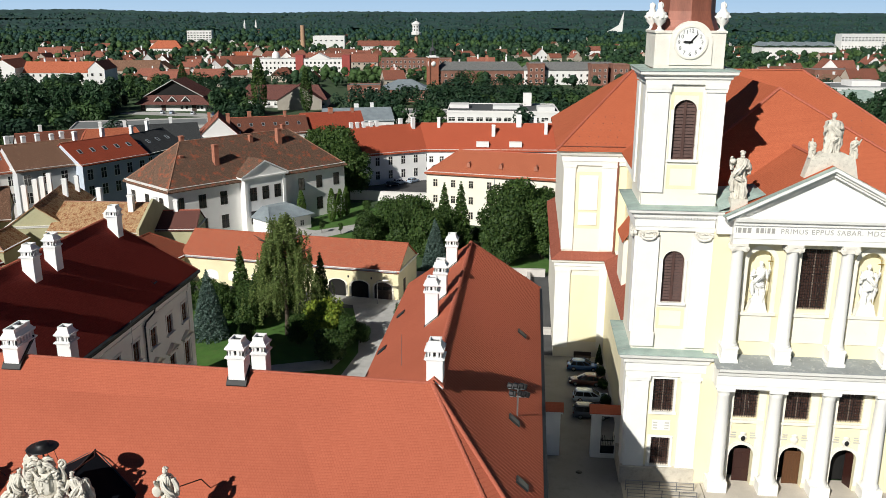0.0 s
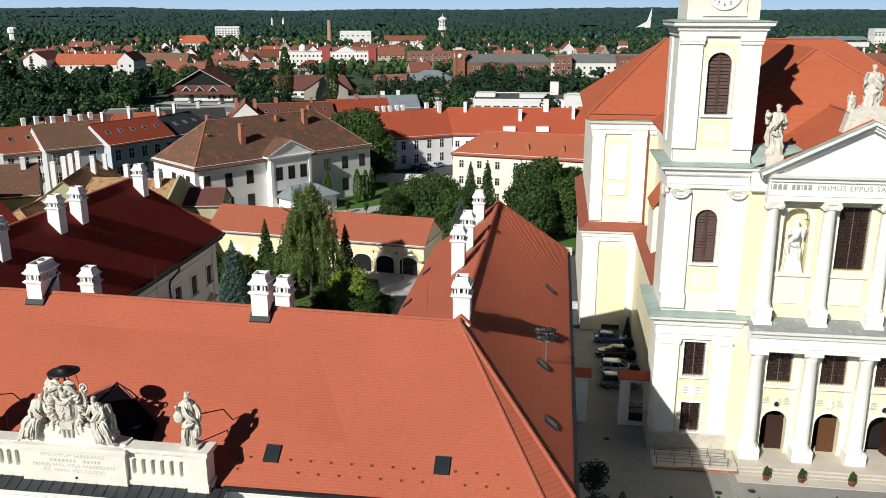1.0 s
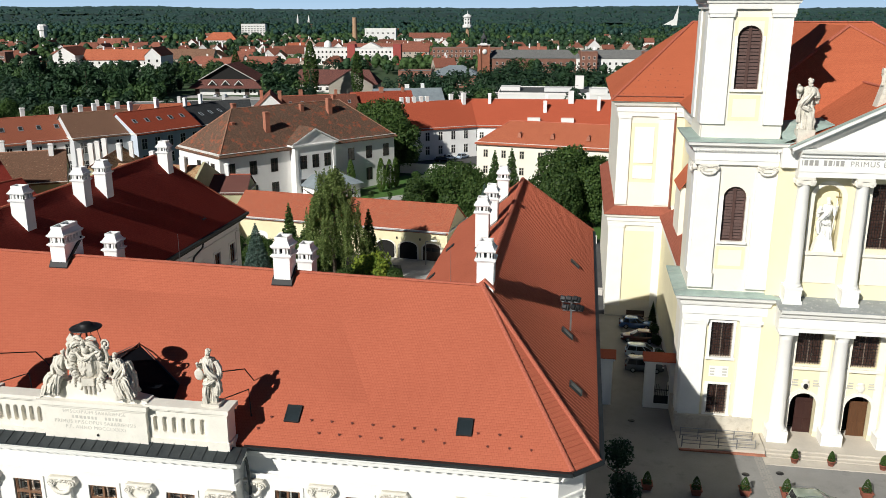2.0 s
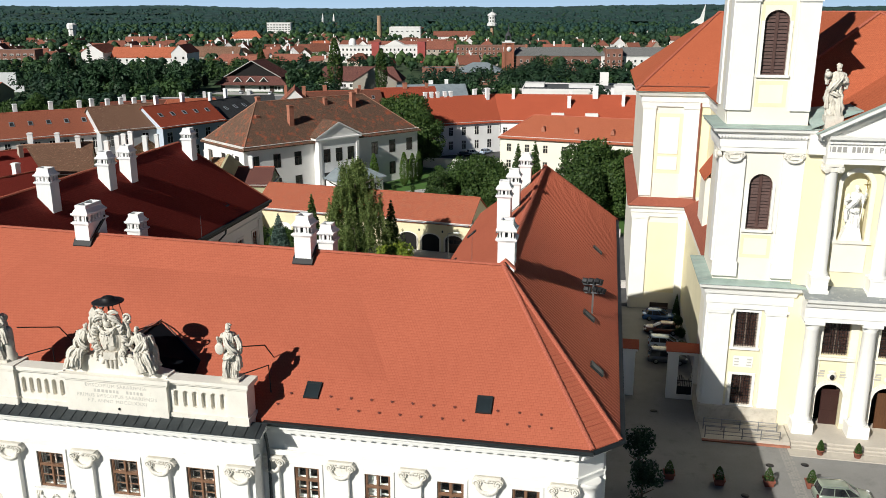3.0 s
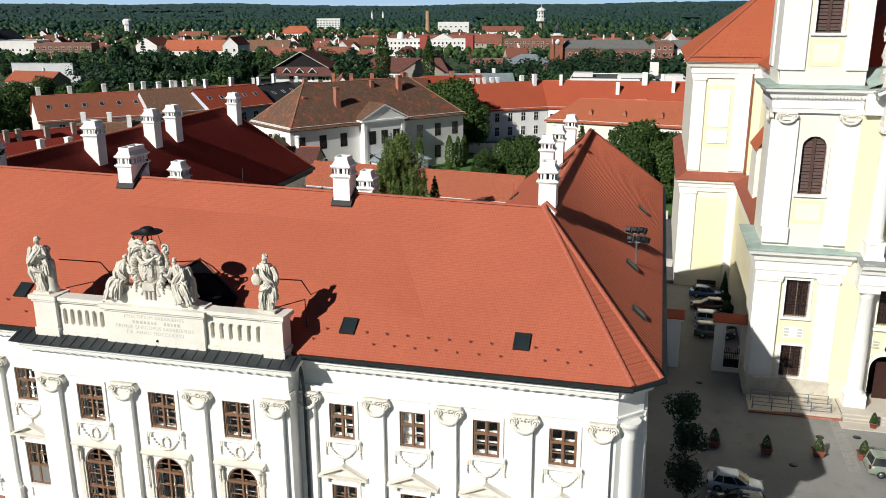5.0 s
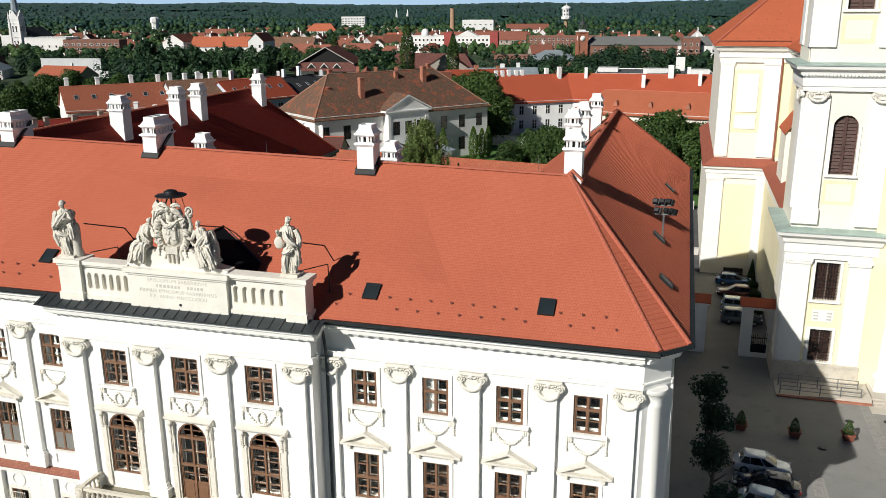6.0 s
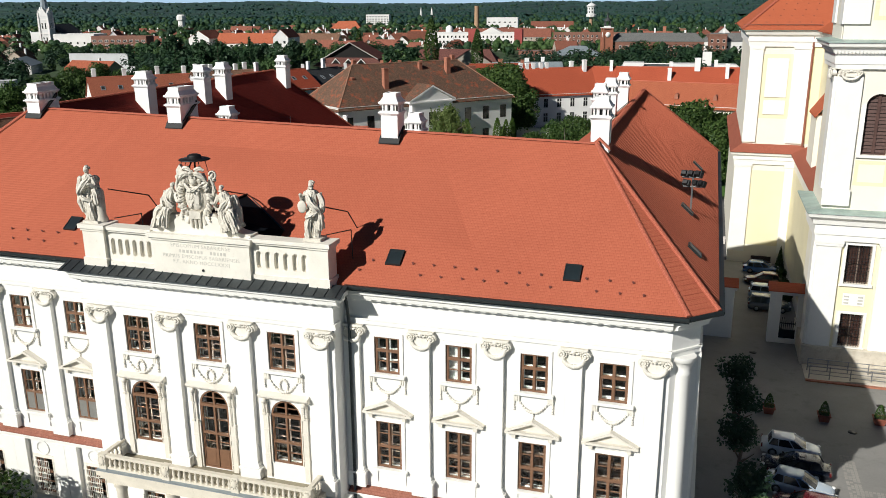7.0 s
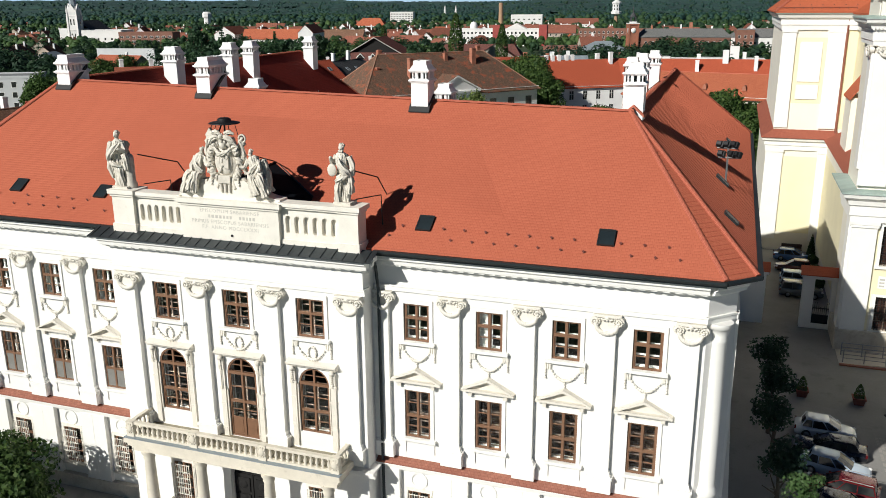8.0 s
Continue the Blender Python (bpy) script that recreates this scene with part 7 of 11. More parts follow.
for s in (-1, 1):
    a, b = (PC + s * 9.0, 28.75), (PC, PA)
    d = Vector((b[0] - a[0], b[1] - a[1])).normalized()
    nrm = Vector((-d.y, d.x)) if s > 0 else Vector((d.y, -d.x))
    nrm = nrm if nrm.y > 0 else -nrm
    for o, k0, k1 in ((0.45, -0.55, -0.25), (0.75, -0.3, 0.0), (1.05, -0.08, 0.2)):
        mb.prism([(a[0] + nrm.x * k0, a[1] + nrm.y * k0), (b[0], b[1] + k0 * 1.1), (b[0], b[1] + k1 * 1.1), (a[0] + nrm.x * k1, a[1] + nrm.y * k1)], "y", 77.9 - o, 78.9)
    n = 30
    for i in range(1, n):
        c = (a[0] + (b[0] - a[0]) * i / n, a[1] + (b[1] - a[1]) * i / n - 0.62)
        mb.box(c[0] - 0.12, c[0] + 0.12, 77.36, 77.6, c[1] + 0.06, c[1] + 0.26)
part("raking_cornice", mb, "trim_white", cath)
mb = Mb()
for s in (-1, 1):
    slope(mb, [(PC + s * 9.3, 76.8, 28.95), (PC, 76.8, PA + 0.28), (PC, 77.5, PA + 0.28), (PC + s * 9.3, 77.5, 28.95)], 0.05)
slope(mb, [(TX1, 78.0, 29.3), (PC - 5.5, 78.0, 30.9), (PC - 5.5, 82.5, 31.0), (TX1, 82.5, 30.6)], 0.05)
parts("copper_edge", mb, "verdigris", cath, "green copper edging behind the pediment")
lettering("PRIMUS EPPUS SABAR. MDC", 27.68, 77.50, 27.36, 0.66, cath, "letter_grey", "inscription")
mb = Mb()
x = 19.11
for w in (0.07, 0.3, 0.32, 0.32, -0.2, 0.26, 0.3, 0.08, 0.26, 0.3):
    if w > 0:
        mb.box(x, x + w, 77.50, 77.53, 27.36, 27.84)
    x += abs(w) + 0.12
parts("inscription_bar", mb, "letter_grey", cath)
# steps and base
mb = Mb()
for k in range(3):
    mb.box(18.4, 37.0, 74.9 + 0.45 * k, 80.9, 0.17 * k, 0.17 * (k + 1))
part("front_steps", mb, "pale_paving", cath)

# body: transept block, nave walls
mb = Mb()
mb.box(4.7, 49.5, 112.5, 147.0, 0, 29.0)
mb.box(4.1, 11.7, 111.9, 148.0, 0, 14.5)
mb.box(13.0, 41.2, 86.2, 112.6, 0, 29.0)
mb.box(11.0, 13.0, 86.3, 112.0, 0, 14.4)
mb.box(17.5, 36.6, 82.2, 86.3, 0.0, 28.5)
mb.box(17.5, 18.4, 79.9, 82.2, 0.0, 28.5)
mb.box(35.8, 36.6, 79.9, 82.2, 0.0, 28.5)
mb.box(18.4, 35.8, 79.9, 82.2, 27.9, 28.5)
parts("body_wall", mb, "cream_wall", cath)
mb = Mb()
for x0, x1, z0, z1, y in ((6.25, 9.75, 18.6, 26.4, 112.5), (6.15, 10.0, 2.4, 12.1, 111.9)):
    mb.box(x0, x1, y - 0.012, y + 0.01, z0, z1)
mb.box(11.75, 13.1, 112.47, 112.6, 15.6, 27.8)
mb.box(12.985, 13.1, 86.3, 112.5, 15.6, 27.8)
mb.box(10.985, 11.1, 86.5, 111.9, 1.5, 12.6)
mb.box(TX0 + 0.0, TX0 + 0.4, TY + 7.0, TY + 7.2, 1.5, 28)
parts("yellow_field", mb, "yellow_wall", cath, "pale yellow painted field")
mb = Mb()
for x0, x1, z0, z1, y in ((4.7, 6.2, 15.6, 27.0, 112.5), (9.8, 11.7, 15.6, 27.0, 112.5), (4.1, 6.05, 1.5, 12.6, 111.9), (10.1, 11.7, 1.5, 12.6, 111.9)):
    mb.box(x0 - 0.08, x1, y - 0.22, y + 0.01, z0, z1)
    mb.box(x0 - 0.16, x1 + 0.1, y - 0.3, y + 0.01, z1, z1 + 0.3)
mb.box(6.75, 9.25, 112.38, 112.5, 21.2, 25.9)
mb.box(6.75, 9.25, 112.38, 112.5, 19.1, 20.8)
parts("pilaster_strip", mb, "trim_white", cath)
mb = Mb()
ring_band(mb, [(0, 27.3), (0.25, 27.3), (0.3, 27.8), (0.4, 27.9), (0.4, 28.5), (0.7, 28.7), (0.9, 29.1), (0.95, 29.35), (0, 29.4)], 4.7, 49.5, 112.5, 147.0)
ring_band(mb, [(0, 12.9), (0.2, 12.9), (0.25, 13.4), (0.35, 13.5), (0.35, 13.9), (0.6, 14.1), (0.7, 14.5), (0, 14.55)], 4.1, 11.7, 111.9, 148.0)
ring_band(mb, [(0, 27.3), (0.25, 27.3), (0.3, 27.8), (0.4, 27.9), (0.4, 28.5), (0.7, 28.7), (0.9, 29.1), (0, 29.3)], 13.0, 41.2, 86.2, 112.4)
part("cornice", mb, "trim_white", cath)
mb = Mb()
ring_band(mb, [(0.75, 29.15), (1.05, 29.15), (1.08, 29.45), (0.75, 29.5)], 4.7, 49.5, 112.5, 147.0)
part("copper_gutter", mb, "verdigris", cath, "green copper gutter")
mb = Mb()
slope(mb, [(3.3, 111.1, 14.5), (12.0, 111.1, 14.5), (12.0, 112.55, 15.4), (4.75, 112.55, 15.4)], 0.08)
slope(mb, [(3.3, 111.1, 14.5), (4.75, 112.55, 15.4), (4.75, 148, 15.4), (3.3, 148, 14.5)], 0.08)
slope(mb, [(10.5, 87.0, 14.4), (10.5, 111.2, 14.4), (13.05, 111.2, 15.9), (13.05, 87.0, 15.9)], 0.08)
parts("tiled_ledge", mb, "cornice_tile", cath, "red tiled ledge")
mb = Mb()
slope(mb, [(11.3, 98.5, 20.6), (11.3, 104.5, 20.6), (13.1, 104.5, 23.2), (13.1, 98.5, 23.2)], 0.15)
part("pent_roof", mb, "dome_tile", cath, "small red tiled pent roof")
mb = Mb()
mb.box(11.5, 13.05, 98.8, 104.2, 15.0, 20.7)
part("pent_wall", mb, "cream_wall", cath)
mb = Mb()
e = [(3.55, 111.35, 29.45), (50.65, 111.35, 29.45), (50.65, 148.15, 29.45), (3.55, 148.15, 29.45)]
r0, r1 = (15.0, 129.7, 38.9), (39.2, 129.7, 38.9)
slope(mb, [e[0], e[1], r1, r0])
slope(mb, [e[1], e[2], r1])
slope(mb, [e[2], e[3], r0, r1])
slope(mb, [e[3], e[0], r0])
ap = (PC, 97.0, 38.95)
slope(mb, [(12.0, 84.0, 29.3), (42.2, 84.0, 29.3), ap])
slope(mb, [(12.0, 84.0, 29.3), ap, (PC, 129.5, 38.95), (12.0, 112.0, 29.3)])
slope(mb, [(42.2, 84.0, 29.3), ap, (PC, 129.5, 38.95), (42.2, 112.0, 29.3)])
for s in (-1, 1):
    slope(mb, [(PC + s * 9.0, 77.5, 28.98), (PC, 77.5, PA + 0.30), (PC, 92.0, PA + 0.25), (PC + s * 9.0, 86.0, 28.9)])
croof = parts("roof", mb, "dome_tile", cath, "orange-red plain-tile roof slope")[0]
cap_tiles(croof, r0, r1, r=0.22, step=0.6)
cap_tiles(croof, e[0], r0, r=0.22, step=0.6)
cap_tiles(croof, e[1], r1, r=0.22, step=0.6)
cap_tiles(croof, (42.2, 84.0, 29.4), ap, r=0.22, step=0.6)
cap_tiles(croof, (12.0, 84.0, 29.4), ap, r=0.22, step=0.6)
cap_tiles(croof, (PC, 78.7, PA + 0.27), (PC, 90.0, PA + 0.27), r=0.2, step=0.6)
sgr = sg.copy()
sgr.materials.clear()
sgr.materials.append(MATS["copper_red"])
ks = (38.9 - 29.45) / (129.7 - 111.35)
for row in range(5):
    x = 5.0 + row * 1.0 + (row % 2) * 0.6
    while x < 49.0 - row:
        yy = 112.6 + row * 1.4
        if x < 12.6 or x > 26:
            piece("snow_guard", sgr, croof, pose(x, yy, 29.45 + (yy - 111.35) * ks) @ Matrix.Diagonal((1.2, 1.2, 1.0, 1)))
        x += 1.25
mb = Mb()
mb.tube((3.7, 111.9, 29.9), (12.5, 111.9, 29.9), 0.05, seg=5)
for i in range(10):
    mb.tube((3.7 + i * 0.97, 111.9, 29.5), (3.7 + i * 0.97, 111.9, 29.95), 0.05, seg=4)
part("snow_rail", mb, "copper_red", cath)
mb = Mb()
mb.tube((11.75, 112.2, 28.8), (11.75, 112.3, 27.2), 0.14, seg=8)
mb.tube((11.75, 112.3, 27.2), (11.75, 112.3, 0.2), 0.14, seg=8)
mb.tube((11.45, 111.6, 14.2), (11.45, 111.7, 0.2), 0.12, seg=8)
parts("downpipe", mb, "copper_red", cath, "dark brown downpipe")

# statues of the front
mb = Mb()
mb.box(18.55, 20.0, 77.9, 79.2, 28.9, 30.4)
robed(mb, 19.2, 78.5, 30.4, 4.4, 31, arm=(0.9, 0.0), girth=1.05)
mb.ball((18.4, 78.1, 33.9), 0.28, 8, 6, 0, 0.2)
solid("statue", mb, "statue_stone", "stone statue raising one hand beside the pediment", "statue", "cathedral statues")
mb = Mb()
mb.prism([(PC - 2.4, 32.2), (PC + 2.4, 32.2), (PC + 1.9, 34.3), (PC + 0.9, 34.8), (PC - 0.9, 34.8), (PC - 1.9, 34.3)], "y", 78.0, 79.2)
robed(mb, PC - 0.1, 78.6, 34.3, 4.0, 44, arm=(0.7, 0.1), girth=1.35)
robed(mb, PC - 1.8, 78.5, 34.3, 1.7, 45, arm=(0.8, 0.2), girth=1.2)
robed(mb, PC + 1.85, 78.5, 34.3, 1.9, 46, arm=(0.2, 1.0), girth=1.2)
solid("statue", mb, "statue_stone", "stone statue group on top of the pediment", "statue", "cathedral statues")
for i, x in enumerate((DO[0], DO[2])):
    mb = Mb()
    mb.prism([(x - 0.95, 19.2), (x + 0.95, 19.2), (x + 0.6, 20.4), (x - 0.6, 20.4)], "y", PY - 0.3, PY + 0.6)
    robed(mb, x, PY + 0.15, 20.3, 3.9, 51 + i, arm=(0.2, 0.7), girth=0.9)
    mb.tube((x + 0.5, PY - 0.2, 20.6), (x + 0.8, PY - 0.15, 24.6), 0.05, seg=6)
    solid("statue", mb, "trim_white", "white statue standing in a yellow niche", "statue", "cathedral statues")
    mb = Mb()
    mb.box(x + 0.55, x + 1.05, PY - 0.21, PY - 0.13, 24.3, 24.4)
    mb.box(x + 0.76, x + 0.84, PY - 0.21, PY - 0.13, 24.0, 24.8)
    solid("gilded_cross", mb, "gold", "gilded cross staff held by a niche statue", "cross")

# ---- buildings of the town ----
FOOT = []


def lattice(xs, zs, full, y0, y1):
    """One connected slab between y0 and y1: the cells (i, j) of the grid xs, zs for which full(i, j) holds."""
    mb = Mb()
    nx, nz = len(xs), len(zs)
    pts = [(x, y, z) for y in (y0, y1) for z in zs for x in xs]
    at = lambda i, j, k: k * nx * nz + j * nx + i
    ok = lambda i, j: 0 <= i < nx - 1 and 0 <= j < nz - 1 and full(i, j)
    fs = []
    for j in range(nz - 1):
        for i in range(nx - 1):
            if not ok(i, j):
                continue
            p, q, r, t = (i, j), (i + 1, j), (i + 1, j + 1), (i, j + 1)
            fs += [tuple(at(*v, 0) for v in (p, q, r, t)), tuple(at(*v, 1) for v in (p, t, r, q))]
            for di, dj, u, v in ((0, -1, p, q), (1, 0, q, r), (0, 1, r, t), (-1, 0, t, p)):
                if not ok(i + di, j + dj):
                    fs.append((at(*u, 1), at(*v, 1), at(*v, 0), at(*u, 0)))
    used = sorted({i for f in fs for i in f})
    new_at = {o: n for n, o in enumerate(used)}
    mb.faces([pts[i] for i in used], [tuple(new_at[i] for i in f) for f in fs])
    return mb


def win_mesh(w, h, bars=True, frame="trim_white", pane="pane_dark", out=0.05):
    t = 0.1
    xs = [-w / 2 - t, -w / 2, -0.045, 0.045, w / 2, w / 2 + t]
    zs = [-0.14, 0, h * 0.62, h * 0.62 + 0.08, h, h + t]
    fr = lattice(xs, zs, lambda i, j: i in (0, 4) or j in (0, 4) or (bars and (i == 2 or j == 2)), -out, 0.04)
    pn = Mb()
    pn.box(-w / 2, w / 2, -0.015, 0.02, 0, h)
    both = Mb()
    both.faces(fr.v, fr.f, 0)
    both.faces(pn.v, pn.f, 1)
    return fr.mesh("window", [frame]), pn.mesh("pane", [pane]), both.mesh("window", [frame, pane])


WM = {"manor": win_mesh(1.55, 2.7, True, "dark_wood", out=0.03), "big": win_mesh(1.5, 2.5), "std": win_mesh(1.1, 1.7), "tall": win_mesh(1.2, 2.3), "small": win_mesh(0.9, 1.2), "far": win_mesh(1.3, 1.6, False), "strip": win_mesh(2.6, 1.5), "brown": win_mesh(0.95, 1.6, True, "balcony_stone"),
      "velux": win_mesh(0.8, 1.2, False, "zinc", out=0.08)}


def local(name, me, parent, m):
    ob = new(name, me)
    ob.parent = parent
    ob.matrix_basis = m
    return ob


def put_window(parent, kind, m, split=True):
    fr, pn, both = WM[kind]
    w = local("window", fr if split else both, parent, m)
    if split:
        local("pane", pn, w, Matrix.Identity(4))
    return w


def stack(parent, x, y, z0, z1, w=0.7, d=0.7, mat="chimney_white"):
    mb = Mb()
    mb.box(x - w / 2, x + w / 2, y - d / 2, y + d / 2, z0, z1 - 0.25)
    mb.box(x - w / 2 - 0.09, x + w / 2 + 0.09, y - d / 2 - 0.09, y + d / 2 + 0.09, z1 - 0.25, z1 - 0.1)
    mb.box(x - w / 2 + 0.08, x + w / 2 - 0.08, y - d / 2 + 0.08, y + d / 2 - 0.08, z1 - 0.1, z1)
    return part("chimney", mb, mat, parent, keep=False)


def house(name, x, y, w, d, rot, eave, ridge, roof_mat, wall_mat, label, category="house", hip=(0.0, 0.0), over=0.4, along="x", rows=(), cols=0, side_cols=0, kind="std", stacks=(), skylights=0,
          group="", base=True, split=True, sides=(1, 1), stack_mat="chimney_white", front_skip=()):
    """A house: front to local -y; ridge along local x or y; hip: length of the hipped ends."""
    h = thing(name, x, y, 0, label, category, group, rz=rot)
    FOOT.append((x, y, w, d, rot))
    mb = Mb()
    mb.box(-w / 2, w / 2, -d / 2, d / 2, 0, eave)
    if along == "x":
        for s, hp in zip((-1, 1), hip):
            if hp <= 0:
                mb.prism([(-d / 2, eave - 0.01), (d / 2, eave - 0.01), (0, ridge - 0.2)], "x", *sorted((s * w / 2, s * (w / 2 - 0.3))))
    else:
        for s, hp in zip((-1, 1), hip):
            if hp <= 0:
                mb.prism([(-w / 2, eave - 0.01), (w / 2, eave - 0.01), (0, ridge - 0.2)], "y", *sorted((s * d / 2, s * (d / 2 - 0.3))))
    part("wall", mb, wall_mat, h, keep=False)
    if base:
        mb = Mb()
        ring_band(mb, [(0, eave - 0.45), (0.12, eave - 0.45), (0.18, eave - 0.2), (0.32, eave - 0.08), (0.32, eave - 0.02), (0, eave - 0.02)], -w / 2, w / 2, -d / 2, d / 2)
        part("eaves_moulding", mb, "trim_white", h, keep=False)
    mb = Mb()
    a, b = (w, d) if along == "x" else (d, w)
    k = (ridge - eave) / (b / 2)
    ze = eave - over * k
    A, B = a / 2 + over * 0.6, b / 2 + over
    r0, r1 = -a / 2 + hip[0] if hip[0] > 0 else -A, a / 2 - hip[1] if hip[1] > 0 else A
    P = [(-A, -B, ze), (A, -B, ze), (A, B, ze), (-A, B, ze)]
    R = [(r0, 0, ridge), (r1, 0, ridge)]
    if along == "y":
        sw = lambda p: (-p[1], p[0], p[2])
        P, R = [sw(p) for p in P], [sw(p) for p in R]
    slope(mb, [P[0], P[1], R[1], R[0]], 0.2)
    slope(mb, [P[2], P[3], R[0], R[1]], 0.2)
    if hip[0] > 0:
        slope(mb, [P[3], P[0], R[0]], 0.2)
    if hip[1] > 0:
        slope(mb, [P[1], P[2], R[1]], 0.2)
    rf = part("roof", mb, roof_mat, h, keep=False)
    if base:
        mb = Mb()
        mb.tube(R[0], R[1], 0.14, seg=6)
        for i, q in ((0, R[0]), (1, R[1]), (2, R[1]), (3, R[0])):
            if (hip[0] > 0 and i in (0, 3)) or (hip[1] > 0 and i in (1, 2)):
                mb.tube(P[i], q, 0.13, seg=6)
        part("ridge_cap", mb, {"slate_tile": "slate_tile", "old_tile": "old_ridge", "brown_tile": "old_ridge", "mossy_tile": "old_ridge", "barn_tile": "barn_tile", "zinc": "zinc"}.get(roof_mat, "ridge_tile"), h, keep=False)
    for z in rows:
        for c in range(cols):
            if c in front_skip:
                continue
            put_window(h, kind, pose(-w / 2 + w * (c + 0.5) / cols, -d / 2, z), split)
        for s, q in zip((-1, 1), sides):
            if q:
                for c in range(side_cols):
                    put_window(h, kind, pose(s * w / 2, s * (-d / 2 + d * (c + 0.5) / side_cols), z, 0, 0, 90 * s), split)
    for st in stacks:
        px, py, top = st[:3]
        sz = st[3] if len(st) > 3 else 0.7
        zz = ridge - abs(py if along == "x" else px) * k - 0.5
        stack(h, px, py, zz, top, sz, sz, stack_mat)
    for i in range(skylights):
        px = -w / 2 + w * (i + 0.7) / (skylights + 0.4)
        yy = -b * 0.27
        put_window(h, "velux", pose(px, yy, ridge + yy * k + 0.04, math.degrees(math.atan(k)) - 90, 0, 0) @ pose(0, 0, 0), split)
    return h


# garage range across the court
gar = house("garage", -40.5, 141.5, 40.5, 11.0, -8.4, 5.2, 8.6, "barn_tile", "barn_wall", "long low garage building with red tiles and arched doors", "garage", hip=(0, 0), over=0.35)
for i, x in enumerate((9.3, 13.4, 17.55)):
    mb = Mb()
    mb.prism(arch_poly(x - 1.55, x + 1.55, 0.02, 2.1, 3.0), "y", -5.53, -5.49)
    p = part("door", mb, "door_black" if i < 2 else "dark_wood", gar, "dark arched garage door" if i < 2 else "dark brown arched garage door", keep=False)
    mb = Mb()
    for k in range(10):
        a, b = math.pi * k / 10, math.pi * (k + 1) / 10
        e = lambda q, r: (x + r * math.cos(q), 2.1 + r * 0.58 * math.sin(q))
        mb.prism([e(a, 1.55), e(b, 1.55), e(b, 1.85), e(a, 1.85)], "y", -5.56, -5.48)
    mb.box(x - 1.85, x - 1.55, -5.56, -5.48, 0, 2.1)
    mb.box(x + 1.55, x + 1.85, -5.56, -5.48, 0, 2.1)
    part("door_arch", mb, "cream_wall", p, keep=False)
for q in (0, 1):
    for k in range(3):
        mb = Mb()
        mb.box(16.15 + 1.42 * q, 17.4 + 1.42 * q, -5.55, -5.525, 0.15 + 0.75 * k, 0.75 + 0.75 * k)
        part("door_panel", mb, "dark_wood" if k < 2 else "pane_dark", gar, keep=False)
for x in (11.35, 15.5):
    mb = Mb()
    mb.box(x - 0.12, x + 0.12, -5.62, -5.49, 3.4, 3.75)
    part("wall_lamp", mb, "iron", gar, keep=False)
for x in (-14.5, -10.0, -5.5, -1.0):
    mb = Mb()
    mb.prism(arch_poly(x - 1.3, x + 1.3, 1.0, 2.1, 2.8), "y", -5.52, -5.49)
    part("blind_arch", mb, "trim_white", gar, keep=False)
mb = Mb()
mb.tube((-9.5, -5.6, 5.0), (-9.5, -5.6, 0.1), 0.07, seg=6)
mb.tube((-20.0, -5.95, 5.0), (20.2, -5.95, 5.0), 0.09, seg=6)
part("gutter", mb, "zinc", gar, keep=False)
mb = Mb()
mb.box(20.2, 20.28, -2.6, -1.4, 0.1, 2.9)
part("side_door", mb, "dark_wood", gar, keep=False)
house("garage_wing", -68.0, 131.0, 12, 26, -8.4, 5.2, 9.0, "barn_tile", "barn_wall", "low wing of the garage range with red tiles", "garage", along="y", hip=(0, 5), over=0.35)

# manor with the pedimented middle
man = house("manor", -66.0, 185.6, 46.7, 17.8, 52.5, 12.0, 20.0, "old_tile", "manor_wall", "large white manor house with weathered brown hipped roof", "manor", hip=(8.5, 9.5), over=0.7,
            rows=(7.0,), cols=9, side_cols=3, kind="manor", sides=(1, 0), stacks=((-9.5, -5.2, 19.4, 1.1), (9.0, -2.6, 20.9, 1.1), (2.0, -1.6, 20.0, 0.8), (-16.5, -3.0, 17.6, 0.8), (-13.5, 1.5, 21.0, 0.9), (13.0, 1.0, 21.2, 0.9)),
            stack_mat="brick_red", front_skip=(3, 4, 5))
for c in (0, 1, 2, 6, 7, 8):
    put_window(man, "manor", pose(-23.35 + 46.7 * (c + 0.5) / 9, -8.9, 1.8))
for c in range(3):
    put_window(man, "small", pose(-23.35, -8.9 + 17.8 * (c + 0.5) / 3, 2.2, 0, 0, -90))
mb = Mb()
mb.box(-6.2, 4.6, -10.6, -8.85, 0, 12.2)
mb.prism([(-6.6, 12.2), (5.0, 12.2), (-0.8, 15.2)], "y", -10.7, -8.85)
mb.box(-6.9, 5.3, -11.0, -8.9, 11.9, 12.25)
for s in (-1, 1):
    mb.prism([(-0.8 + s * 6.2, 12.2), (-0.8 + s * 6.2, 12.5), (-0.8, 15.6), (-0.8, 15.25)], "y", -11.0, -8.9)
for s in (-6.2, 3.9):
    mb.box(s, s + 0.7, -10.75, -10.6, 0, 12)
parts("pediment_bay", mb, "manor_wall", man, "white pedimented middle bay", keep=False)
mb = Mb()
for s in (-1, 1):
    slope(mb, [(-0.8 + s * 6.3, -10.95, 12.5), (-0.8, -10.95, 15.7), (-0.8, -3.5, 15.7), (-0.8 + s * 6.3, -8.8, 12.5)], 0.12)
part("pediment_roof", mb, "old_tile", man, keep=False)
for x in (-4.0, -0.8, 2.4):
    put_window(man, "manor", pose(x, -10.6, 7.0))
    put_window(man, "manor", pose(x, -10.6, 1.8))
annex = Mb()
annex.box(-4.5, 6.5, -17.0, -10.6, 0, 3.4)
part("annex_wall", annex, "manor_wall", man, keep=False)
mb = Mb()
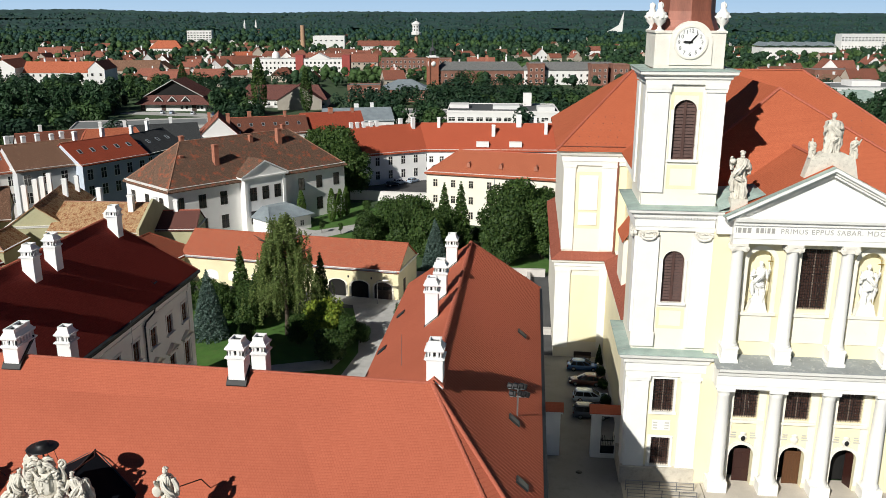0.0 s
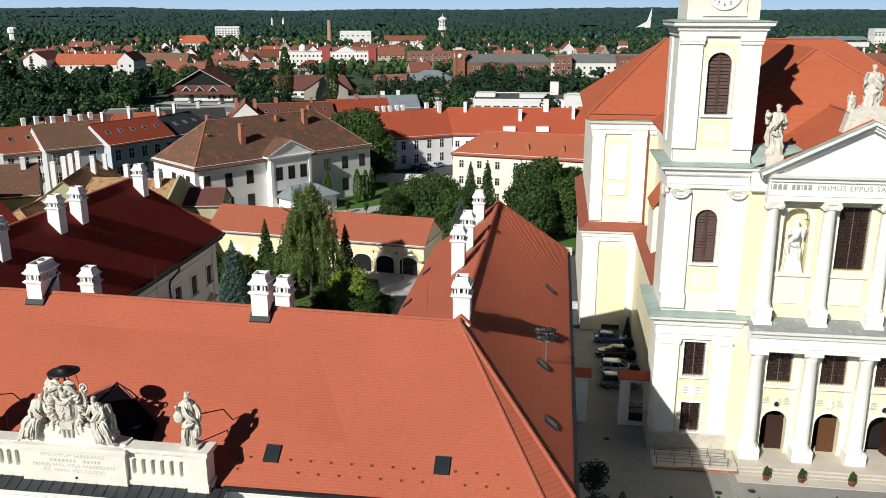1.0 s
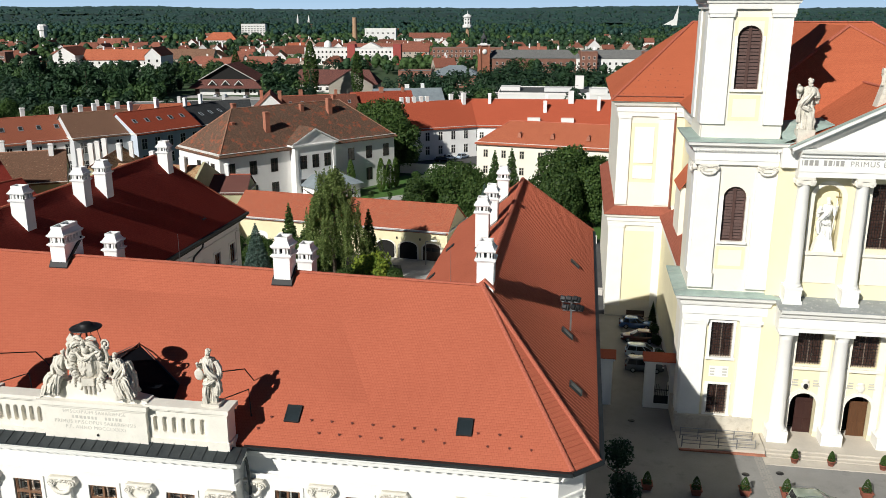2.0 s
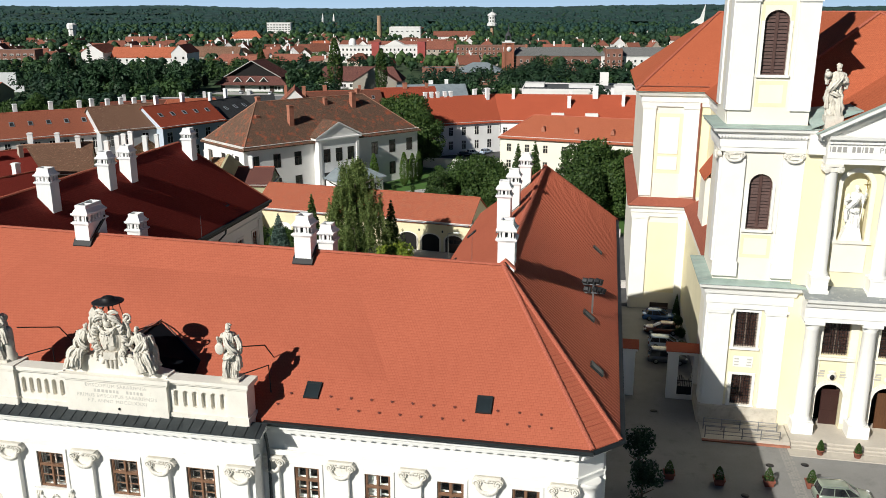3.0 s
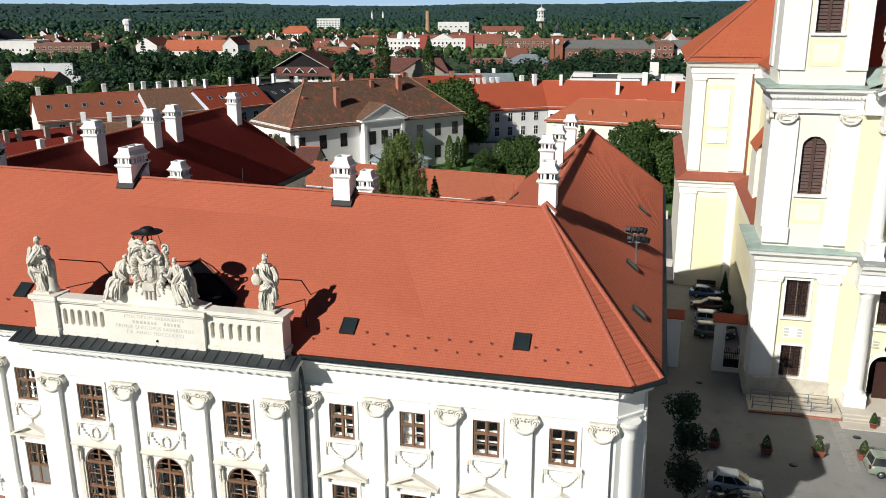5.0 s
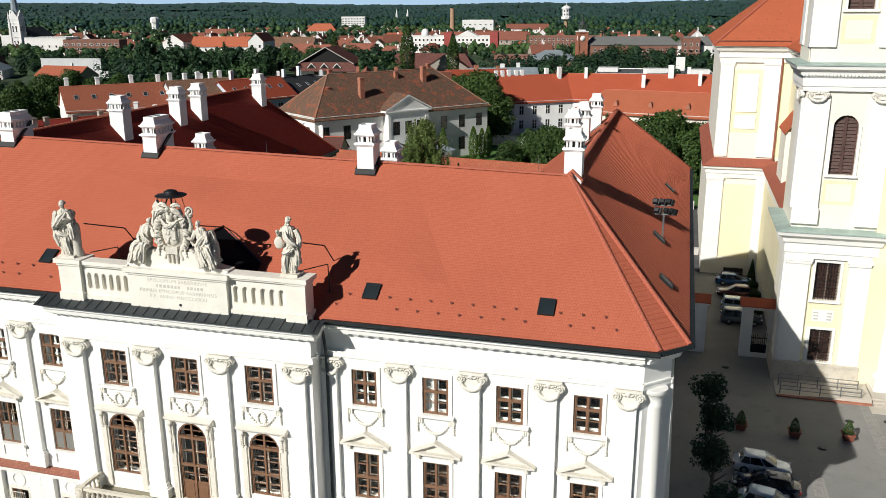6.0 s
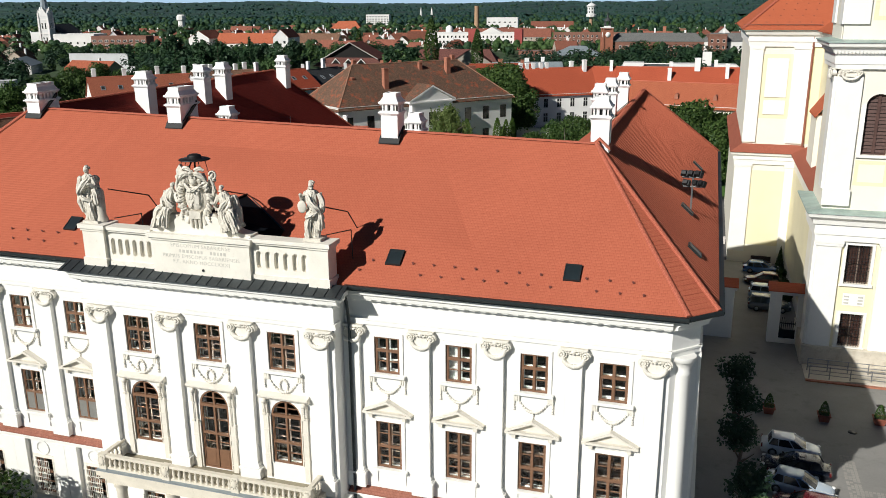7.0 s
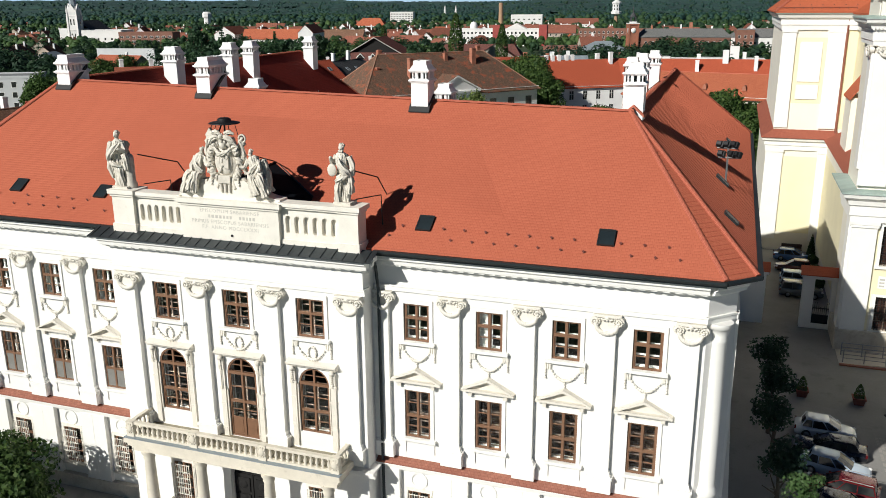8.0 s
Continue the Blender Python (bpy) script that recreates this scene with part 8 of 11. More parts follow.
slope(mb, [(-5.2, -17.7, 3.4), (7.2, -17.7, 3.4), (4.0, -12.8, 5.4), (-2.0, -12.8, 5.4)], 0.1)
slope(mb, [(-5.2, -17.7, 3.4), (-2.0, -12.8, 5.4), (-2.0, -10.6, 5.4), (-5.2, -10.6, 3.4)], 0.1)
slope(mb, [(7.2, -17.7, 3.4), (4.0, -12.8, 5.4), (4.0, -10.6, 5.4), (7.2, -10.6, 3.4)], 0.1)
slope(mb, [(-2.0, -12.8, 5.4), (4.0, -12.8, 5.4), (4.0, -10.6, 5.4), (-2.0, -10.6, 5.4)], 0.1)
an = part("annex_roof", mb, "zinc", man, "blue-grey sheet-metal roof", keep=False)
for i in range(16):
    mb = Mb()
    x = -4.9 + 0.78 * i
    mb.tube((x, -17.6, 3.48), (min(4.0, max(-2.0, x * 0.6 + 0.4)), -12.9, 5.46), 0.04, seg=4)
    part("seam", mb, "zinc", an, keep=False)
for x in (-3.2, 0.5, 4.0):
    put_window(man, "small", pose(x, -17.0, 1.0))
mb = Mb()
mb.box(-2.0, -0.6, -17.06, -16.98, 0.1, 2.6)
part("annex_door", mb, "dark_wood", man, keep=False)

# cream three-storey range behind the cathedral
rh = house("range_house", -3.5, 191.5, 38, 12.5, -11, 12.0, 16.2, "orange_tile", "cream_wall", "cream three-storey building with orange tiled roof", "building", hip=(6, 0), over=0.6,
      rows=(1.4, 4.9, 8.6), cols=9, side_cols=2, kind="brown", stacks=())
for x in (-9.5, -2.0, 6.0, 13.5):
    mb = Mb()
    mb.prism([(x - 0.45, 13.1), (x + 0.45, 13.1), (x + 0.3, 14.0), (x, 14.25), (x - 0.3, 14.0)], "y", -4.9, -2.6)
    part("roof_vent", mb, "brick_red", rh, "small dark red roof vent", keep=False)
mb = Mb()
mb.tube((-3.0, -6.4, 11.9), (-3.0, -6.4, 0.2), 0.09, seg=6)
part("downpipe", mb, "zinc", rh, keep=False)
# orange-roofed range round a yard
house("yard_house", -43.4, 239.4, 28, 15, 35, 9.0, 15.5, "scarlet_tile", "manor_wall", "white two-storey building with bright red tiled roof", "building", hip=(5, 0), over=0.5, rows=(1.5, 5.4), cols=7, side_cols=2, kind="tall",
      stacks=((-8.5, 0.2, 17.0, 0.9), (-6.6, 0.2, 17.0, 0.9), (-4.7, 0.2, 17.0, 0.9), (-2.4, 0.3, 17.0, 0.9), (-0.6, 0.3, 17.0, 0.9), (7.5, 1.2, 17.2, 1.0), (10.5, -1.0, 17.6, 1.0)))
yh = house("yard_house", -9.5, 249.2, 48, 15, 5, 9.0, 15.6, "scarlet_tile", "manor_wall", "long white building with bright red roof and gateway arch", "building", hip=(0, 4), over=0.5, rows=(5.2,), cols=16, side_cols=2,
           stacks=((-17.5, -1.0, 17.4, 0.9), (-1.5, -3.4, 15.6, 1.0), (-1.0, 1.5, 17.0, 1.0), (6.0, -0.6, 18.2, 1.5), (11.0, 1.0, 17.6, 0.9), (13.8, -2.8, 16.8, 0.9), (19.0, 0.5, 17.0, 0.9)))
mb = Mb()
# no opening: the shade of the passage is a flat black panel
mb.prism(arch_poly(-19.8, -15.4, 0.05, 3.0, 4.6), "y", -7.56, -7.48)
part("gateway", mb, "black_paint", yh, "flat black arch panel painted as the shaded gateway", keep=False)
for x in (-6.5, 3.0):
    mb = Mb()
    mb.box(x, x + 3.6, -7.2, -5.0, 9.6, 11.0)
    part("dormer", mb, "trim_white", yh, keep=False)
# low wall of the yard
mb = Mb()
mb.box(0, 30, -0.2, 0.2, 0, 2.4)
mb.box(0, 30, -0.3, 0.3, 2.4, 2.55)
mb.turned(pose(-46, 211, 0, 0, 0, -4))
solid("garden_wall", mb, "pale_wall", "low white garden wall with coping", "wall")

# street houses
house("street_house", -116.3, 189.2, 17, 14, 52, 12.0, 17.0, "brown_tile", "grey_wall", "grey two-storey street house with brown tiled roof", "house", rows=(4.0, 8.2), cols=4, kind="big", over=0.5,
      stacks=((-7, 1.2, 18.9, 0.9), (-3.5, 0.5, 18.7, 0.9), (0, 1.2, 18.8, 0.9), (3.0, 0.4, 18.6, 0.9), (5.5, 0.6, 18.9, 0.9)), skylights=0)
house("street_house", -107.8, 199.3, 19.5, 14, 66, 12.0, 16.5, "bright_tile", "blue_wall", "pale blue street house with red tiled roof", "house", rows=(4.0, 8.0), cols=5, kind="big", over=0.5, stacks=((-5, 1, 18.8, 0.9), (3, 1, 18.8, 0.9)), skylights=5)
house("street_house", -103.8, 216.5, 19, 14, 80, 11.5, 15.8, "slate_tile", "blue_wall", "street house with dark grey roof", "house", rows=(4.0, 8.0), cols=4, kind="big", over=0.5, stacks=((-3, 1, 18.0, 0.8), (4, 1, 18.4, 0.8)), skylights=4)
house("street_house", -131.4, 176.9, 25, 14, 46, 11.5, 16.5, "street_tile", "pale_wall", "white street house with orange roof and roof windows", "house", rows=(4.0, 8.0), cols=8, kind="tall", over=0.5,
      stacks=((-11, 1, 18.5, 0.9), (-4, 2, 18.3, 0.9), (3.5, 0.5, 18.6, 0.9), (10, 1, 18.4, 0.9)), skylights=6)
# lime-coloured houses with mossy roofs
h1 = house("old_house", -95.0, 156.5, 10.5, 25, 16, 8.2, 12.0, "mossy_tile", "lime_wall", "lime-yellow old house with mossy tan roof", "house", along="y", over=0.4, rows=(4.5,), cols=2, kind="small",
           stacks=((-3.5, 2, 14.4, 0.9), (-3.0, 5, 14.4, 0.9), (-2.4, 8, 14.5, 0.9), (2.5, 10, 13.5, 0.8), (-4.5, -2, 14.0, 0.9), (1.8, 3, 14.2, 0.9)))
h2 = house("old_house", -80.5, 151.0, 17, 15, 2, 7.6, 11.6, "mossy_tile", "lime_wall", "lime-yellow old house with mossy tan roof and fire wall", "house", over=0.3, rows=(3.5,), cols=3, kind="small", stacks=((5.5, -2.0, 13.6, 1.0), (-3.0, 3.0, 13.8, 0.9), (2.5, -5.6, 11.0, 1.2)))
mb = Mb()
mb.prism([(-7.8, 0), (7.4, 0), (7.4, 8.6), (0, 12.4), (-7.8, 8.2)], "x", 8.6, 9.1)
part("fire_wall", mb, "lime_wall", h2, keep=False)
house("old_house", -70.0, 155.5, 11, 9, 10, 6.5, 9.2, "maroon_tile", "lime_wall", "low dark-roofed annex beside the fire wall", "house", over=0.3, stacks=((-3, 0, 11.8, 0.9), (1, 0, 11.4, 0.8)))
house("old_house", -110.0, 150.0, 17, 15, 30, 8.5, 13.5, "brown_tile", "lime_wall", "old house with dark brown roof", "house", hip=(4, 0), over=0.4, rows=(4.0,), cols=3, kind="small", stacks=((-3, 2, 15.6, 1.0), (2, 2, 15.4, 0.9), (6, -1, 15.0, 0.9)))
house("old_house", -94.0, 136.5, 6, 9, 5, 6.8, 9.0, "mossy_tile", "lime_wall", "small lime-yellow annex with tan roof", "house", along="y", hip=(2, 0), over=0.3, rows=(3.2,), cols=1, kind="small")
house("old_house", -112.0, 128.0, 24, 15, 60, 9.0, 14.5, "wing_tile", "lime_wall", "old house with dark red tiled roof and five chimneys", "house", over=0.4, stacks=((10.5, -1.4, 15.5, 0.8), (5.5, -1.6, 15.3, 0.85), (0.5, -1.6, 15.3, 0.8), (-1.6, -1.6, 15.3, 0.8), (-7.5, -1.4, 15.5, 0.8)), stack_mat="town_wall")
house("old_house", -92.0, 108.0, 26, 14, 75, 9.0, 14.5, "wing_tile", "pale_wall", "house with dark red tiled roof beside the palace", "house", over=0.4, stacks=((-5, 2, 16.5, 0.9), (3, 1, 16.5, 0.9), (8, 1, 16.2, 0.9)))
house("old_house", -118.0, 104.0, 30, 14, 78, 9.0, 14.0, "brown_tile", "pale_wall", "house with brown tiled roof", "house", over=0.4, stacks=((-5, 2, 16.0, 0.9), (8, 1, 16.0, 0.9)))

# houses behind the manor
house("gable_house", -102.5, 270.0, 13, 18, 20, 8.5, 14.6, "town_tile", "town_white", "white gabled house with red roof", "house", along="y", rows=(1.5, 4.6), cols=3, kind="small", stacks=((-3, 2, 15.0, 1.0), (3, -4, 15.2, 1.2)), stack_mat="brick_red")
house("gable_house", -90.0, 283.0, 26, 12, 28, 7.5, 12.5, "town_tile", "pale_wall", "house with rust-red roof and roof windows", "house", stacks=((-6, 1, 14.4, 1.2), (6, 0, 14.2, 0.9)), stack_mat="brick_red", skylights=6)
house("gable_house", -71.0, 296.0, 22, 12, 28, 7.5, 12.8, "bright_tile", "barn_wall", "house with bright red roof and yellow gable", "house", stacks=((0, 0, 14.4, 1.4), (8, 0, 14.0, 1.0)), stack_mat="brick_red")
house("gable_house", -66.0, 318.0, 26, 14, 20, 8.0, 12.0, "zinc", "town_white", "white house with blue-grey metal roof", "house", hip=(0, 0), stacks=((0, 1, 13.5, 1.5), (6, 1, 13.8, 1.2)), rows=(4.5,), cols=5)
house("gable_house", -126.0, 243.0, 20, 14, 30, 8.0, 13.0, "orange_tile", "pale_wall", "house with bright red roof", "house", hip=(3, 3), stacks=((-3, 1, 15, 0.9), (4, 1, 15, 0.9)))
house("gable_house", -118.0, 258.0, 24, 14, 30, 8.0, 12.5, "slate_tile", "pale_wall", "house with dark slate roof", "house", stacks=((-3, 1, 14.5, 0.9), (4, 1, 14.5, 0.9)))
house("gable_house", -142.0, 238.0, 20, 14, 40, 8.0, 12.5, "town_tile", "pale_wall", "house with red roof beside the street", "house", stacks=((-3, 1, 14.5, 0.9),))


def flat_block(name, x, y, w, d, rot, h, wall, label, rows=(), cols=0, side_cols=0, kind="far", roof="flat_roof", category="building", split=False, boxes=()):
    b = thing(name, x, y, 0, label, category, rz=rot)
    FOOT.append((x, y, w, d, rot))
    mb = Mb()
    mb.box(-w / 2, w / 2, -d / 2, d / 2, 0, h)
    part("wall", mb, wall, b, keep=False)
    mb = Mb()
    for q in ((-w / 2 - 0.1, w / 2 + 0.1, -d / 2 - 0.1, -d / 2 + 0.3), (-w / 2 - 0.1, w / 2 + 0.1, d / 2 - 0.3, d / 2 + 0.1), (-w / 2 - 0.1, -w / 2 + 0.3, -d / 2 + 0.3, d / 2 - 0.3), (w / 2 - 0.3, w / 2 + 0.1, -d / 2 + 0.3, d / 2 - 0.3)):
        mb.box(*q, h - 0.3, h + 0.5)
    part("parapet", mb, wall, b, keep=False)
    mb = Mb()
    mb.box(-w / 2 + 0.3, w / 2 - 0.3, -d / 2 + 0.3, d / 2 - 0.3, h, h + 0.12)
    part("roof", mb, roof, b, keep=False)
    for z in rows:
        for c in range(cols):
            put_window(b, kind, pose(-w / 2 + w * (c + 0.5) / cols, -d / 2, z), split)
        for c in range(side_cols):
            put_window(b, kind, pose(w / 2, -d / 2 + d * (c + 0.5) / side_cols, z, 0, 0, 90), split)
    for bx in boxes:
        mb = Mb()
        mb.box(bx[0], bx[1], bx[2], bx[3], h + 0.1, h + bx[4])
        part("roof_box", mb, "town_white", b, keep=False)
    return b


flat_block("school_block", -12.0, 357.0, 45, 30, 3, 8.5, "town_white", "white modern school block with grey flat roof", rows=(1.2, 4.8), cols=12, side_cols=6, kind="strip", roof="dark_roof", boxes=((-22, -14, -3, 6, 1.6), (-4, 7, -6, 2, 1.6), (14, 21, -12, -4, 1.8), (9, 12.5, 8, 11, 5.5)))
flat_block("school_block", -46.0, 360.0, 21, 18, 3, 6.0, "concrete", "low pale flat-roofed school wing", rows=(1.2,), cols=8, kind="strip")
flat_block("low_block", -146.0, 282.0, 44, 20, 28, 4.5, "concrete", "low grey flat-roofed sheds", rows=(1.5,), cols=9)
flat_block("low_block", -152.0, 318.0, 50, 24, 22, 4.5, "concrete", "wide low grey flat-roofed hall", rows=(1.5,), cols=9)
flat_block("low_block", -118.0, 300.0, 36, 16, 20, 5.0, "concrete", "low grey flat-roofed shed", rows=(1.5,), cols=7)
flat_block("low_block", -185.0, 268.0, 50, 20, 35, 4.0, "concrete", "low grey flat-roofed shed beside the trees", rows=(1.5,), cols=7)

# ---- plants ----
def leaf_mesh(name, centres, sizes, mat, seed, flat=0.0, out=None, loose=0.6, which=None):
    """Many small leaf faces at the given centres, of random turn or facing roughly outwards."""
    rs = np.random.RandomState(seed)
    c = np.asarray(centres, float)
    n = len(c)
    s = np.asarray(sizes, float).reshape(-1, 1) * np.ones((n, 1))
    a = rs.normal(size=(n, 3))
    a[:, 2] *= 1 - flat
    if out is not None:
        face = out / (np.linalg.norm(out, axis=1, keepdims=True) + 1e-9) + rs.normal(size=(n, 3)) * loose
        a = np.cross(face, rs.normal(size=(n, 3)))
    a /= np.linalg.norm(a, axis=1, keepdims=True)
    b = np.cross(a, rs.normal(size=(n, 3)) if out is None else face)
    b /= np.linalg.norm(b, axis=1, keepdims=True)
    q = np.stack([c - a * s, c + b * s * 0.62, c + a * s, c - b * s * 0.62], 1).reshape(-1, 3)
    me = bpy.data.meshes.new(name)
    me.vertices.add(4 * n)
    me.vertices.foreach_set("co", q.ravel())
    me.loops.add(4 * n)
    me.loops.foreach_set("vertex_index", np.arange(4 * n))
    me.polygons.add(n)
    me.polygons.foreach_set("loop_start", np.arange(n) * 4)
    me.polygons.foreach_set("loop_total", np.full(n, 4))
    for m in (mat if isinstance(mat, tuple) else (mat,)):
        me.materials.append(MATS[m])
    if which is not None:
        me.polygons.foreach_set("material_index", which)
    me.update(calc_edges=True)
    return me


def lobes(rs, h0, h1, rad, count, k):
    """Points on and in a crown of several rounded lobes."""
    out, face = [], []
    mid = (h0 + h1) / 2
    cs = []
    for i in range(count):
        a, r = rs.uniform(0, 2 * np.pi), rad * 0.62 * np.sqrt(rs.uniform(0, 1))
        z = rs.uniform(h0 + (h1 - h0) * 0.15, h1 - (h1 - h0) * 0.15)
        lim = math.sqrt(max(0.1, 1 - ((z - mid) / ((h1 - h0) / 2)) ** 2))
        cs.append((r * lim * np.cos(a), r * lim * np.sin(a), z, rad * rs.uniform(0.32, 0.5)))
    cs.append((0, 0, h1 - rad * 0.4, rad * 0.4))
    for x, y, z, r in cs:
        v = rs.normal(size=(k, 3))
        v /= np.linalg.norm(v, axis=1, keepdims=True)
        v *= (r * rs.uniform(0.72, 1.08, size=(k, 1)))
        v[:, 2] *= 0.85
        out.append(v + (x, y, z))
        face.append(v + (0.25 * x, 0.25 * y, 0.25 * r))
    return np.concatenate(out), np.concatenate(face)


def trunk_mesh(h, r, limbs, seed, spread=2.0, mat="bark"):
    rnd = random.Random(seed)
    mb = Mb()
    p, rr = Vector((0, 0, -0.1)), r
    n = 4
    for i in range(n):
        q = Vector((rnd.uniform(-0.1, 0.1), rnd.uniform(-0.1, 0.1), h * (i + 1) / n))
        mb.tube(p, q, rr, rr * 0.78, 8, caps=False)
        p, rr = q, rr * 0.78
    for i in range(limbs):
        a = 2 * math.pi * i / max(1, limbs) + rnd.uniform(-0.4, 0.4)
        z = h * rnd.uniform(0.45, 0.95)
        q = Vector((spread * math.cos(a), spread * math.sin(a), z + spread * rnd.uniform(0.4, 1.0)))
        mb.tube((0, 0, z), q, r * 0.4, r * 0.12, 5, caps=False)
    return mb.mesh("trunk", [mat], uv=False)


def broad(seed, h, rad, clear, mat, lf=0.3, count=14, k=230):
    rs = np.random.RandomState(seed)
    pts, face = lobes(rs, clear, h, rad, count, k)
    return trunk_mesh(h * 0.7, 0.035 * h, 7, seed, rad * 0.5), leaf_mesh("crown", pts, rs.uniform(0.6, 1.2, len(pts)) * lf, mat, seed, 0, face)


def conifer(seed, h, rad, clear, mat, lf=0.22, tiers=22, per=120, droop=0.35):
    rs = np.random.RandomState(seed)
    pts = []
    for t in range(tiers):
        u = t / (tiers - 1)
        z = clear + (h - clear) * u
        r = rad * (1 - u) ** 0.85 + 0.08
        m = max(10, int(per * (1 - u) + 8))
        arms = 11
        a = rs.randint(0, arms, m) * 2 * np.pi / arms + t * 0.7 + rs.normal(0, 0.1, m)
        q = np.sqrt(rs.uniform(0.03, 1, m)) * r
        pts.append(np.stack([q * np.cos(a), q * np.sin(a), z - droop * q + rs.normal(0, 0.12, m)], 1))
    pts = np.concatenate(pts)
    return trunk_mesh(h * 0.95, 0.022 * h, 0, seed), leaf_mesh("crown", pts, rs.uniform(0.6, 1.3, len(pts)) * lf, mat, seed, 0.3)


def column_tree(seed, h, rad, clear, mat, lf=0.22, k=900):
    rs = np.random.RandomState(seed)
    u = rs.uniform(0, 1, k)
    r = rad * np.sin(np.pi * (0.08 + 0.9 * u ** 0.8)) ** 0.7 * rs.uniform(0.75, 1.06, k)
    a = rs.uniform(0, 2 * np.pi, k)
    pts = np.stack([r * np.cos(a), r * np.sin(a), clear + (h - clear) * u], 1)
    return trunk_mesh(h * 0.6, 0.02 * h, 0, seed), leaf_mesh("crown", pts, rs.uniform(0.6, 1.2, k) * lf, mat, seed)


def willow(seed, h, rad, mat, lf=0.24):
    """A weeping tree: arched limbs all round, hung with long shoots down to near the ground."""
    rs = np.random.RandomState(seed)
    pts = []
    n = 64
    for b in range(n):
        a0, u0 = b * 2.39996 + rs.uniform(-0.3, 0.3), (b + 0.5) / n
        top = h * (1.0 - 0.58 * u0 ** 1.4) + rs.uniform(-1.6, 0.6) * (b > 2)
        reach = rad * (0.08 + 0.92 * u0 ** 0.65) * rs.uniform(0.6, 1.1)
        for i in range(17):
            s = rs.uniform(0.2, 1.0)
            a = a0 + rs.normal(0, 0.2)
            r = reach * s
            z0 = top - 1.6 * (s - 0.55) ** 2 * 3 - (1 - s) * 1.2 + rs.normal(0, 0.4)
            ln = rs.uniform(1.0, 4.0) * (0.5 + 0.5 * s)
            m = int(ln * 20)
            t = np.linspace(0, 1, m)
            pts.append(np.stack([r * np.cos(a) * (1 + 0.06 * t) + rs.normal(0, 0.11, m), r * np.sin(a) * (1 + 0.06 * t) + rs.normal(0, 0.11, m), np.maximum(1.0 + rs.uniform(0, 1.6), z0 - ln * t)], 1))
    pts = np.concatenate(pts)
    return trunk_mesh(h * 0.85, 0.022 * h, 12, seed, rad * 0.6), leaf_mesh("crown", pts, rs.uniform(0.6, 1.2, len(pts)) * lf, mat, seed)


def plant(name, meshes, x, y, label, category, z=0.0, rz=0.0, s=1.0, group=""):
    t = thing(name, x, y, z, label, category, group)
    t.matrix_basis = pose(x, y, z, 0, 0, rz) @ Matrix.Diagonal((s, s, s, 1))
    for n, me in zip(("trunk", "crown"), meshes):
        o = new(n, me)
        o.parent = t
    return t


T_DARK = broad(1, 13, 5.3, 1.2, "leaf_dark", 0.30, 34, 340)
T_MID = broad(2, 12, 4.8, 1.4, "leaf_mid", 0.30, 32, 330)
T_BUSH = broad(3, 6.5, 3.3, 0.5, "leaf_dark", 0.2, 28, 420)
T_LIGHT = broad(4, 6.0, 2.7, 0.8, "leaf_light", 0.2, 22, 360)
T_SPRUCE = conifer(5, 13, 4.0, 0.3, "leaf_blue", 0.20, 34, 640)
T_FIR = conifer(6, 14, 3.0, 0.4, "leaf_dark", 0.30, 30, 220)
T_COL = column_tree(7, 7.5, 1.0, 0.2, "leaf_cypress", 0.16, 2200)
T_POPLAR = column_tree(8, 24, 3.2, 1.5, "leaf_dark", 0.55, 2000)
T_WILLOW = willow(9, 18.6, 7.0, "leaf_willow", 0.155)
T_YOUNG = broad(10, 4.6, 1.5, 1.6, "leaf_mid", 0.2, 9, 90)
T_STREET = broad(11, 5.6, 1.85, 3.3, "leaf_pine", 0.16, 12, 110)

# court
plant("blue_spruce", T_SPRUCE, -46.6, 113.5, "blue-grey spruce standing on the court lawn", "spruce", s=0.8)
plant("willow_tree", T_WILLOW, -35.4, 115.6, "tall green weeping tree with hanging shoots in the court", "tree")
plant("bush", T_LIGHT, -28.4, 111.5, "yellow-green rounded bush beside the court drive", "bush", s=1.25)
plant("bush", T_MID, -25.6, 110.6, "dark green rounded bush beside the court drive", "bush", s=0.46)
plant("bush", T_BUSH, -23.9, 113.6, "dark green clipped bush beside the court drive", "bush", s=0.5, rz=30)
plant("bush", T_BUSH, -26.4, 105.8, "dark green bush beside the court drive", "bush", s=0.8, rz=80)
plant("fir_tree", T_FIR, -45.0, 123.5, "dark narrow fir in the court", "fir", s=0.8)
plant("fir_tree", T_FIR, -31.6, 121.5, "dark narrow fir in the court", "fir", s=0.8, rz=40)
for x, y, s, k, rz in ((-42.2, 117.5, 0.6, 0, 0), (-41.0, 123.0, 0.6, 0, 130), (-38.5, 125.5, 0.5, 0, 240), (-47.5, 120.5, 0.5, 0, 100), (-50.5, 122.5, 0.5, 0, 20), (-33.0, 112.5, 0.36, 0, 60), (-39.5, 109.5, 0.34, 0, 160)):
    plant("shade_tree", (T_DARK, T_MID)[k], x, y, "dark leafy tree in the court", "tree", s=s, rz=rz)
plant("bush", T_COL, -47.0, 128.5, "bright green clipped column bush before the garages", "bush", s=0.6)
plant("bush", T_COL, -45.4, 128.9, "bright green clipped column bush before the garages", "bush", s=0.55, rz=50)
plant("shade_tree", T_MID, -54.5, 124.0, "leafy green tree beside the palace wing", "tree", s=0.5, rz=20)
plant("pine_bush", T_BUSH, -18.6, 121.5, "dark pine bush beside the palace wing", "bush", s=0.55)
plant("pine_bush", T_FIR, -18.0, 125.5, "small dark conifer beside the palace wing", "conifer", s=0.4)
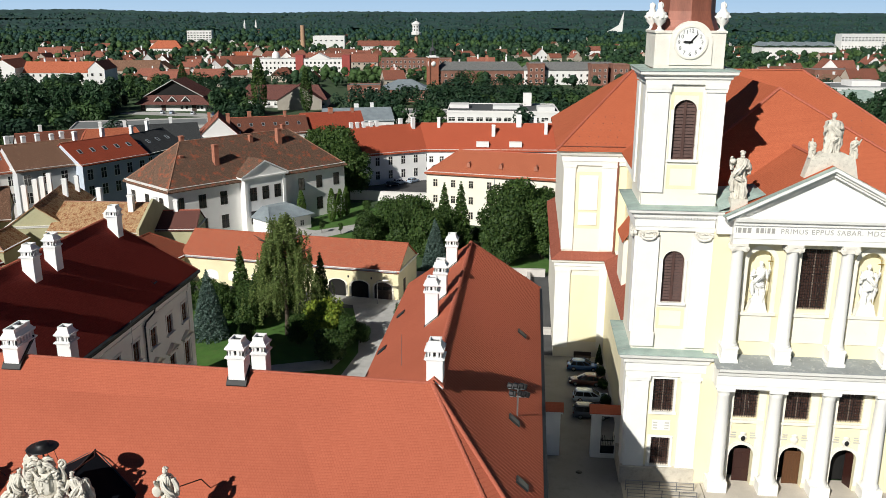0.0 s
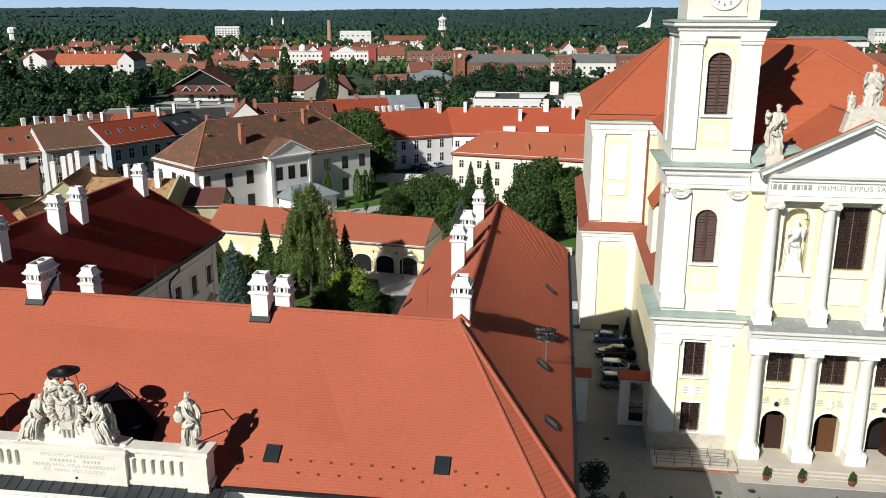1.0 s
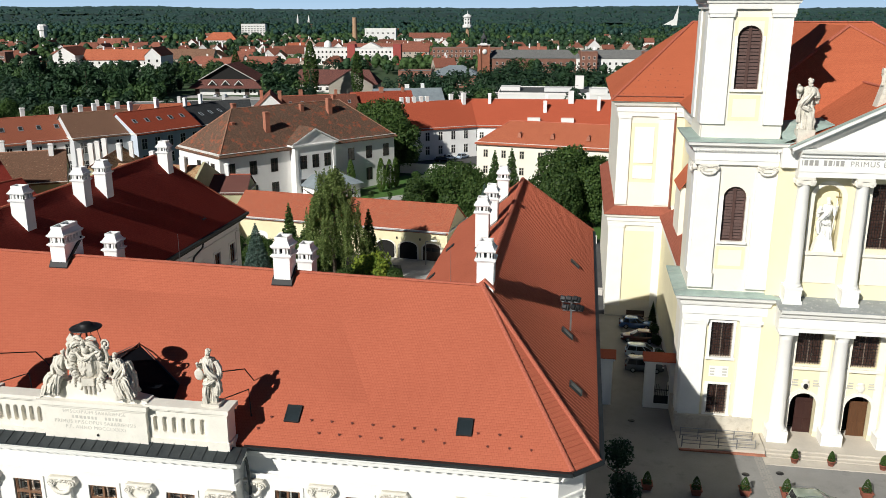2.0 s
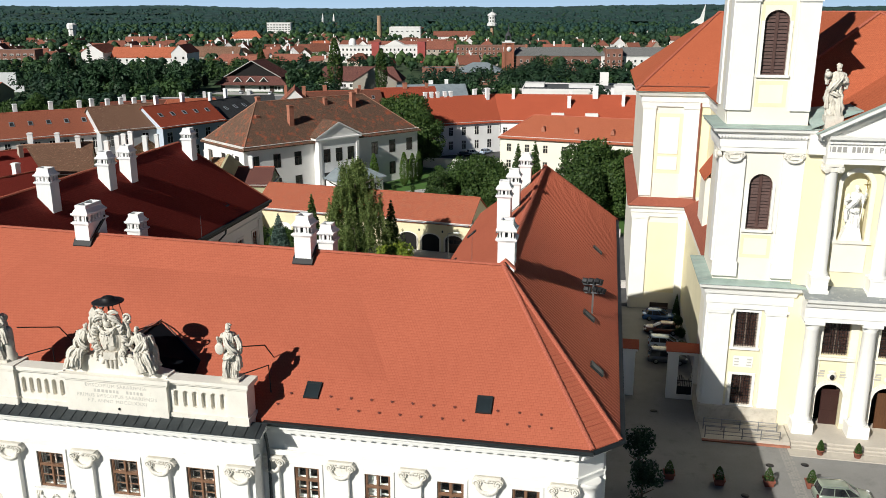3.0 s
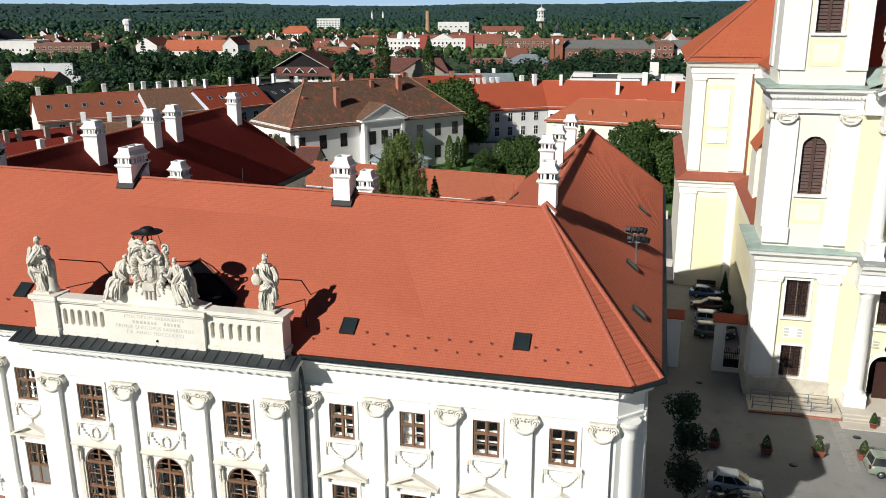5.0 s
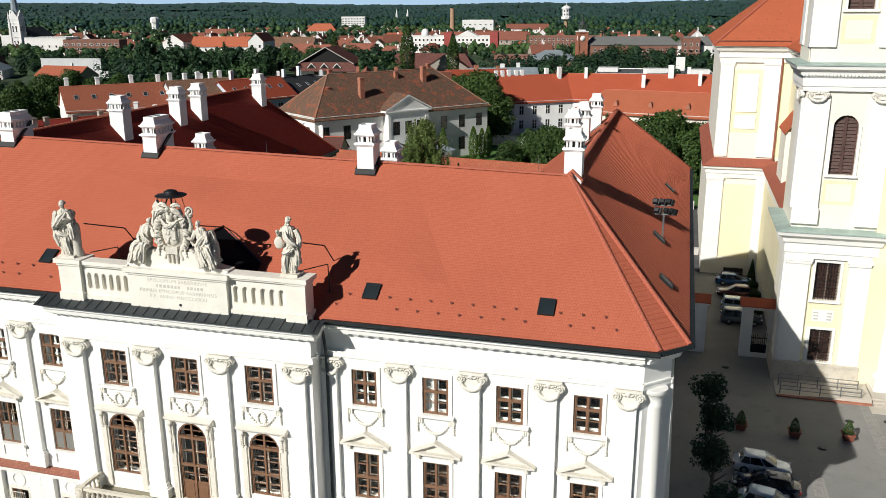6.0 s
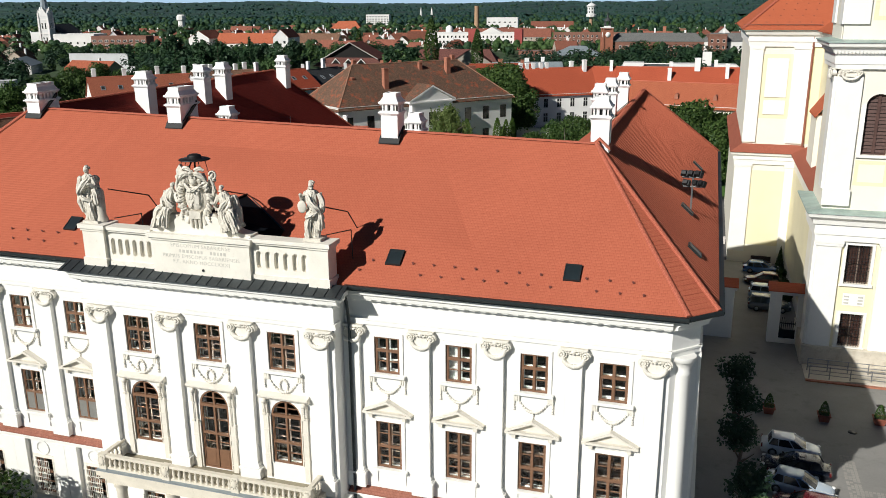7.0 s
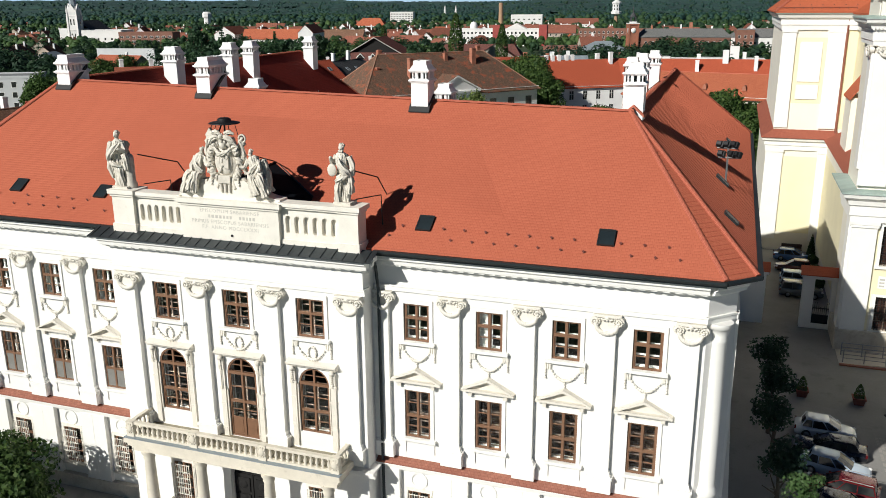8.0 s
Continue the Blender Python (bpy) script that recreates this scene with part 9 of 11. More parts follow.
# trees between court and manor
for x, y, s, k, rz in ((-24.5, 163, 0.95, 0, 0), (-19.5, 158, 0.8, 0, 50), (-28.5, 168, 0.85, 1, 100), (-16.5, 165, 0.75, 0, 200), (-31.5, 161, 0.7, 0, 130), (-22.5, 172, 0.8, 1, 20)):
    plant("shade_tree", (T_DARK, T_MID)[k], x, y, "dense dark green tree in the garden", "tree", s=s, rz=rz)
plant("fir_tree", T_FIR, -13.5, 166.0, "dark fir beside the garden trees", "fir", s=1.0, rz=10)
plant("fir_tree", T_FIR, -17.5, 172.0, "dark fir beside the garden trees", "fir", s=0.9, rz=70)
plant("blue_spruce", T_SPRUCE, -17.2, 152.0, "grey-green spruce behind the garages", "spruce", s=0.75, rz=30)
for x, y, s, rz in ((-5.2, 162.5, 1.15, 0), (-1.0, 165.0, 1.22, 120), (3.0, 161.5, 1.0, 220), (-3.5, 157.0, 0.95, 300), (3.6, 170.0, 1.0, 90)):
    plant("shade_tree", T_DARK, x, y, "dense dark green tree beside the cathedral", "tree", s=s, rz=rz)
plant("bush", T_BUSH, -10.5, 172.0, "light green bush on the garden lawn", "bush", s=0.5)
for x, y in ((-51.5, 183.5), (-45.2, 186.6), (-44.0, 190.0), (-43.2, 193.0)):
    plant("cypress", T_COL, x, y, "bright green columnar cypress in the manor garden", "cypress", group="garden cypresses", s=1.05 if x < -44 else 0.95, rz=x * 7)
for x, y, s in ((-37.5, 190, 1.0), (-45.0, 176.0, 0.55), (-40.5, 175.0, 0.6), (-36.0, 178.0, 0.6), (-33.5, 183.0, 0.7)):
    plant("young_tree", T_YOUNG, x, y, "small young tree in the manor garden", "tree", s=s, rz=x * 11)
for x, y, s, rz in ((-51.5, 219, 1.45, 0), (-46.5, 213, 1.15, 100), (-56.5, 226, 1.35, 200), (-59.0, 233, 1.1, 40)):
    plant("shade_tree", T_DARK, x, y, "large dark tree beside the manor", "tree", s=s, rz=rz)
plant("fir_tree", T_FIR, -89.0, 181.0, "dark fir beside the manor", "fir", s=0.7)
for x, y, s, k in ((-167, 171, 1.2, 1), (-153, 149, 0.6, 0), (-170, 186, 1.2, 0), (-161, 196, 1.0, 0), (-150, 212, 1.1, 0), (-166, 212, 1.2, 1), (-178, 203, 1.1, 0),
                   (-188, 219, 1.2, 0), (-172, 230, 1.1, 1), (-158, 232, 1.1, 0), (-195, 238, 1.2, 0), (-181, 246, 1.1, 1), (-146, 136, 0.9, 0), (-200, 205, 0.8, 0), (-143, 222, 0.9, 1),
                   (-232, 251, 0.55, 1), (-207, 240, 0.6, 1), (-250, 266, 0.55, 0), (-241, 278, 0.6, 1), (-226, 262, 0.6, 1), (-262, 290, 0.5, 0)):
    plant("shade_tree", (T_DARK, T_MID)[k], x, y, "large leafy tree beside the street houses", "tree", s=s, rz=x * 13)
# small trees in a row along the palace
for y in (48.8, 55.3, 60.3, 66.2):
    plant("street_tree", T_STREET, 4.2, y, "small dark street tree beside the palace", "tree", group="street trees along the palace", rz=y * 37, s=0.98)
T_PALE = broad(12, 5.7, 1.3, 3.4, "leaf_grove", 0.13, 11, 95)
plant("street_tree", T_PALE, 5.4, 45.4, "small leafy street tree beside the parked cars", "tree", s=0.95, rz=15)
# big dark bush in front of the west wing
plant("bush", T_BUSH, -38.6, 33.0, "big dark green bush before the palace front", "bush", s=0.92)
plant("bush", T_BUSH, -42.6, 34.2, "dark green bush before the palace front", "bush", s=0.86, rz=90)
plant("bush", T_BUSH, -45.8, 32.6, "dark green bush before the palace front", "bush", s=0.95, rz=190)

# ---- court, square, cars ----
sheet("lawn_court", [(-55, 88), (-20.5, 88), (-20.5, 112), (-23, 128), (-55, 130)], 0.03, "lawn", "green lawn in the palace court", "lawn")
sheet("pavement_drive", [(-24.8, 96), (-19, 86.7), (-13.5, 86.7), (-13.0, 150), (-24, 150), (-22, 136.2), (-37, 138.6), (-37, 131), (-28.5, 130), (-25.0, 118), (-23.5, 110)], 0.036, "gravel_path", "pale grey drive in the court")
sheet("pavement_path", [(-39.5, 99), (-26, 104), (-25.2, 108), (-39.0, 102.5)], 0.04, "gravel_path", "pale garden path across the lawn")
sheet("lawn_garden", [(-56, 171), (-10, 156), (12, 150), (12, 184), (-24, 186), (-44, 208)], 0.03, "lawn", "green lawn of the manor garden", "lawn")
sheet("pavement_forecourt", [(-58, 166), (-44, 172), (-36, 181), (-31, 189), (-34, 191), (-40, 184), (-47, 178), (-54, 181), (-60, 172)], 0.036, "gravel_path", "pale gravel forecourt of the manor")
sheet("road_yard", [(-46, 212), (14, 209), (14, 243), (-30, 241), (-47, 225)], 0.03, "asphalt", "dark yard between the buildings", "road")
sheet("road_street", [(-160, 138), (-151, 131), (-93, 196), (-82, 243), (-90, 244), (-101, 200)], 0.03, "asphalt", "street between the houses", "road")
mb = Mb()
rnd = random.Random(4)
# pale stripes of setts on the square
for x0, y0, x1, y1 in ((17.2, 66, 18.2, 76.5), (11.5, 52, 12.3, 62), (12.3, 56.5, 20, 57.2), (9, 44, 9.8, 52)):
    x = x0
    while x < x1 - 0.02:
        y = y0
        while y < y1 - 0.02:
            if rnd.random() < 0.85:
                mb.box(x + 0.02, x + 0.22, y + 0.02, y + 0.22, 0.0, 0.028 + rnd.random() * 0.004)
            y += 0.25
        x += 0.25
tagged(solid("sett_stripe", mb, "sett_pale", "pale stone sett stripes in the square", "pavement", kind="stuff", uv=False))
mb = Mb()
mb.box(18.0, 44.0, 73.6, 74.9, 0, 0.1)
solid("kerb", mb, "pale_paving", "pale stone step before the cathedral", "step", kind="structure")
mb = Mb()
mb.box(10.4, 18.3, 75.0, 75.35, 0, 0.14)
solid("ramp_kerb", mb, "brick_red", "red brick edge of the ramp beside the tower", "kerb")
mb = Mb()
mb.prism([(10.4, 0.0), (18.3, 0.0), (18.3, 0.5), (10.4, 0.05)], "y", 75.35, 78.85)
solid("ramp", mb, "pale_paving", "pale stone ramp beside the cathedral tower", "ramp")
# railing of the ramp
rail = thing("ramp_railing", 14.0, 75.6, 0.2, "grey steel railing of the ramp", "railing")
for row, y in ((0, 75.6), (1, 77.3)):
    for i in range(5):
        mb = Mb()
        x = 10.7 + 1.68 * i
        mb.tube((x, y, 0.15), (x, y, 1.35), 0.05, seg=6)
        part("post", mb, "steel", rail)
    for z in (0.55, 0.9, 1.3):
        mb = Mb()
        mb.tube((10.7, y, z), (17.42, y, z), 0.035, seg=6)
        part("rail", mb, "steel", rail)
# gate between palace and cathedral
gate = thing("gate_wall", 6.0, 84.2, 0, "white gate piers with red tile tops and an iron grille door", "gate")
mb = Mb()
mb.box(0.9, 4.2, 83.8, 84.6, 0, 5.4)
mb.box(0.9, 4.4, 83.6, 84.8, 5.1, 5.4)
part("pier", mb, "white_wall", gate)
mb = Mb()
pierced(mb, 7.55, 10.7, 0, 5.5, [(8.6, 10.1, 0.5, 5.0)], 83.8, 0.8)
mb.box(7.35, 10.8, 83.55, 84.85, 5.2, 5.5)
part("pier", mb, "white_wall", gate)
for x0, x1 in ((0.9, 4.5), (7.25, 10.85)):
    mb = Mb()
    slope(mb, [(x0, 83.4, 5.5), (x1, 83.4, 5.5), (x1, 84.2, 6.2), (x0, 84.2, 6.2)], 0.1)
    slope(mb, [(x0, 85.0, 5.5), (x1, 85.0, 5.5), (x1, 84.2, 6.2), (x0, 84.2, 6.2)], 0.1)
    parts("tile_top", mb, "red_tile", gate, "red tile coping")
mb = Mb()
for i in range(9):
    mb.tube((8.65 + 0.18 * i, 84.0, 0.5), (8.65 + 0.18 * i, 84.0, 2.4 + 0.3 * math.sin(i)), 0.03, seg=4)
mb.box(8.6, 10.1, 83.97, 84.03, 0.5, 1.4)
mb.box(8.6, 10.1, 83.97, 84.03, 2.0, 2.1)
part("grille_door", mb, "iron", gate, "black iron grille door")


# cars
def car(x, y, rz, paint, label, long=4.35, wide=1.76, high=1.5, estate=0.0, suv=False, roof_rails=False):
    """Nose to local +x; separate body, glass, wheels, lights."""
    c = thing("car", x, y, 0.022, label, "car", rz=rz)
    k = long / 4.35
    g = 0.24 if suv else 0.17
    L = lambda v: v * k
    belt, hood = high * 0.60, high * 0.57
    w2 = wide / 2
    mb = Mb()
    secs = ((-2.15, 0.78, belt * 0.80, g + 0.2), (-2.08, 0.92, belt * 0.97, g + 0.05), (-1.65, 0.99, belt, g), (0.0, 1.0, belt, g), (0.85, 1.0, belt - 0.01, g), (1.35, 0.98, hood, g), (1.85, 0.93, hood - 0.09, g + 0.03),
            (2.08, 0.83, hood - 0.2, g + 0.1), (2.16, 0.70, hood - 0.34, g + 0.2))
    rings = []
    for px, f, zt, zb in secs:
        h2 = zt - zb
        half = [(0.0, zt + 0.03), (0.6 * f, zt + 0.015), (0.86 * f, zt - 0.03), (0.97 * f, zt - 0.13), (1.0 * f, zb + 0.5 * h2), (0.97 * f, zb + 0.12), (0.86 * f, zb)]
        rings.append([(L(px), q * w2, z) for q, z in half] + [(L(px), -q * w2, z) for q, z in half[:0:-1]])
    n = len(rings[0])
    fs = []
    for k2 in range(len(rings) - 1):
        for i in range(n):
            fs.append((k2 * n + i, k2 * n + (i + 1) % n, (k2 + 1) * n + (i + 1) % n, (k2 + 1) * n + i))
    fs += [tuple(range(n))[::-1], tuple(range((len(rings) - 1) * n, len(rings) * n))]
    mb.faces([p for r in rings for p in r], fs, 0, True)
    part("body", mb, paint, c, keep=False)
    rear, rt = L(-1.95 + 0.3 * (1 - estate)), L(-1.35 - 0.42 * estate)
    front, ft = L(1.05), L(0.15)
    # cabin: lower ring at the belt, shoulder ring, roof ring
    gl, rf = Mb(), Mb()
    wb, ws, wr = w2 * 0.93, w2 * 0.80, w2 * 0.62
    low = [(rear, -wb * 0.9), (L(-0.9), -wb), (L(0.2), -wb), (front, -wb * 0.86), (front + 0.08, 0.0), (front, wb * 0.86), (L(0.2), wb), (L(-0.9), wb), (rear, wb * 0.9), (rear - 0.05, 0.0)]
    top = [(rt, -ws * 0.94), (L(-0.9), -ws), (L(-0.2), -ws), (ft, -ws * 0.93), (ft + 0.07, 0.0), (ft, ws * 0.93), (L(-0.2), ws), (L(-0.9), ws), (rt, ws * 0.94), (rt - 0.05, 0.0)]
    m2 = len(low)
    pl = [(px, py, belt - 0.02) for px, py in low]
    pt = [(px, py, high - 0.09) for px, py in top]
    gl.faces(pl + pt, [(i, (i + 1) % m2, m2 + (i + 1) % m2, m2 + i) for i in range(m2)] + [tuple(range(m2, 2 * m2))], 0, False)
    glass = part("glass_house", gl, "pane_dark", c, "dark car windows", keep=False)
    edge = [(px * 1.0 + (0.03 if px > -0.5 else -0.04), py * 1.03, high - 0.10) for px, py in top]
    mid = [(px * 0.96, py * 0.9, high - 0.03) for px, py in top]
    cen = [(px * 0.86, py * 0.5, high) for px, py in top]
    rf.faces(edge + mid + cen, [(i, (i + 1) % m2, m2 + (i + 1) % m2, m2 + i) for i in range(m2)] + [(m2 + i, m2 + (i + 1) % m2, 2 * m2 + (i + 1) % m2, 2 * m2 + i) for i in range(m2)] + [tuple(range(2 * m2, 3 * m2))], 0, True)
    part("roof", rf, paint, c, keep=False)
    pb = Mb()
    for i in (0, 1, 2, 3, 5, 6, 7, 8):
        pb.tube(pl[i], pt[i], 0.05 if i in (0, 3, 5, 8) else 0.035, seg=5)
    parts("pillar", pb, paint, c, keep=False)
    wt = ws
    wm = Mb()
    wm.lathe(0, 0, [(0.0, -0.1), (0.2, -0.1), (0.31, -0.09), (0.33, -0.05), (0.33, 0.05), (0.31, 0.09), (0.2, 0.1), (0.0, 0.1)], 16)
    wm.turned(pose(0, 0, 0, 90, 0, 0))
    wme = wm.mesh("wheel", ["rubber"], uv=False)
    hm = Mb()
    hm.lathe(0, 0, [(0.0, -0.115), (0.19, -0.105), (0.2, 0.0), (0.19, 0.105), (0.0, 0.115)], 10)
    hm.turned(pose(0, 0, 0, 90, 0, 0))
    hme = hm.mesh("rim", ["steel"], uv=False)
    for sx in (L(-1.28), L(1.32)):
        for s in (-1, 1):
            w = local("wheel", wme, c, pose(sx, s * (wide * 0.5 - 0.085), 0.33))
            local("rim", hme, w, Matrix.Identity(4))
    for s in (-1, 1):
        hl = Mb()
        hl.ball((L(2.0), s * wide * 0.37, hood - 0.2), (0.16, 0.17, 0.09), 8, 6)
        part("headlight", hl, "dial_white", c, keep=False)
        tl = Mb()
        tl.box(L(-2.14), L(-2.02), *sorted((s * wide * 0.36, s * wide * 0.47)), belt - 0.28, belt - 0.02)
        part("taillight", tl, "paint_red", c, keep=False)
        mr = Mb()
        mr.ball((L(0.85), s * (wide * 0.5 + 0.08), belt + 0.06), (0.08, 0.1, 0.07), 7, 5)
        part("mirror", mr, paint, c, keep=False)
        if roof_rails:
            rr = Mb()
            rr.tube((rt, s * wt, high + 0.04), (L(0.0), s * wt, high + 0.04), 0.025, seg=5)
            part("roof_rail", rr, "steel", c, keep=False)
    pl = Mb()
    pl.box(L(2.165), L(2.19), -0.26, 0.26, g + 0.2, g + 0.31)
    part("number_plate", pl, "dial_white", c, keep=False)
    return c


car(8.05, 61.1, -4, "paint_white", "white hatchback parked beside the palace", 4.2)
car(8.2, 58.4, 174, "paint_black", "black saloon car parked beside the palace", 4.7, high=1.42)
car(8.2, 55.7, -14, "paint_silver", "silver hatchback parked beside the palace", 4.5)
car(8.4, 53.0, 168, "paint_red", "dark red estate car with roof rack parked beside the palace", 4.4, roof_rails=True, estate=1.0)
car(8.3, 50.4, -14, "paint_black", "dark car parked in the row beside the palace", 4.4)
car(8.3, 47.7, 166, "paint_silver", "pale car parked in the row beside the palace", 4.4)
car(20.7, 66.4, 4, "paint_sage", "sage green off-road car parked on the square", 4.7, 1.85, 1.78, 1.0, True, True)
car(21.7, 63.4, 2, "paint_white", "white hatchback parked on the square", 4.2)
car(8.1, 107.6, 0, "paint_azure", "blue car parked in the shaded yard", 4.4)
car(8.2, 102.8, 180, "paint_orange", "dark car with reddish roof parked in the shaded yard", 4.5)
car(8.5, 98.0, 0, "paint_silver", "pale blue estate car parked in the shaded yard", 4.5, estate=1.0)
car(8.3, 93.5, 0, "paint_grey", "grey people carrier parked behind the gate", 4.5, 1.8, 1.7, 1.0)
for i, (x, y, rz, p) in enumerate(((-36.5, 233, 40, "paint_white"), (-33.0, 235.5, 60, "paint_silver"), (-26.0, 236.0, 5, "paint_blue"), (-21, 236.5, 5, "paint_silver"), (-38, 229.5, 40, "paint_black"))):
    car(x, y, rz, p, "car parked in the yard of the orange-roofed building", 4.4)


# planters with clipped shrubs
def planter(x, y, label, s=1.0, pot=False):
    p = thing("planter", x, y, 0.022, label, "planter", "planters on the square")
    mb = Mb()
    if pot:
        mb.lathe(0, 0, [(0.24, 0), (0.34, 0.5), (0.38, 0.5), (0.38, 0.58), (0.3, 0.58), (0.28, 0.5), (0.0, 0.5)], 14)
    else:
        mb.faces([(-0.42, -0.42, 0), (0.42, -0.42, 0), (0.42, 0.42, 0), (-0.42, 0.42, 0), (-0.55, -0.55, 0.62), (0.55, -0.55, 0.62), (0.55, 0.55, 0.62), (-0.55, 0.55, 0.62)],
                 [(0, 1, 5, 4), (1, 2, 6, 5), (2, 3, 7, 6), (3, 0, 4, 7), (3, 2, 1, 0)])
        for a in ((-0.6, 0.6, -0.6, -0.46), (-0.6, 0.6, 0.46, 0.6), (-0.6, -0.46, -0.46, 0.46), (0.46, 0.6, -0.46, 0.46)):
            mb.box(*a, 0.56, 0.68)
    part("tub", mb, "terracotta", p, keep=False)
    mb = Mb()
    mb.box(-0.46, 0.46, -0.46, 0.46, 0.5, 0.6) if not pot else mb.lathe(0, 0, [(0.29, 0.52), (0.0, 0.56)], 10)
    part("soil", mb, "soil", p, keep=False)
    rs = np.random.RandomState(int(x * 10) % 97)
    k = 700
    u = rs.uniform(0, 1, k)
    r = (0.5 if not pot else 0.3) * (1 - u ** 1.6) ** 0.7 * rs.uniform(0.8, 1.05, k)
    a = rs.uniform(0, 6.28, k)
    me = leaf_mesh("shrub", np.stack([r * np.cos(a), r * np.sin(a), 0.6 + (1.35 if not pot else 0.9) * u], 1), np.full(k, 0.07), "leaf_mid", 3)
    o = new("shrub", me)
    o.parent = p
    if not pot:
        p.matrix_basis = pose(x, y, 0.022) @ Matrix.Diagonal((0.82, 0.82, 0.86, 1))
    return p


for x, y in ((6.9, 67.7), (11.05, 67.5), (15.2, 68.1), (18.7, 68.4), (25.5, 69.4)):
    planter(x, y, "square terracotta planter with clipped cone shrub on the square")
for x in (20.7, 23.9, 28.4, 31.8):
    planter(x, 74.3, "round terracotta pot with small cone shrub on the steps", pot=True)
for x, y in ((11.9, 104), (11.6, 99.5), (11.7, 108)):
    pass
# low wall, beds and benches behind the cathedral corner
mb = Mb()
mb.box(1.6, 4.0, 120, 121, 0, 0.9)
mb.box(0.2, 0.8, 128, 150, 0, 1.0)
mb.box(-3.0, 3.5, 149, 149.8, 0, 1.4)
solid("garden_wall", mb, "concrete", "low pale garden wall behind the palace", "wall")
mb = Mb()
mb.box(7.0, 9.4, 110.6, 111.3, 0.45, 0.55)
mb.box(7.0, 9.4, 111.2, 111.3, 0.55, 1.1)
for x in (7.2, 9.1):
    mb.box(x, x + 0.1, 110.7, 111.2, 0.02, 0.45)
solid("bench", mb, "dark_wood", "dark wooden bench by the cathedral wall", "bench")
for x, y, s in ((12.2 - 1.9, 96.8, 0.22), (10.3, 101.5, 0.22), (10.3, 105.5, 0.22)):
    plant("bush", T_BUSH, x, y, "small dark shrub along the cathedral wall", "shrub", s=s)
plant("fir_tree", T_FIR, 10.4, 109.8, "slim dark conifer by the cathedral wall", "conifer", s=0.21)
# manhole covers
mb = Mb()
mb.lathe(0, 0, [(0.35, 0.022), (0.35, 0.03), (0.0, 0.03)], 16)
mm = mb.mesh("manhole_cover", ["iron"], uv=False)
for x, y in ((6.2, 80.5), (15.9, 71.5), (13.0, 66.0), (9.0, 88.0), (19.0, 72.2)):
    o = new("manhole_cover", mm)
    o.matrix_basis = pose(x, y, 0.0)
    tagged(o, "dark iron manhole cover set in the paving", "manhole cover", "manhole covers")
# street lamps
for x, y, h in ((-87.0, 206.0, 9.0), (-110.0, 163.0, 8.5), (-24.5, 131.0, 4.0)):
    lp = thing("street_lamp", x, y, 0, "pale grey street lamp on a tall pole", "street lamp")
    mb = Mb()
    mb.tube((0, 0, 0), (0, 0, h), 0.11, 0.07, 8)
    mb.tube((0, 0, h), (1.2, -0.8, h + 0.5), 0.06, 0.05, 6)
    part("pole", mb, "steel", lp, keep=False)
    mb = Mb()
    mb.ball((1.6, -1.05, h + 0.5), (0.6, 0.35, 0.12), 10, 6)
    part("lamp_head", mb, "dial_white", lp, keep=False)

# ---- the town beyond ----
def hall(x, y, w, d, rot, eave, ridge, roof, wall, label, name="hall", **kw):
    return house(name, x, y, w, d, rot, eave, ridge, roof, wall, label, "building", base=False, split=False, **kw)


bh = thing("gabled_hall", -176.0, 411.0, 0, "hall with broad maroon gable roof and white base", "building", rz=7)
FOOT.append((-176, 411, 38, 30, 7))
FOOT.extend([(-174, 388, 40, 26, 7), (-163, 362, 36, 30, 7), (-152, 338, 34, 30, 7)])
mb = Mb()
mb.box(-15.5, 15.5, -9.5, 13, 0, 4.2)
part("wall", mb, "town_white", bh, keep=False)
mb = Mb()
for s in (-1, 1):
    slope(mb, [(s * 18.5, -12.0, 3.6), (s * 18.5, 14.5, 3.6), (s * 13.2, 14.5, 7.6), (s * 13.2, -7.6, 7.6)], 0.3)
slope(mb, [(-18.5, -12.0, 3.6), (18.5, -12.0, 3.6), (13.2, -7.6, 7.6), (-13.2, -7.6, 7.6)], 0.3)
part("lower_roof", mb, "maroon_tile", bh, keep=False)
mb = Mb()
mb.prism([(-13.2, 7.5), (13.2, 7.5), (0, 14.4)], "y", -6.9, 14.2)
part("gable", mb, "door_black", bh, "dark boarded gable", keep=False)
for s in (-1, 1):
    mb = Mb()
    slope(mb, [(s * 14.6, -8.4, 7.0), (s * 14.6, 14.8, 7.0), (0, 14.8, 15.0), (0, -8.4, 15.0)], 0.35)
    part("roof", mb, "maroon_tile", bh, keep=False)
    mb = Mb()
    mb.tube((s * 14.6, -8.55, 6.9), (0, -8.55, 14.95), 0.22, seg=4)
    part("barge_board", mb, "concrete", bh, keep=False)
for x in (-6.6, 0, 6.6):
    mb = Mb()
    mb.prism([(x - 1.9, 5.0), (x + 1.9, 5.0), (x, 7.0)], "y", -11.2, -7)
    dm = part("dormer", mb, "door_black", bh, keep=False)
    for s in (-1, 1):
        mb = Mb()
        mb.tube((x + s * 2.2, -11.35, 4.9), (x, -11.35, 7.2), 0.2, seg=4)
        part("barge_board", mb, "dial_white", dm, keep=False)
for x in (-16, -6, 9.0):
    mb = Mb()
    mb.box(x, x + 2.2, -9.62, -9.5, 0, 3.0)
    part("entrance", mb, "dark_wood", bh, keep=False)
for x in (4.0, 6.4, 12.0, 13.8):
    put_window(bh, "far", pose(x, -9.5, 1.0), False)
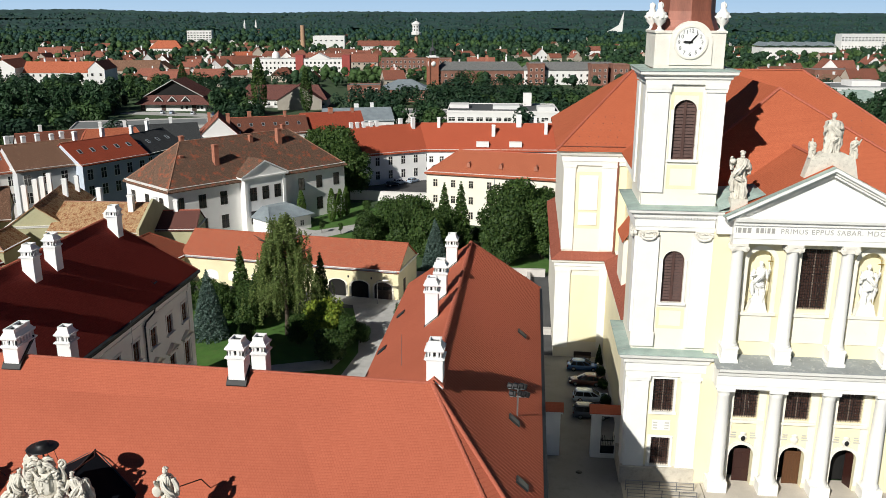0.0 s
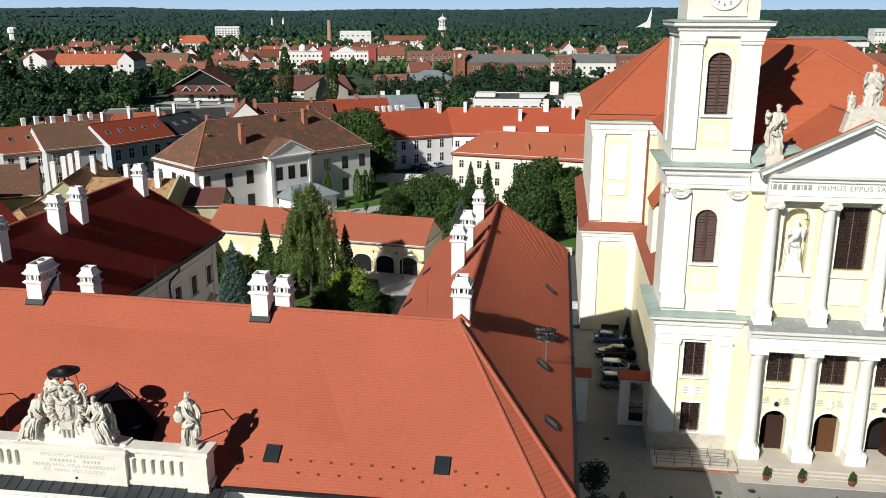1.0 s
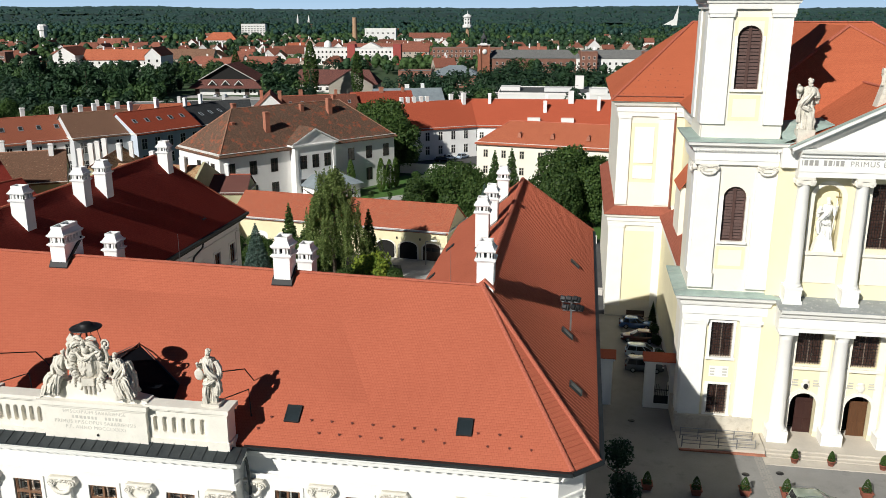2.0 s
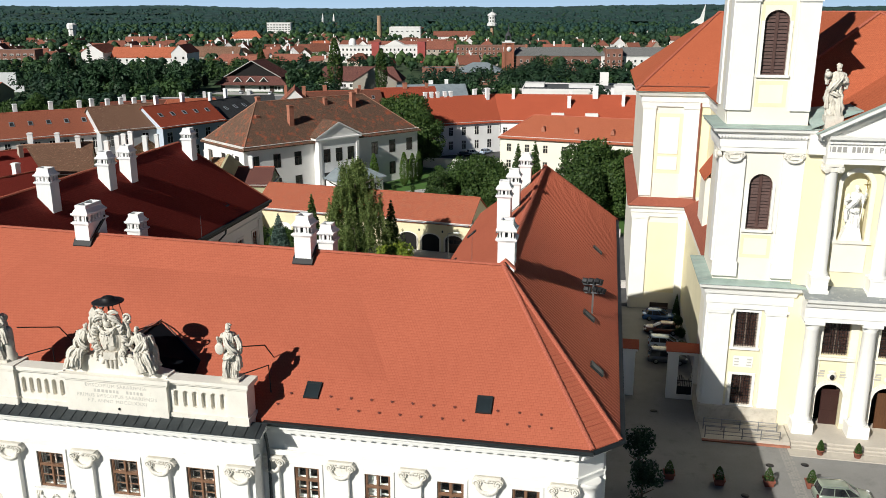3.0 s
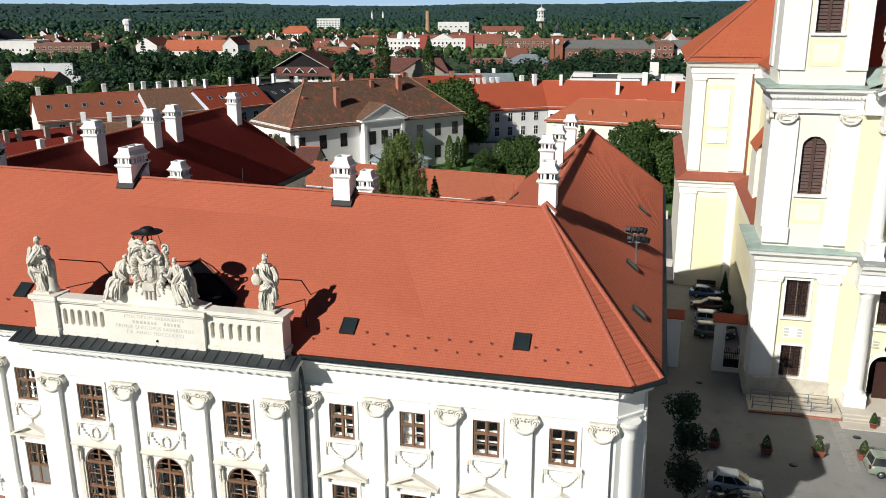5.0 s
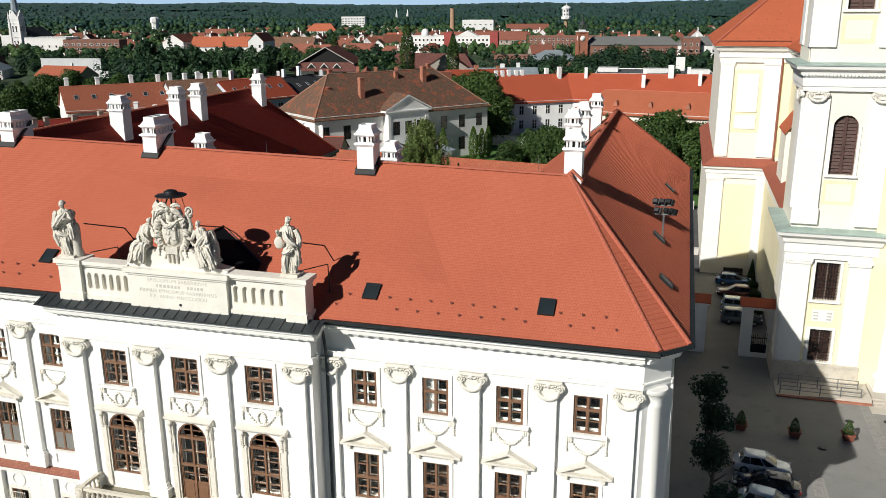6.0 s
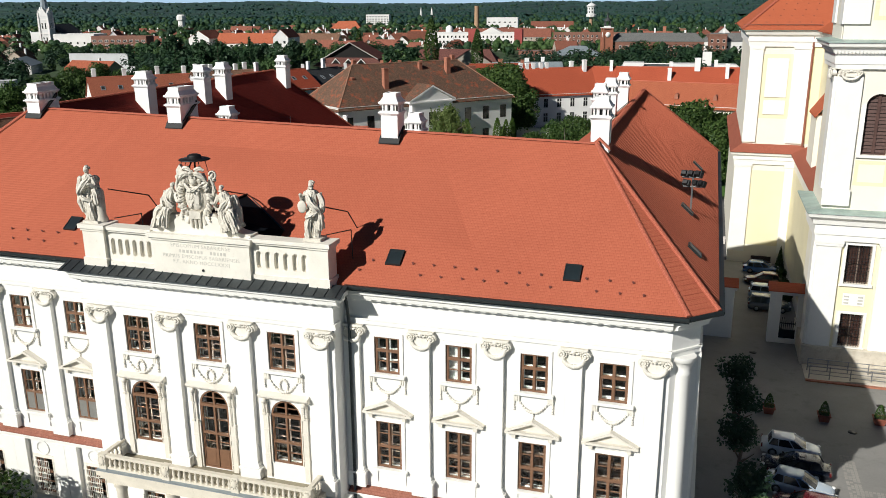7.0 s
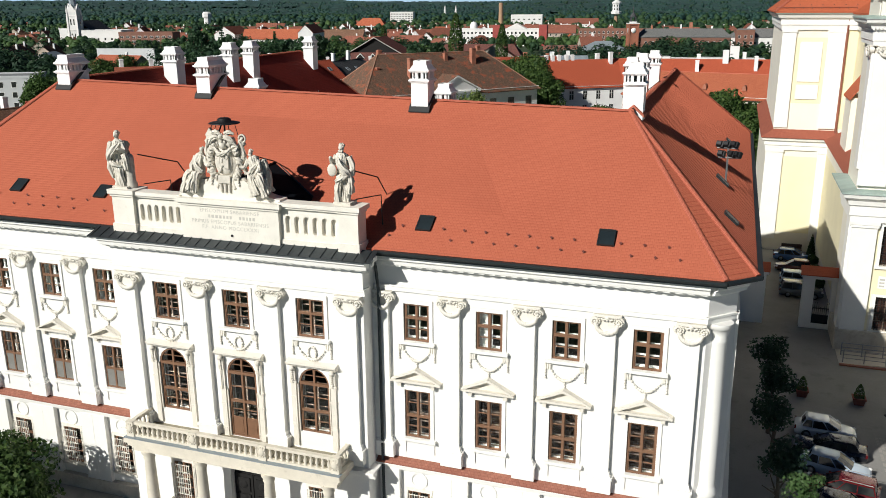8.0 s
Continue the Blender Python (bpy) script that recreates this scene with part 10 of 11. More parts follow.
hall(-128, 432, 46, 18, 7, 5.0, 11.0, "maroon_tile", "town_white", "long white hall with maroon roof", hip=(5, 5), over=1.0, rows=(1.2,), cols=10, kind="strip")
hall(-117, 424, 22, 18, 12, 5.0, 12.0, "maroon_tile", "town_wall", "gabled hall with maroon roof", over=0.8, along="y")
hall(-345, 541, 15, 30, 10, 12.0, 17.0, "town_tile", "town_white", "big white house with gabled end", along="y", rows=(2, 6), cols=4, kind="far")
hall(-315, 548, 44, 16, 10, 8.5, 15.0, "orange_tile", "town_white", "long white house with orange roof", rows=(2, 5.5), cols=10, kind="far", stacks=((-10, 0, 17, 1), (10, 0, 17, 1)))
hall(-254, 487, 9.5, 24, 10, 15.0, 19.5, "town_tile", "town_white", "tall white gabled house", along="y", rows=(3, 7, 11), cols=2, kind="far")
hall(-293, 608, 40, 16, 9, 6.5, 13.0, "brown_tile", "town_wall", "barn-like house with brown roof", over=0.6)
sheet("pavement_hall", [(-196, 386), (-138, 379), (-136, 391), (-194, 398)], 0.03, "gravel_path", "pale parking strip before the gabled hall")
for x, y, rz, p in ((-176, 391.0, 98, "paint_white"), (-171, 390.4, 95, "paint_silver"), (-160, 389.0, 97, "paint_white"), (-149, 387.5, 96, "paint_blue")):
    car(x, y, rz, p, "car parked before the gabled hall", 4.4)
# red and white school
sc = flat_block("school", -178, 654, 74, 16, 8, 12.5, "town_white", "long white school with red end bays", rows=(1.5, 5.2, 9.0), cols=24, kind="far", roof="flat_roof")
for x in (-4.0, 31.5):
    mb = Mb()
    mb.box(x, x + 6.0, -8.6, 6, 0, 15.5)
    part("red_bay", mb, "crimson_wall", sc, "deep red bay", keep=False)
mb = Mb()
mb.prism([(6, 12.9), (22, 12.9), (14, 17.0)], "y", -8.2, 4)
part("gable", mb, "town_white", sc, keep=False)
mb = Mb()
mb.lathe(-20, 0, [(3.0, 13), (3.0, 15), (2.6, 16.6), (1.6, 17.8), (0, 18.3)], 16)
part("dome", mb, "dial_white", sc, "small white dome", keep=False)
hall(-160, 690, 70, 16, 8, 9.0, 15.0, "town_tile", "town_wall", "long building with red roof", rows=(3, 6.5), cols=16, kind="far")
# brick tower
bt = thing("clock_tower", -67, 577, 0, "slim red brick clock tower with dark lantern spire", "tower", rz=20)
FOOT.extend([(-67, 577, 10, 10, 20), (-64, 555, 12, 30, 0), (-62, 530, 12, 24, 0)])
mb = Mb()
mb.box(-2.9, 2.9, -2.9, 2.9, 0, 17.4)
for q in (-1, 1):
    for r in (-1, 1):
        mb.box(q * 2.9 - 0.5, q * 2.9 + 0.5, r * 2.9 - 0.5, r * 2.9 + 0.5, 0, 17.6)
mb.box(-3.5, 3.5, -3.5, 3.5, 17.6, 18.2)
parts("shaft", mb, "stack_red", bt, keep=False)
mb = Mb()
mb.box(-3.7, 3.7, -3.7, 3.7, 18.2, 18.7)
mb.box(-1.9, 1.9, -1.9, 1.9, 18.7, 19.6)
part("ledge", mb, "town_white", bt, "pale stone ledge", keep=False)
mb = Mb()
for q in (-1, 1):
    for r in (-1, 1):
        mb.box(q * 1.4 - 0.28, q * 1.4 + 0.28, r * 1.4 - 0.28, r * 1.4 + 0.28, 19.6, 22.6)
mb.lathe(0, 0, [(2.2, 22.6), (2.1, 23.0), (1.5, 24.2), (0.5, 25.2), (0.3, 27), (0.06, 31)], 8)
part("lantern", mb, "slate_tile", bt, keep=False)
for a in (0, 90, -90):
    mb = Mb()
    mb.lathe(0, 0, [(1.7, 0), (1.7, 0.1), (0, 0.1)], 20)
    mb.turned(pose(0, 0, 0, 0, 0, a) @ pose(0, -2.95, 14.0, 90, 0, 0))
    part("clock_face", mb, "dial_white", bt, keep=False)
hall(-36, 590, 60, 18, 8, 10.0, 15.0, "light_slate", "brick_wall", "institution with grey roof and brick walls", rows=(2, 5.5), cols=14, kind="far", hip=(5, 5), stacks=((-20, 0, 17, 1.2), (5, 2, 19, 2.0)), stack_mat="brick_red")
hall(26, 598, 66, 18, 8, 10.0, 15.0, "light_slate", "town_white", "institution with grey roof and white walls", rows=(2, 5.5), cols=16, kind="far", hip=(5, 5), stacks=((-20, 0, 17, 1.2),))
for x in (2, 44, 58):
    flat_block("institution_bay", x, 588, 11, 14, 8, 14.0, "brick_wall", "red brick bay of the institution", rows=(2, 5.5, 9.5), cols=3)
flat_block("brick_house", -92, 466, 18, 14, 8, 8.5, "brick_wall", "red brick flat-roofed house", rows=(2, 5.5), cols=4)
hall(-70, 470, 26, 20, 8, 7.0, 11.5, "zinc", "brick_wall", "brick hall with pale grey pyramid roof", hip=(9, 9), rows=(2,), cols=6, kind="far")
flat_block("brick_house", -92, 680, 56, 14, 8, 12.0, "brick_wall", "long brown brick block of flats", rows=(2, 5.5, 9), cols=16)
# factory stack
mb = Mb()
mb.lathe(-266, 985, [(3.3, 0), (2.5, 30), (2.6, 31.5), (2.6, 33)], 16)
solid("brick_chimney", mb, "stack_tan", "tall brick factory chimney above the roofs", "chimney")
flat_block("white_block", -262, 1100, 40, 22, 9, 18.0, "town_white", "plain white block above the roofs", rows=(12,), cols=6, kind="strip")
flat_block("apartment_block", -486, 1230, 35, 16, 12, 21.0, "town_white", "white apartment block with rows of windows", rows=(2, 5, 8, 11, 14, 17.5), cols=8, kind="strip")
# water tower
wt = thing("water_tower", -163, 1205, 0, "tall white tower with lookout storeys", "tower")
mb = Mb()
mb.lathe(0, 0, [(2.6, 0), (2.3, 17)], 8, s=False)
part("shaft", mb, "stack_tan", wt, "tan brick shaft", keep=False)
mb = Mb()
mb.lathe(0, 0, [(2.3, 16.5), (7.0, 18), (7.0, 21), (5.4, 21.6), (5.4, 31), (6.6, 31.6), (6.6, 33), (3.0, 35.5), (0.4, 36.5), (0.15, 41)], 8, s=False)
head_part = part("tank", mb, "town_white", wt, keep=False)
for i in range(8):
    a = math.pi * (i + 0.5) / 4
    for z in (23.0, 27.5):
        o = local("window", WM["far"][2], head_part, pose(5.0 * math.cos(a), 5.0 * math.sin(a), z, 0, 0, math.degrees(a) + 90) @ Matrix.Diagonal((1.3, 1, 1.5, 1)))
hall(-185, 1030, 50, 18, 9, 9, 15.0, "town_tile", "town_white", "white house with long red roof", rows=(3, 6), cols=9, kind="far")
hall(-404, 925, 36, 18, 9, 9, 17.0, "orange_tile", "town_white", "white house with orange hipped roof", hip=(8, 8), rows=(3, 6), cols=6, kind="far")
# monument on the hill
mb = Mb()
mb.faces([(190, 2040, 4), (204, 2040, 4), (206, 2040, 52), (190, 2046, 4), (204, 2046, 4), (206, 2046, 52), (165, 2040, 4), (196, 2040, 22), (165, 2046, 4), (196, 2046, 22)],
         [(0, 1, 2), (3, 5, 4), (0, 2, 5, 3), (1, 4, 5, 2), (6, 0, 7), (8, 9, 3), (6, 7, 9, 8)])
solid("monument", mb, "town_white", "white wing-shaped monument on a green slope", "monument")
sheet("field_slope", [(150, 1850), (235, 1800), (250, 2080), (150, 2090)], 0.6, "field", "light green meadow slope", "meadow")
sheet("field_far", [(-1900, 2350), (-1350, 2500), (-1330, 2560), (-1900, 2420)], 30.0, "field", "pale field on the far hills", "meadow")
for x, y, h in ((-666, 1960, 32), (-641, 1966, 31)):
    mb = Mb()
    mb.lathe(x, y, [(2.8, 0), (2.8, h * 0.62), (2.4, h * 0.64), (0.2, h)], 8, s=False)
    solid("church_spire", mb, "town_white", "distant white church spire", "spire", "distant spires")
# modern buildings to the east
wv = flat_block("wavy_hall", 282, 975, 80, 30, 9, 12.0, "town_white", "white modern hall with wavy roof", rows=(2, 6), cols=14, kind="strip")
mb = Mb()
for i in range(6):
    mb.prism([(-40 + 13.3 * i, 14), (-33.4 + 13.3 * i, 18), (-26.7 + 13.3 * i, 14), (-33.4 + 13.3 * i, 15)], "y", -16, 16)
part("wavy_roof", mb, "zinc", wv, keep=False)
flat_block("apartment_block", 440, 1185, 90, 16, 9, 22.0, "town_white", "long white apartment block in the distance", rows=(2, 5, 8, 11, 14, 17), cols=20, kind="strip")
flat_block("apartment_block", 400, 1120, 50, 16, 9, 14.0, "town_white", "white apartment block among trees", rows=(2, 5, 8), cols=12)
flat_block("white_hall", 180, 492, 46, 36, 7, 9.0, "town_white", "white flat-roofed hall in the distance", rows=(2,), cols=8, boxes=((-8, 8, -6, 6, 3),))
flat_block("white_hall", 205, 620, 30, 20, 8, 10.0, "brick_wall", "brick and white flat-roofed hall", rows=(2, 5.5), cols=7)
hall(150, 415, 22, 22, 7, 9, 13, "verdigris", "town_white", "hall with green sheet roof", rows=(2,), cols=4, kind="far", hip=(6, 6))
# church and blocks to the west
ch = thing("church", -517, 578, 0, "white church with tall pointed spire", "church", rz=14)
mb = Mb()
mb.box(-3.9, 3.9, -3.9, 3.9, 0, 27)
mb.box(-4.3, 4.3, -4.3, 4.3, 12.5, 13.3)
mb.box(-4.2, 4.2, -4.2, 4.2, 23.6, 24.2)
for s in (-1, 1):
    mb.prism([(-4.1, 26.5), (4.1, 26.5), (0, 33.5)], "y", *sorted((s * 4.1, s * 3.3)))
    mb.prism([(-4.1, 26.5), (4.1, 26.5), (0, 33.5)], "x", *sorted((s * 4.1, s * 3.3)))
    for q in (-1, 1):
        mb.box(s * 3.9 - 0.7, s * 3.9 + 0.7, q * 3.9 - 0.7, q * 3.9 + 0.7, 0, 25)
        mb.lathe(s * 3.9, q * 3.9, [(0.8, 25), (0.8, 28), (0.05, 32)], 6, s=False)
mb.box(-9, 9, 5, 40, 0, 13)
mb.box(-12, -5, -4, 10, 0, 14)
parts("wall", mb, "town_white", ch, keep=False)
mb = Mb()
mb.lathe(0, 0, [(3.9, 27), (2.9, 34), (0.1, 64)], 8, s=False)
part("spire", mb, "zinc", ch, keep=False)
mb = Mb()
slope(mb, [(-10, 5, 12.5), (-10, 41, 12.5), (0, 41, 20), (0, 5, 20)])
slope(mb, [(10, 5, 12.5), (10, 41, 12.5), (0, 41, 20), (0, 5, 20)])
part("roof", mb, "slate_tile", ch, keep=False)
for z in (7, 16.5):
    for x in (-1.3, 1.3):
        put_window(ch, "far", pose(x, -3.9, z), False).matrix_basis = pose(x, -3.9, z) @ Matrix.Diagonal((0.8, 1, 3.0 if z > 10 else 1.8, 1))
for z in (6, 17):
    for y in (-1.3, 1.3):
        m = pose(3.9, y, z, 0, 0, 90) @ Matrix.Diagonal((0.8, 1, 2.6 if z > 10 else 1.6, 1))
        put_window(ch, "far", m, False)
flat_block("flat_hall", -470, 560, 32, 22, 14, 13.0, "town_white", "plain white flat-roofed block", rows=(2, 6), cols=6)
flat_block("brick_flats", -422, 548, 42, 14, 13, 12.0, "brick_wall", "red brick flats with white balconies", rows=(1.5, 4.8, 8.2), cols=9, kind="strip")
mb = Mb()
mb.box(-33, 0, -0.4, 0.4, 0, 9.4)
mb.box(-33, 0.1, -0.55, 0.55, 9.4, 9.65)
mb.box(0, 3.5, -0.4, 0.4, 0, 3.2)
mb.turned(pose(-289, 378, 0, 0, 0, 8))
solid("fire_wall", mb, "grey_wall", "long blank grey wall among the trees", "wall")
FOOT.append((-305, 376, 38, 8, 8))
house("shed", -343, 362, 15, 26, 30, 4.5, 8.0, "zinc", "town_white", "white shed with pale metal roof", "shed", along="y", base=False, split=False)
for x, y, w, d, rot, e, r in ((-378, 372, 12, 18, 25, 5.0, 10.0), (-392, 392, 13, 20, 28, 5.0, 10.5), (-371, 392, 11, 16, 20, 5.0, 9.5), (-278, 338, 26, 13, -6, 4.5, 8.6), (-404, 424, 14, 18, 22, 5.5, 11.0)):
    house("old_house", x, y, w, d, rot, e, r, "brown_tile" if w < 20 else "barn_tile", "town_wall", "old brown-roofed house among the western gardens", "house", along="y" if w < 20 else "x", base=False, split=False, rows=(1.4,), cols=2, kind="far", stacks=((2, 2, r + 1.2, 0.9),))
flat_block("grey_block", -212, 203, 22, 16, 30, 10.5, "grey_wall", "grey flat-roofed block beside the street houses", rows=(1.5, 4.6, 7.6), cols=6, side_cols=3)
mb = Mb()
mb.lathe(-665, 985, [(4.5, 0), (4.5, 16), (6, 17), (6, 22), (4, 24)], 8, s=False)
solid("white_tower", mb, "town_white", "squat white tower among trees", "tower")

# scattered houses: a few patterns, many copies
rs = random.Random(12)
patterns = []
for i, (w, d, e, r, roof, wall, al) in enumerate(((14, 10, 4.5, 9.0, "town_tile", "town_wall", "x"), (11, 13, 4.5, 9.0, "town_tile", "town_white", "y"), (18, 11, 4.5, 9.0, "town_tile", "town_wall", "x"),
                                                   (12, 12, 4.5, 8.5, "town_tile", "town_wall", "x"), (22, 12, 5.0, 9.0, "town_tile", "town_wall", "x"), (13, 11, 4.2, 8.5, "brown_tile", "town_wall", "y"))):
    hp = (4, 4) if i in (3, 4) else (0, 0)
    patterns.append(house("town_house", 0, 3000 + 60 * i, w, d, 0, e, r, roof, wall, "small town house with red tiled roof among trees", "house", hip=hp, along=al, rows=(1.4,) if e < 6 else (1.4, 4.2), cols=3, kind="far",
                          base=False, split=False, stacks=((2, 0.5, r + 1.4, 0.9),), group="town houses"))
FOOT = FOOT[:-6]


def blocked(x, y, pad):
    for fx, fy, w, d, rot in FOOT:
        dx, dy = x - fx, y - fy
        if abs(dx) + abs(dy) > 160:
            continue
        c, s = math.cos(radians(rot)), math.sin(radians(rot))
        if abs(dx * c + dy * s) < w / 2 + pad and abs(-dx * s + dy * c) < d / 2 + pad:
            return True
    return False


LANDMARKS = [f for f in FOOT if math.hypot(f[0], f[1]) > 420]


def hides(x, y, far):
    """Whether something at x, y would stand close before a landmark."""
    for fx, fy, w, d, rot in LANDMARKS:
        r = math.hypot(fx, fy) / math.hypot(x, y)
        if 1.0 < r < 1.0 + far and abs(x * r - fx) < w / 2 + 3:
            return True
    return False


def in_front(x, y):
    """The open strip before the long grey wall."""
    return -43.5 < math.degrees(math.atan2(x, y)) < -37.2 and 330 < math.hypot(x, y) < 490


def in_view(x, y):
    return -50 < math.degrees(math.atan2(x, y)) < 25


placed = 0
first = [True] * 6
gy = 540.0
while gy < 2300:
    step = 17 + gy * 0.019
    gx = -1.25 * gy
    while gx < 0.5 * gy:
        x, y = gx + rs.uniform(-0.35, 0.35) * step, gy + rs.uniform(-0.35, 0.35) * step
        gx += step
        dist = math.hypot(x, y)
        dense = noise.noise(Vector((x * 0.0045, y * 0.0045, 3.1))) + (0.22 if 430 < dist < 1000 else -0.1)
        if dist < 560 or not in_view(x, y) or dense < (-0.05 if dist < 1000 else 0.05) or rs.random() > (0.7 if dist < 1000 else 0.5) or blocked(x, y, 9) or hides(x, y, 0.07) or placed > 215:
            continue
        k = rs.choice((0, 0, 1, 2, 3, 4, 5, 3, 2))
        turn = 12 + rs.choice((0, 90, 0, 180)) + rs.uniform(-14, 14)
        s = rs.uniform(0.85, 1.2)
        m = pose(x, y, 0, 0, 0, turn) @ Matrix.Diagonal((s, s, s * rs.uniform(0.9, 1.15), 1))
        if first[k]:
            patterns[k].matrix_basis = m
            first[k] = False
        else:
            copy_thing(patterns[k], m)
        FOOT.append((x, y, 15 * s, 13 * s, turn))
        placed += 1
    gy += step

# many more small houses, too far off to pick apart
mb = Mb()
far_n = 0
gy = 560.0
while gy < 2500:
    step = 21 + gy * 0.017
    gx = -1.2 * gy
    while gx < 0.5 * gy:
        x, y = gx + rs.uniform(-0.4, 0.4) * step, gy + rs.uniform(-0.4, 0.4) * step
        gx += step
        dist = math.hypot(x, y)
        dense = noise.noise(Vector((x * 0.0045, y * 0.0045, 3.1)))
        if dist < 600 or not in_view(x, y) or dense < (-0.1 if dist < 1300 else 0.12) or rs.random() > 0.3 or blocked(x, y, 8) or hides(x, y, 0.07):
            continue
        a, w, d, e = radians(12 + rs.choice((0, 90)) + rs.uniform(-12, 12)), rs.uniform(4.5, 8), rs.uniform(4, 5.5), rs.uniform(4, 6.5)
        r = e + d * rs.uniform(0.75, 1.0)
        g = height(x, y)
        c, s = math.cos(a), math.sin(a)
        at = lambda u, v, z: (x + u * c - v * s, y + u * s + v * c, g + z)
        lo = [at(-w, -d, 0), at(w, -d, 0), at(w, d, 0), at(-w, d, 0), at(-w, -d, e), at(w, -d, e), at(w, d, e), at(-w, d, e), at(-w, 0, r - 0.1), at(w, 0, r - 0.1)]
        mb.faces(lo, [(0, 1, 5, 4), (1, 2, 6, 9, 5), (2, 3, 7, 6), (3, 0, 4, 8, 7)], 1 if rs.random() < 0.5 else 0)
        o = 0.5
        hi = [at(-w - o, -d - o, e - 0.4), at(w + o, -d - o, e - 0.4), at(w + o, d + o, e - 0.4), at(-w - o, d + o, e - 0.4), at(-w - o, 0, r), at(w + o, 0, r)]
        mb.faces(hi, [(0, 1, 5, 4), (2, 3, 4, 5)], rs.choice((2, 2, 2, 3, 4)))
        FOOT.append((x, y, 2 * w, 2 * d, math.degrees(a)))
        far_n += 1
    gy += step
solid("far_houses", mb, ["town_wall", "town_white", "town_tile", "orange_tile", "brown_tile"], "many small red-roofed houses scattered among distant trees", "houses", kind="stuff")

# single trees between the nearer houses
T_FAR = [broad(21, 13, 5.2, 1.0, "leaf_wood", 0.75, 12, 75), broad(22, 11, 5.8, 0.8, "leaf_grove", 0.75, 12, 75), broad(23, 16, 5.0, 1.5, "leaf_wood", 0.8, 13, 80)]
T_FARFIR = conifer(24, 17, 3.4, 0.8, "leaf_wood", 0.6, 18, 50)
for x, y, s in ((-128.0, 392, 1.1), (-107.5, 400, 0.9), (-198.0, 470, 0.8)):
    plant("poplar", T_POPLAR, x, y, "tall dark poplar above the roofs", "poplar", s=s)
singles = 0
gy = 262.0
while gy < 520:
    gx = -1.2 * gy
    while gx < 0.5 * gy:
        x, y = gx + rs.uniform(-5, 5), gy + rs.uniform(-5, 5)
        gx += 9.0
        if not in_view(x, y) or blocked(x, y, 4.0) or in_front(x, y) or singles > 299:
            continue
        dense = noise.noise(Vector((x * 0.010, y * 0.010, 7.7))) + (0.45 if x < -140 and y > 270 else 0.0) + (0.4 if -150 < x < 30 and y > 325 else 0.05)
        if dense < 0.02 or (-60 < x < 20 and y < 268) or (-38 < x < 45 and y < 392) or (-205 < x < -85 and y < 345) or hides(x, y, 0.05):
            continue
        open_west = -47.0 < math.degrees(math.atan2(x, y)) < -38.2
        if open_west and rs.random() < 0.55:
            continue
        fir = rs.random() < 0.13
        plant("fir_tree" if fir else "park_tree", T_FARFIR if fir else rs.choice(T_FAR), x, y, "dark fir among the town trees" if fir else "leafy dark green town tree", "fir" if fir else "tree", rz=rs.uniform(0, 360), s=rs.uniform(0.35, 0.6) if open_west else rs.uniform(0.7, 1.25))
        singles += 1
    gy += 9.0

# woods farther out, joined
npr = np.random.RandomState(77)


def clump_mesh(name, centres, radii, mats, which):
    """Lumpy rounded clumps of foliage, each with an outline of its own."""
    base = [Vector(v) for v in ((1, 0, 0), (-1, 0, 0), (0, 1, 0), (0, -1, 0), (0, 0, 1), (0, 0, -1))]
    tri = [(a, b, c) if (base[a].cross(base[b])).dot(base[c]) > 0 else (b, a, c) for a in (0, 1) for b in (2, 3) for c in (4, 5)]
    mids, faces = {}, []
    for t3 in tri:
        m = []
        for a, b in zip(t3, t3[1:] + t3[:1]):
            k = (min(a, b), max(a, b))
            if k not in mids:
                mids[k] = len(base)
                base.append((base[a] + base[b]).normalized())
            m.append(mids[k])
        faces += [(t3[0], m[0], m[2]), (m[0], t3[1], m[1]), (m[2], m[1], t3[2]), (m[0], m[1], m[2])]
    b, f = np.array([tuple(v) for v in base]), np.array(faces)
    c, r = np.asarray(centres), np.asarray(radii)
    n = len(c)
    swell = npr.uniform(0.72, 1.2, size=(n, len(b), 1))
    v = c[:, None, :] + b[None] * swell * r[:, None, :]
    loops = (f[None] + (np.arange(n) * len(b))[:, None, None]).ravel()
    me = bpy.data.meshes.new(name)
    me.vertices.add(n * len(b))
    me.vertices.foreach_set("co", v.ravel())
    me.loops.add(len(loops))
    me.loops.foreach_set("vertex_index", loops.astype(np.int32))
    me.polygons.add(len(loops) // 3)
    me.polygons.foreach_set("loop_start", np.arange(len(loops) // 3) * 3)
    me.polygons.foreach_set("loop_total", np.full(len(loops) // 3, 3))
    for m in mats:
        me.materials.append(MATS[m])
    me.polygons.foreach_set("material_index", np.repeat(np.asarray(which), len(f)).astype(np.int32))
    me.polygons.foreach_set("use_smooth", [True] * (len(loops) // 3))
    me.update(calc_edges=True)
    return me


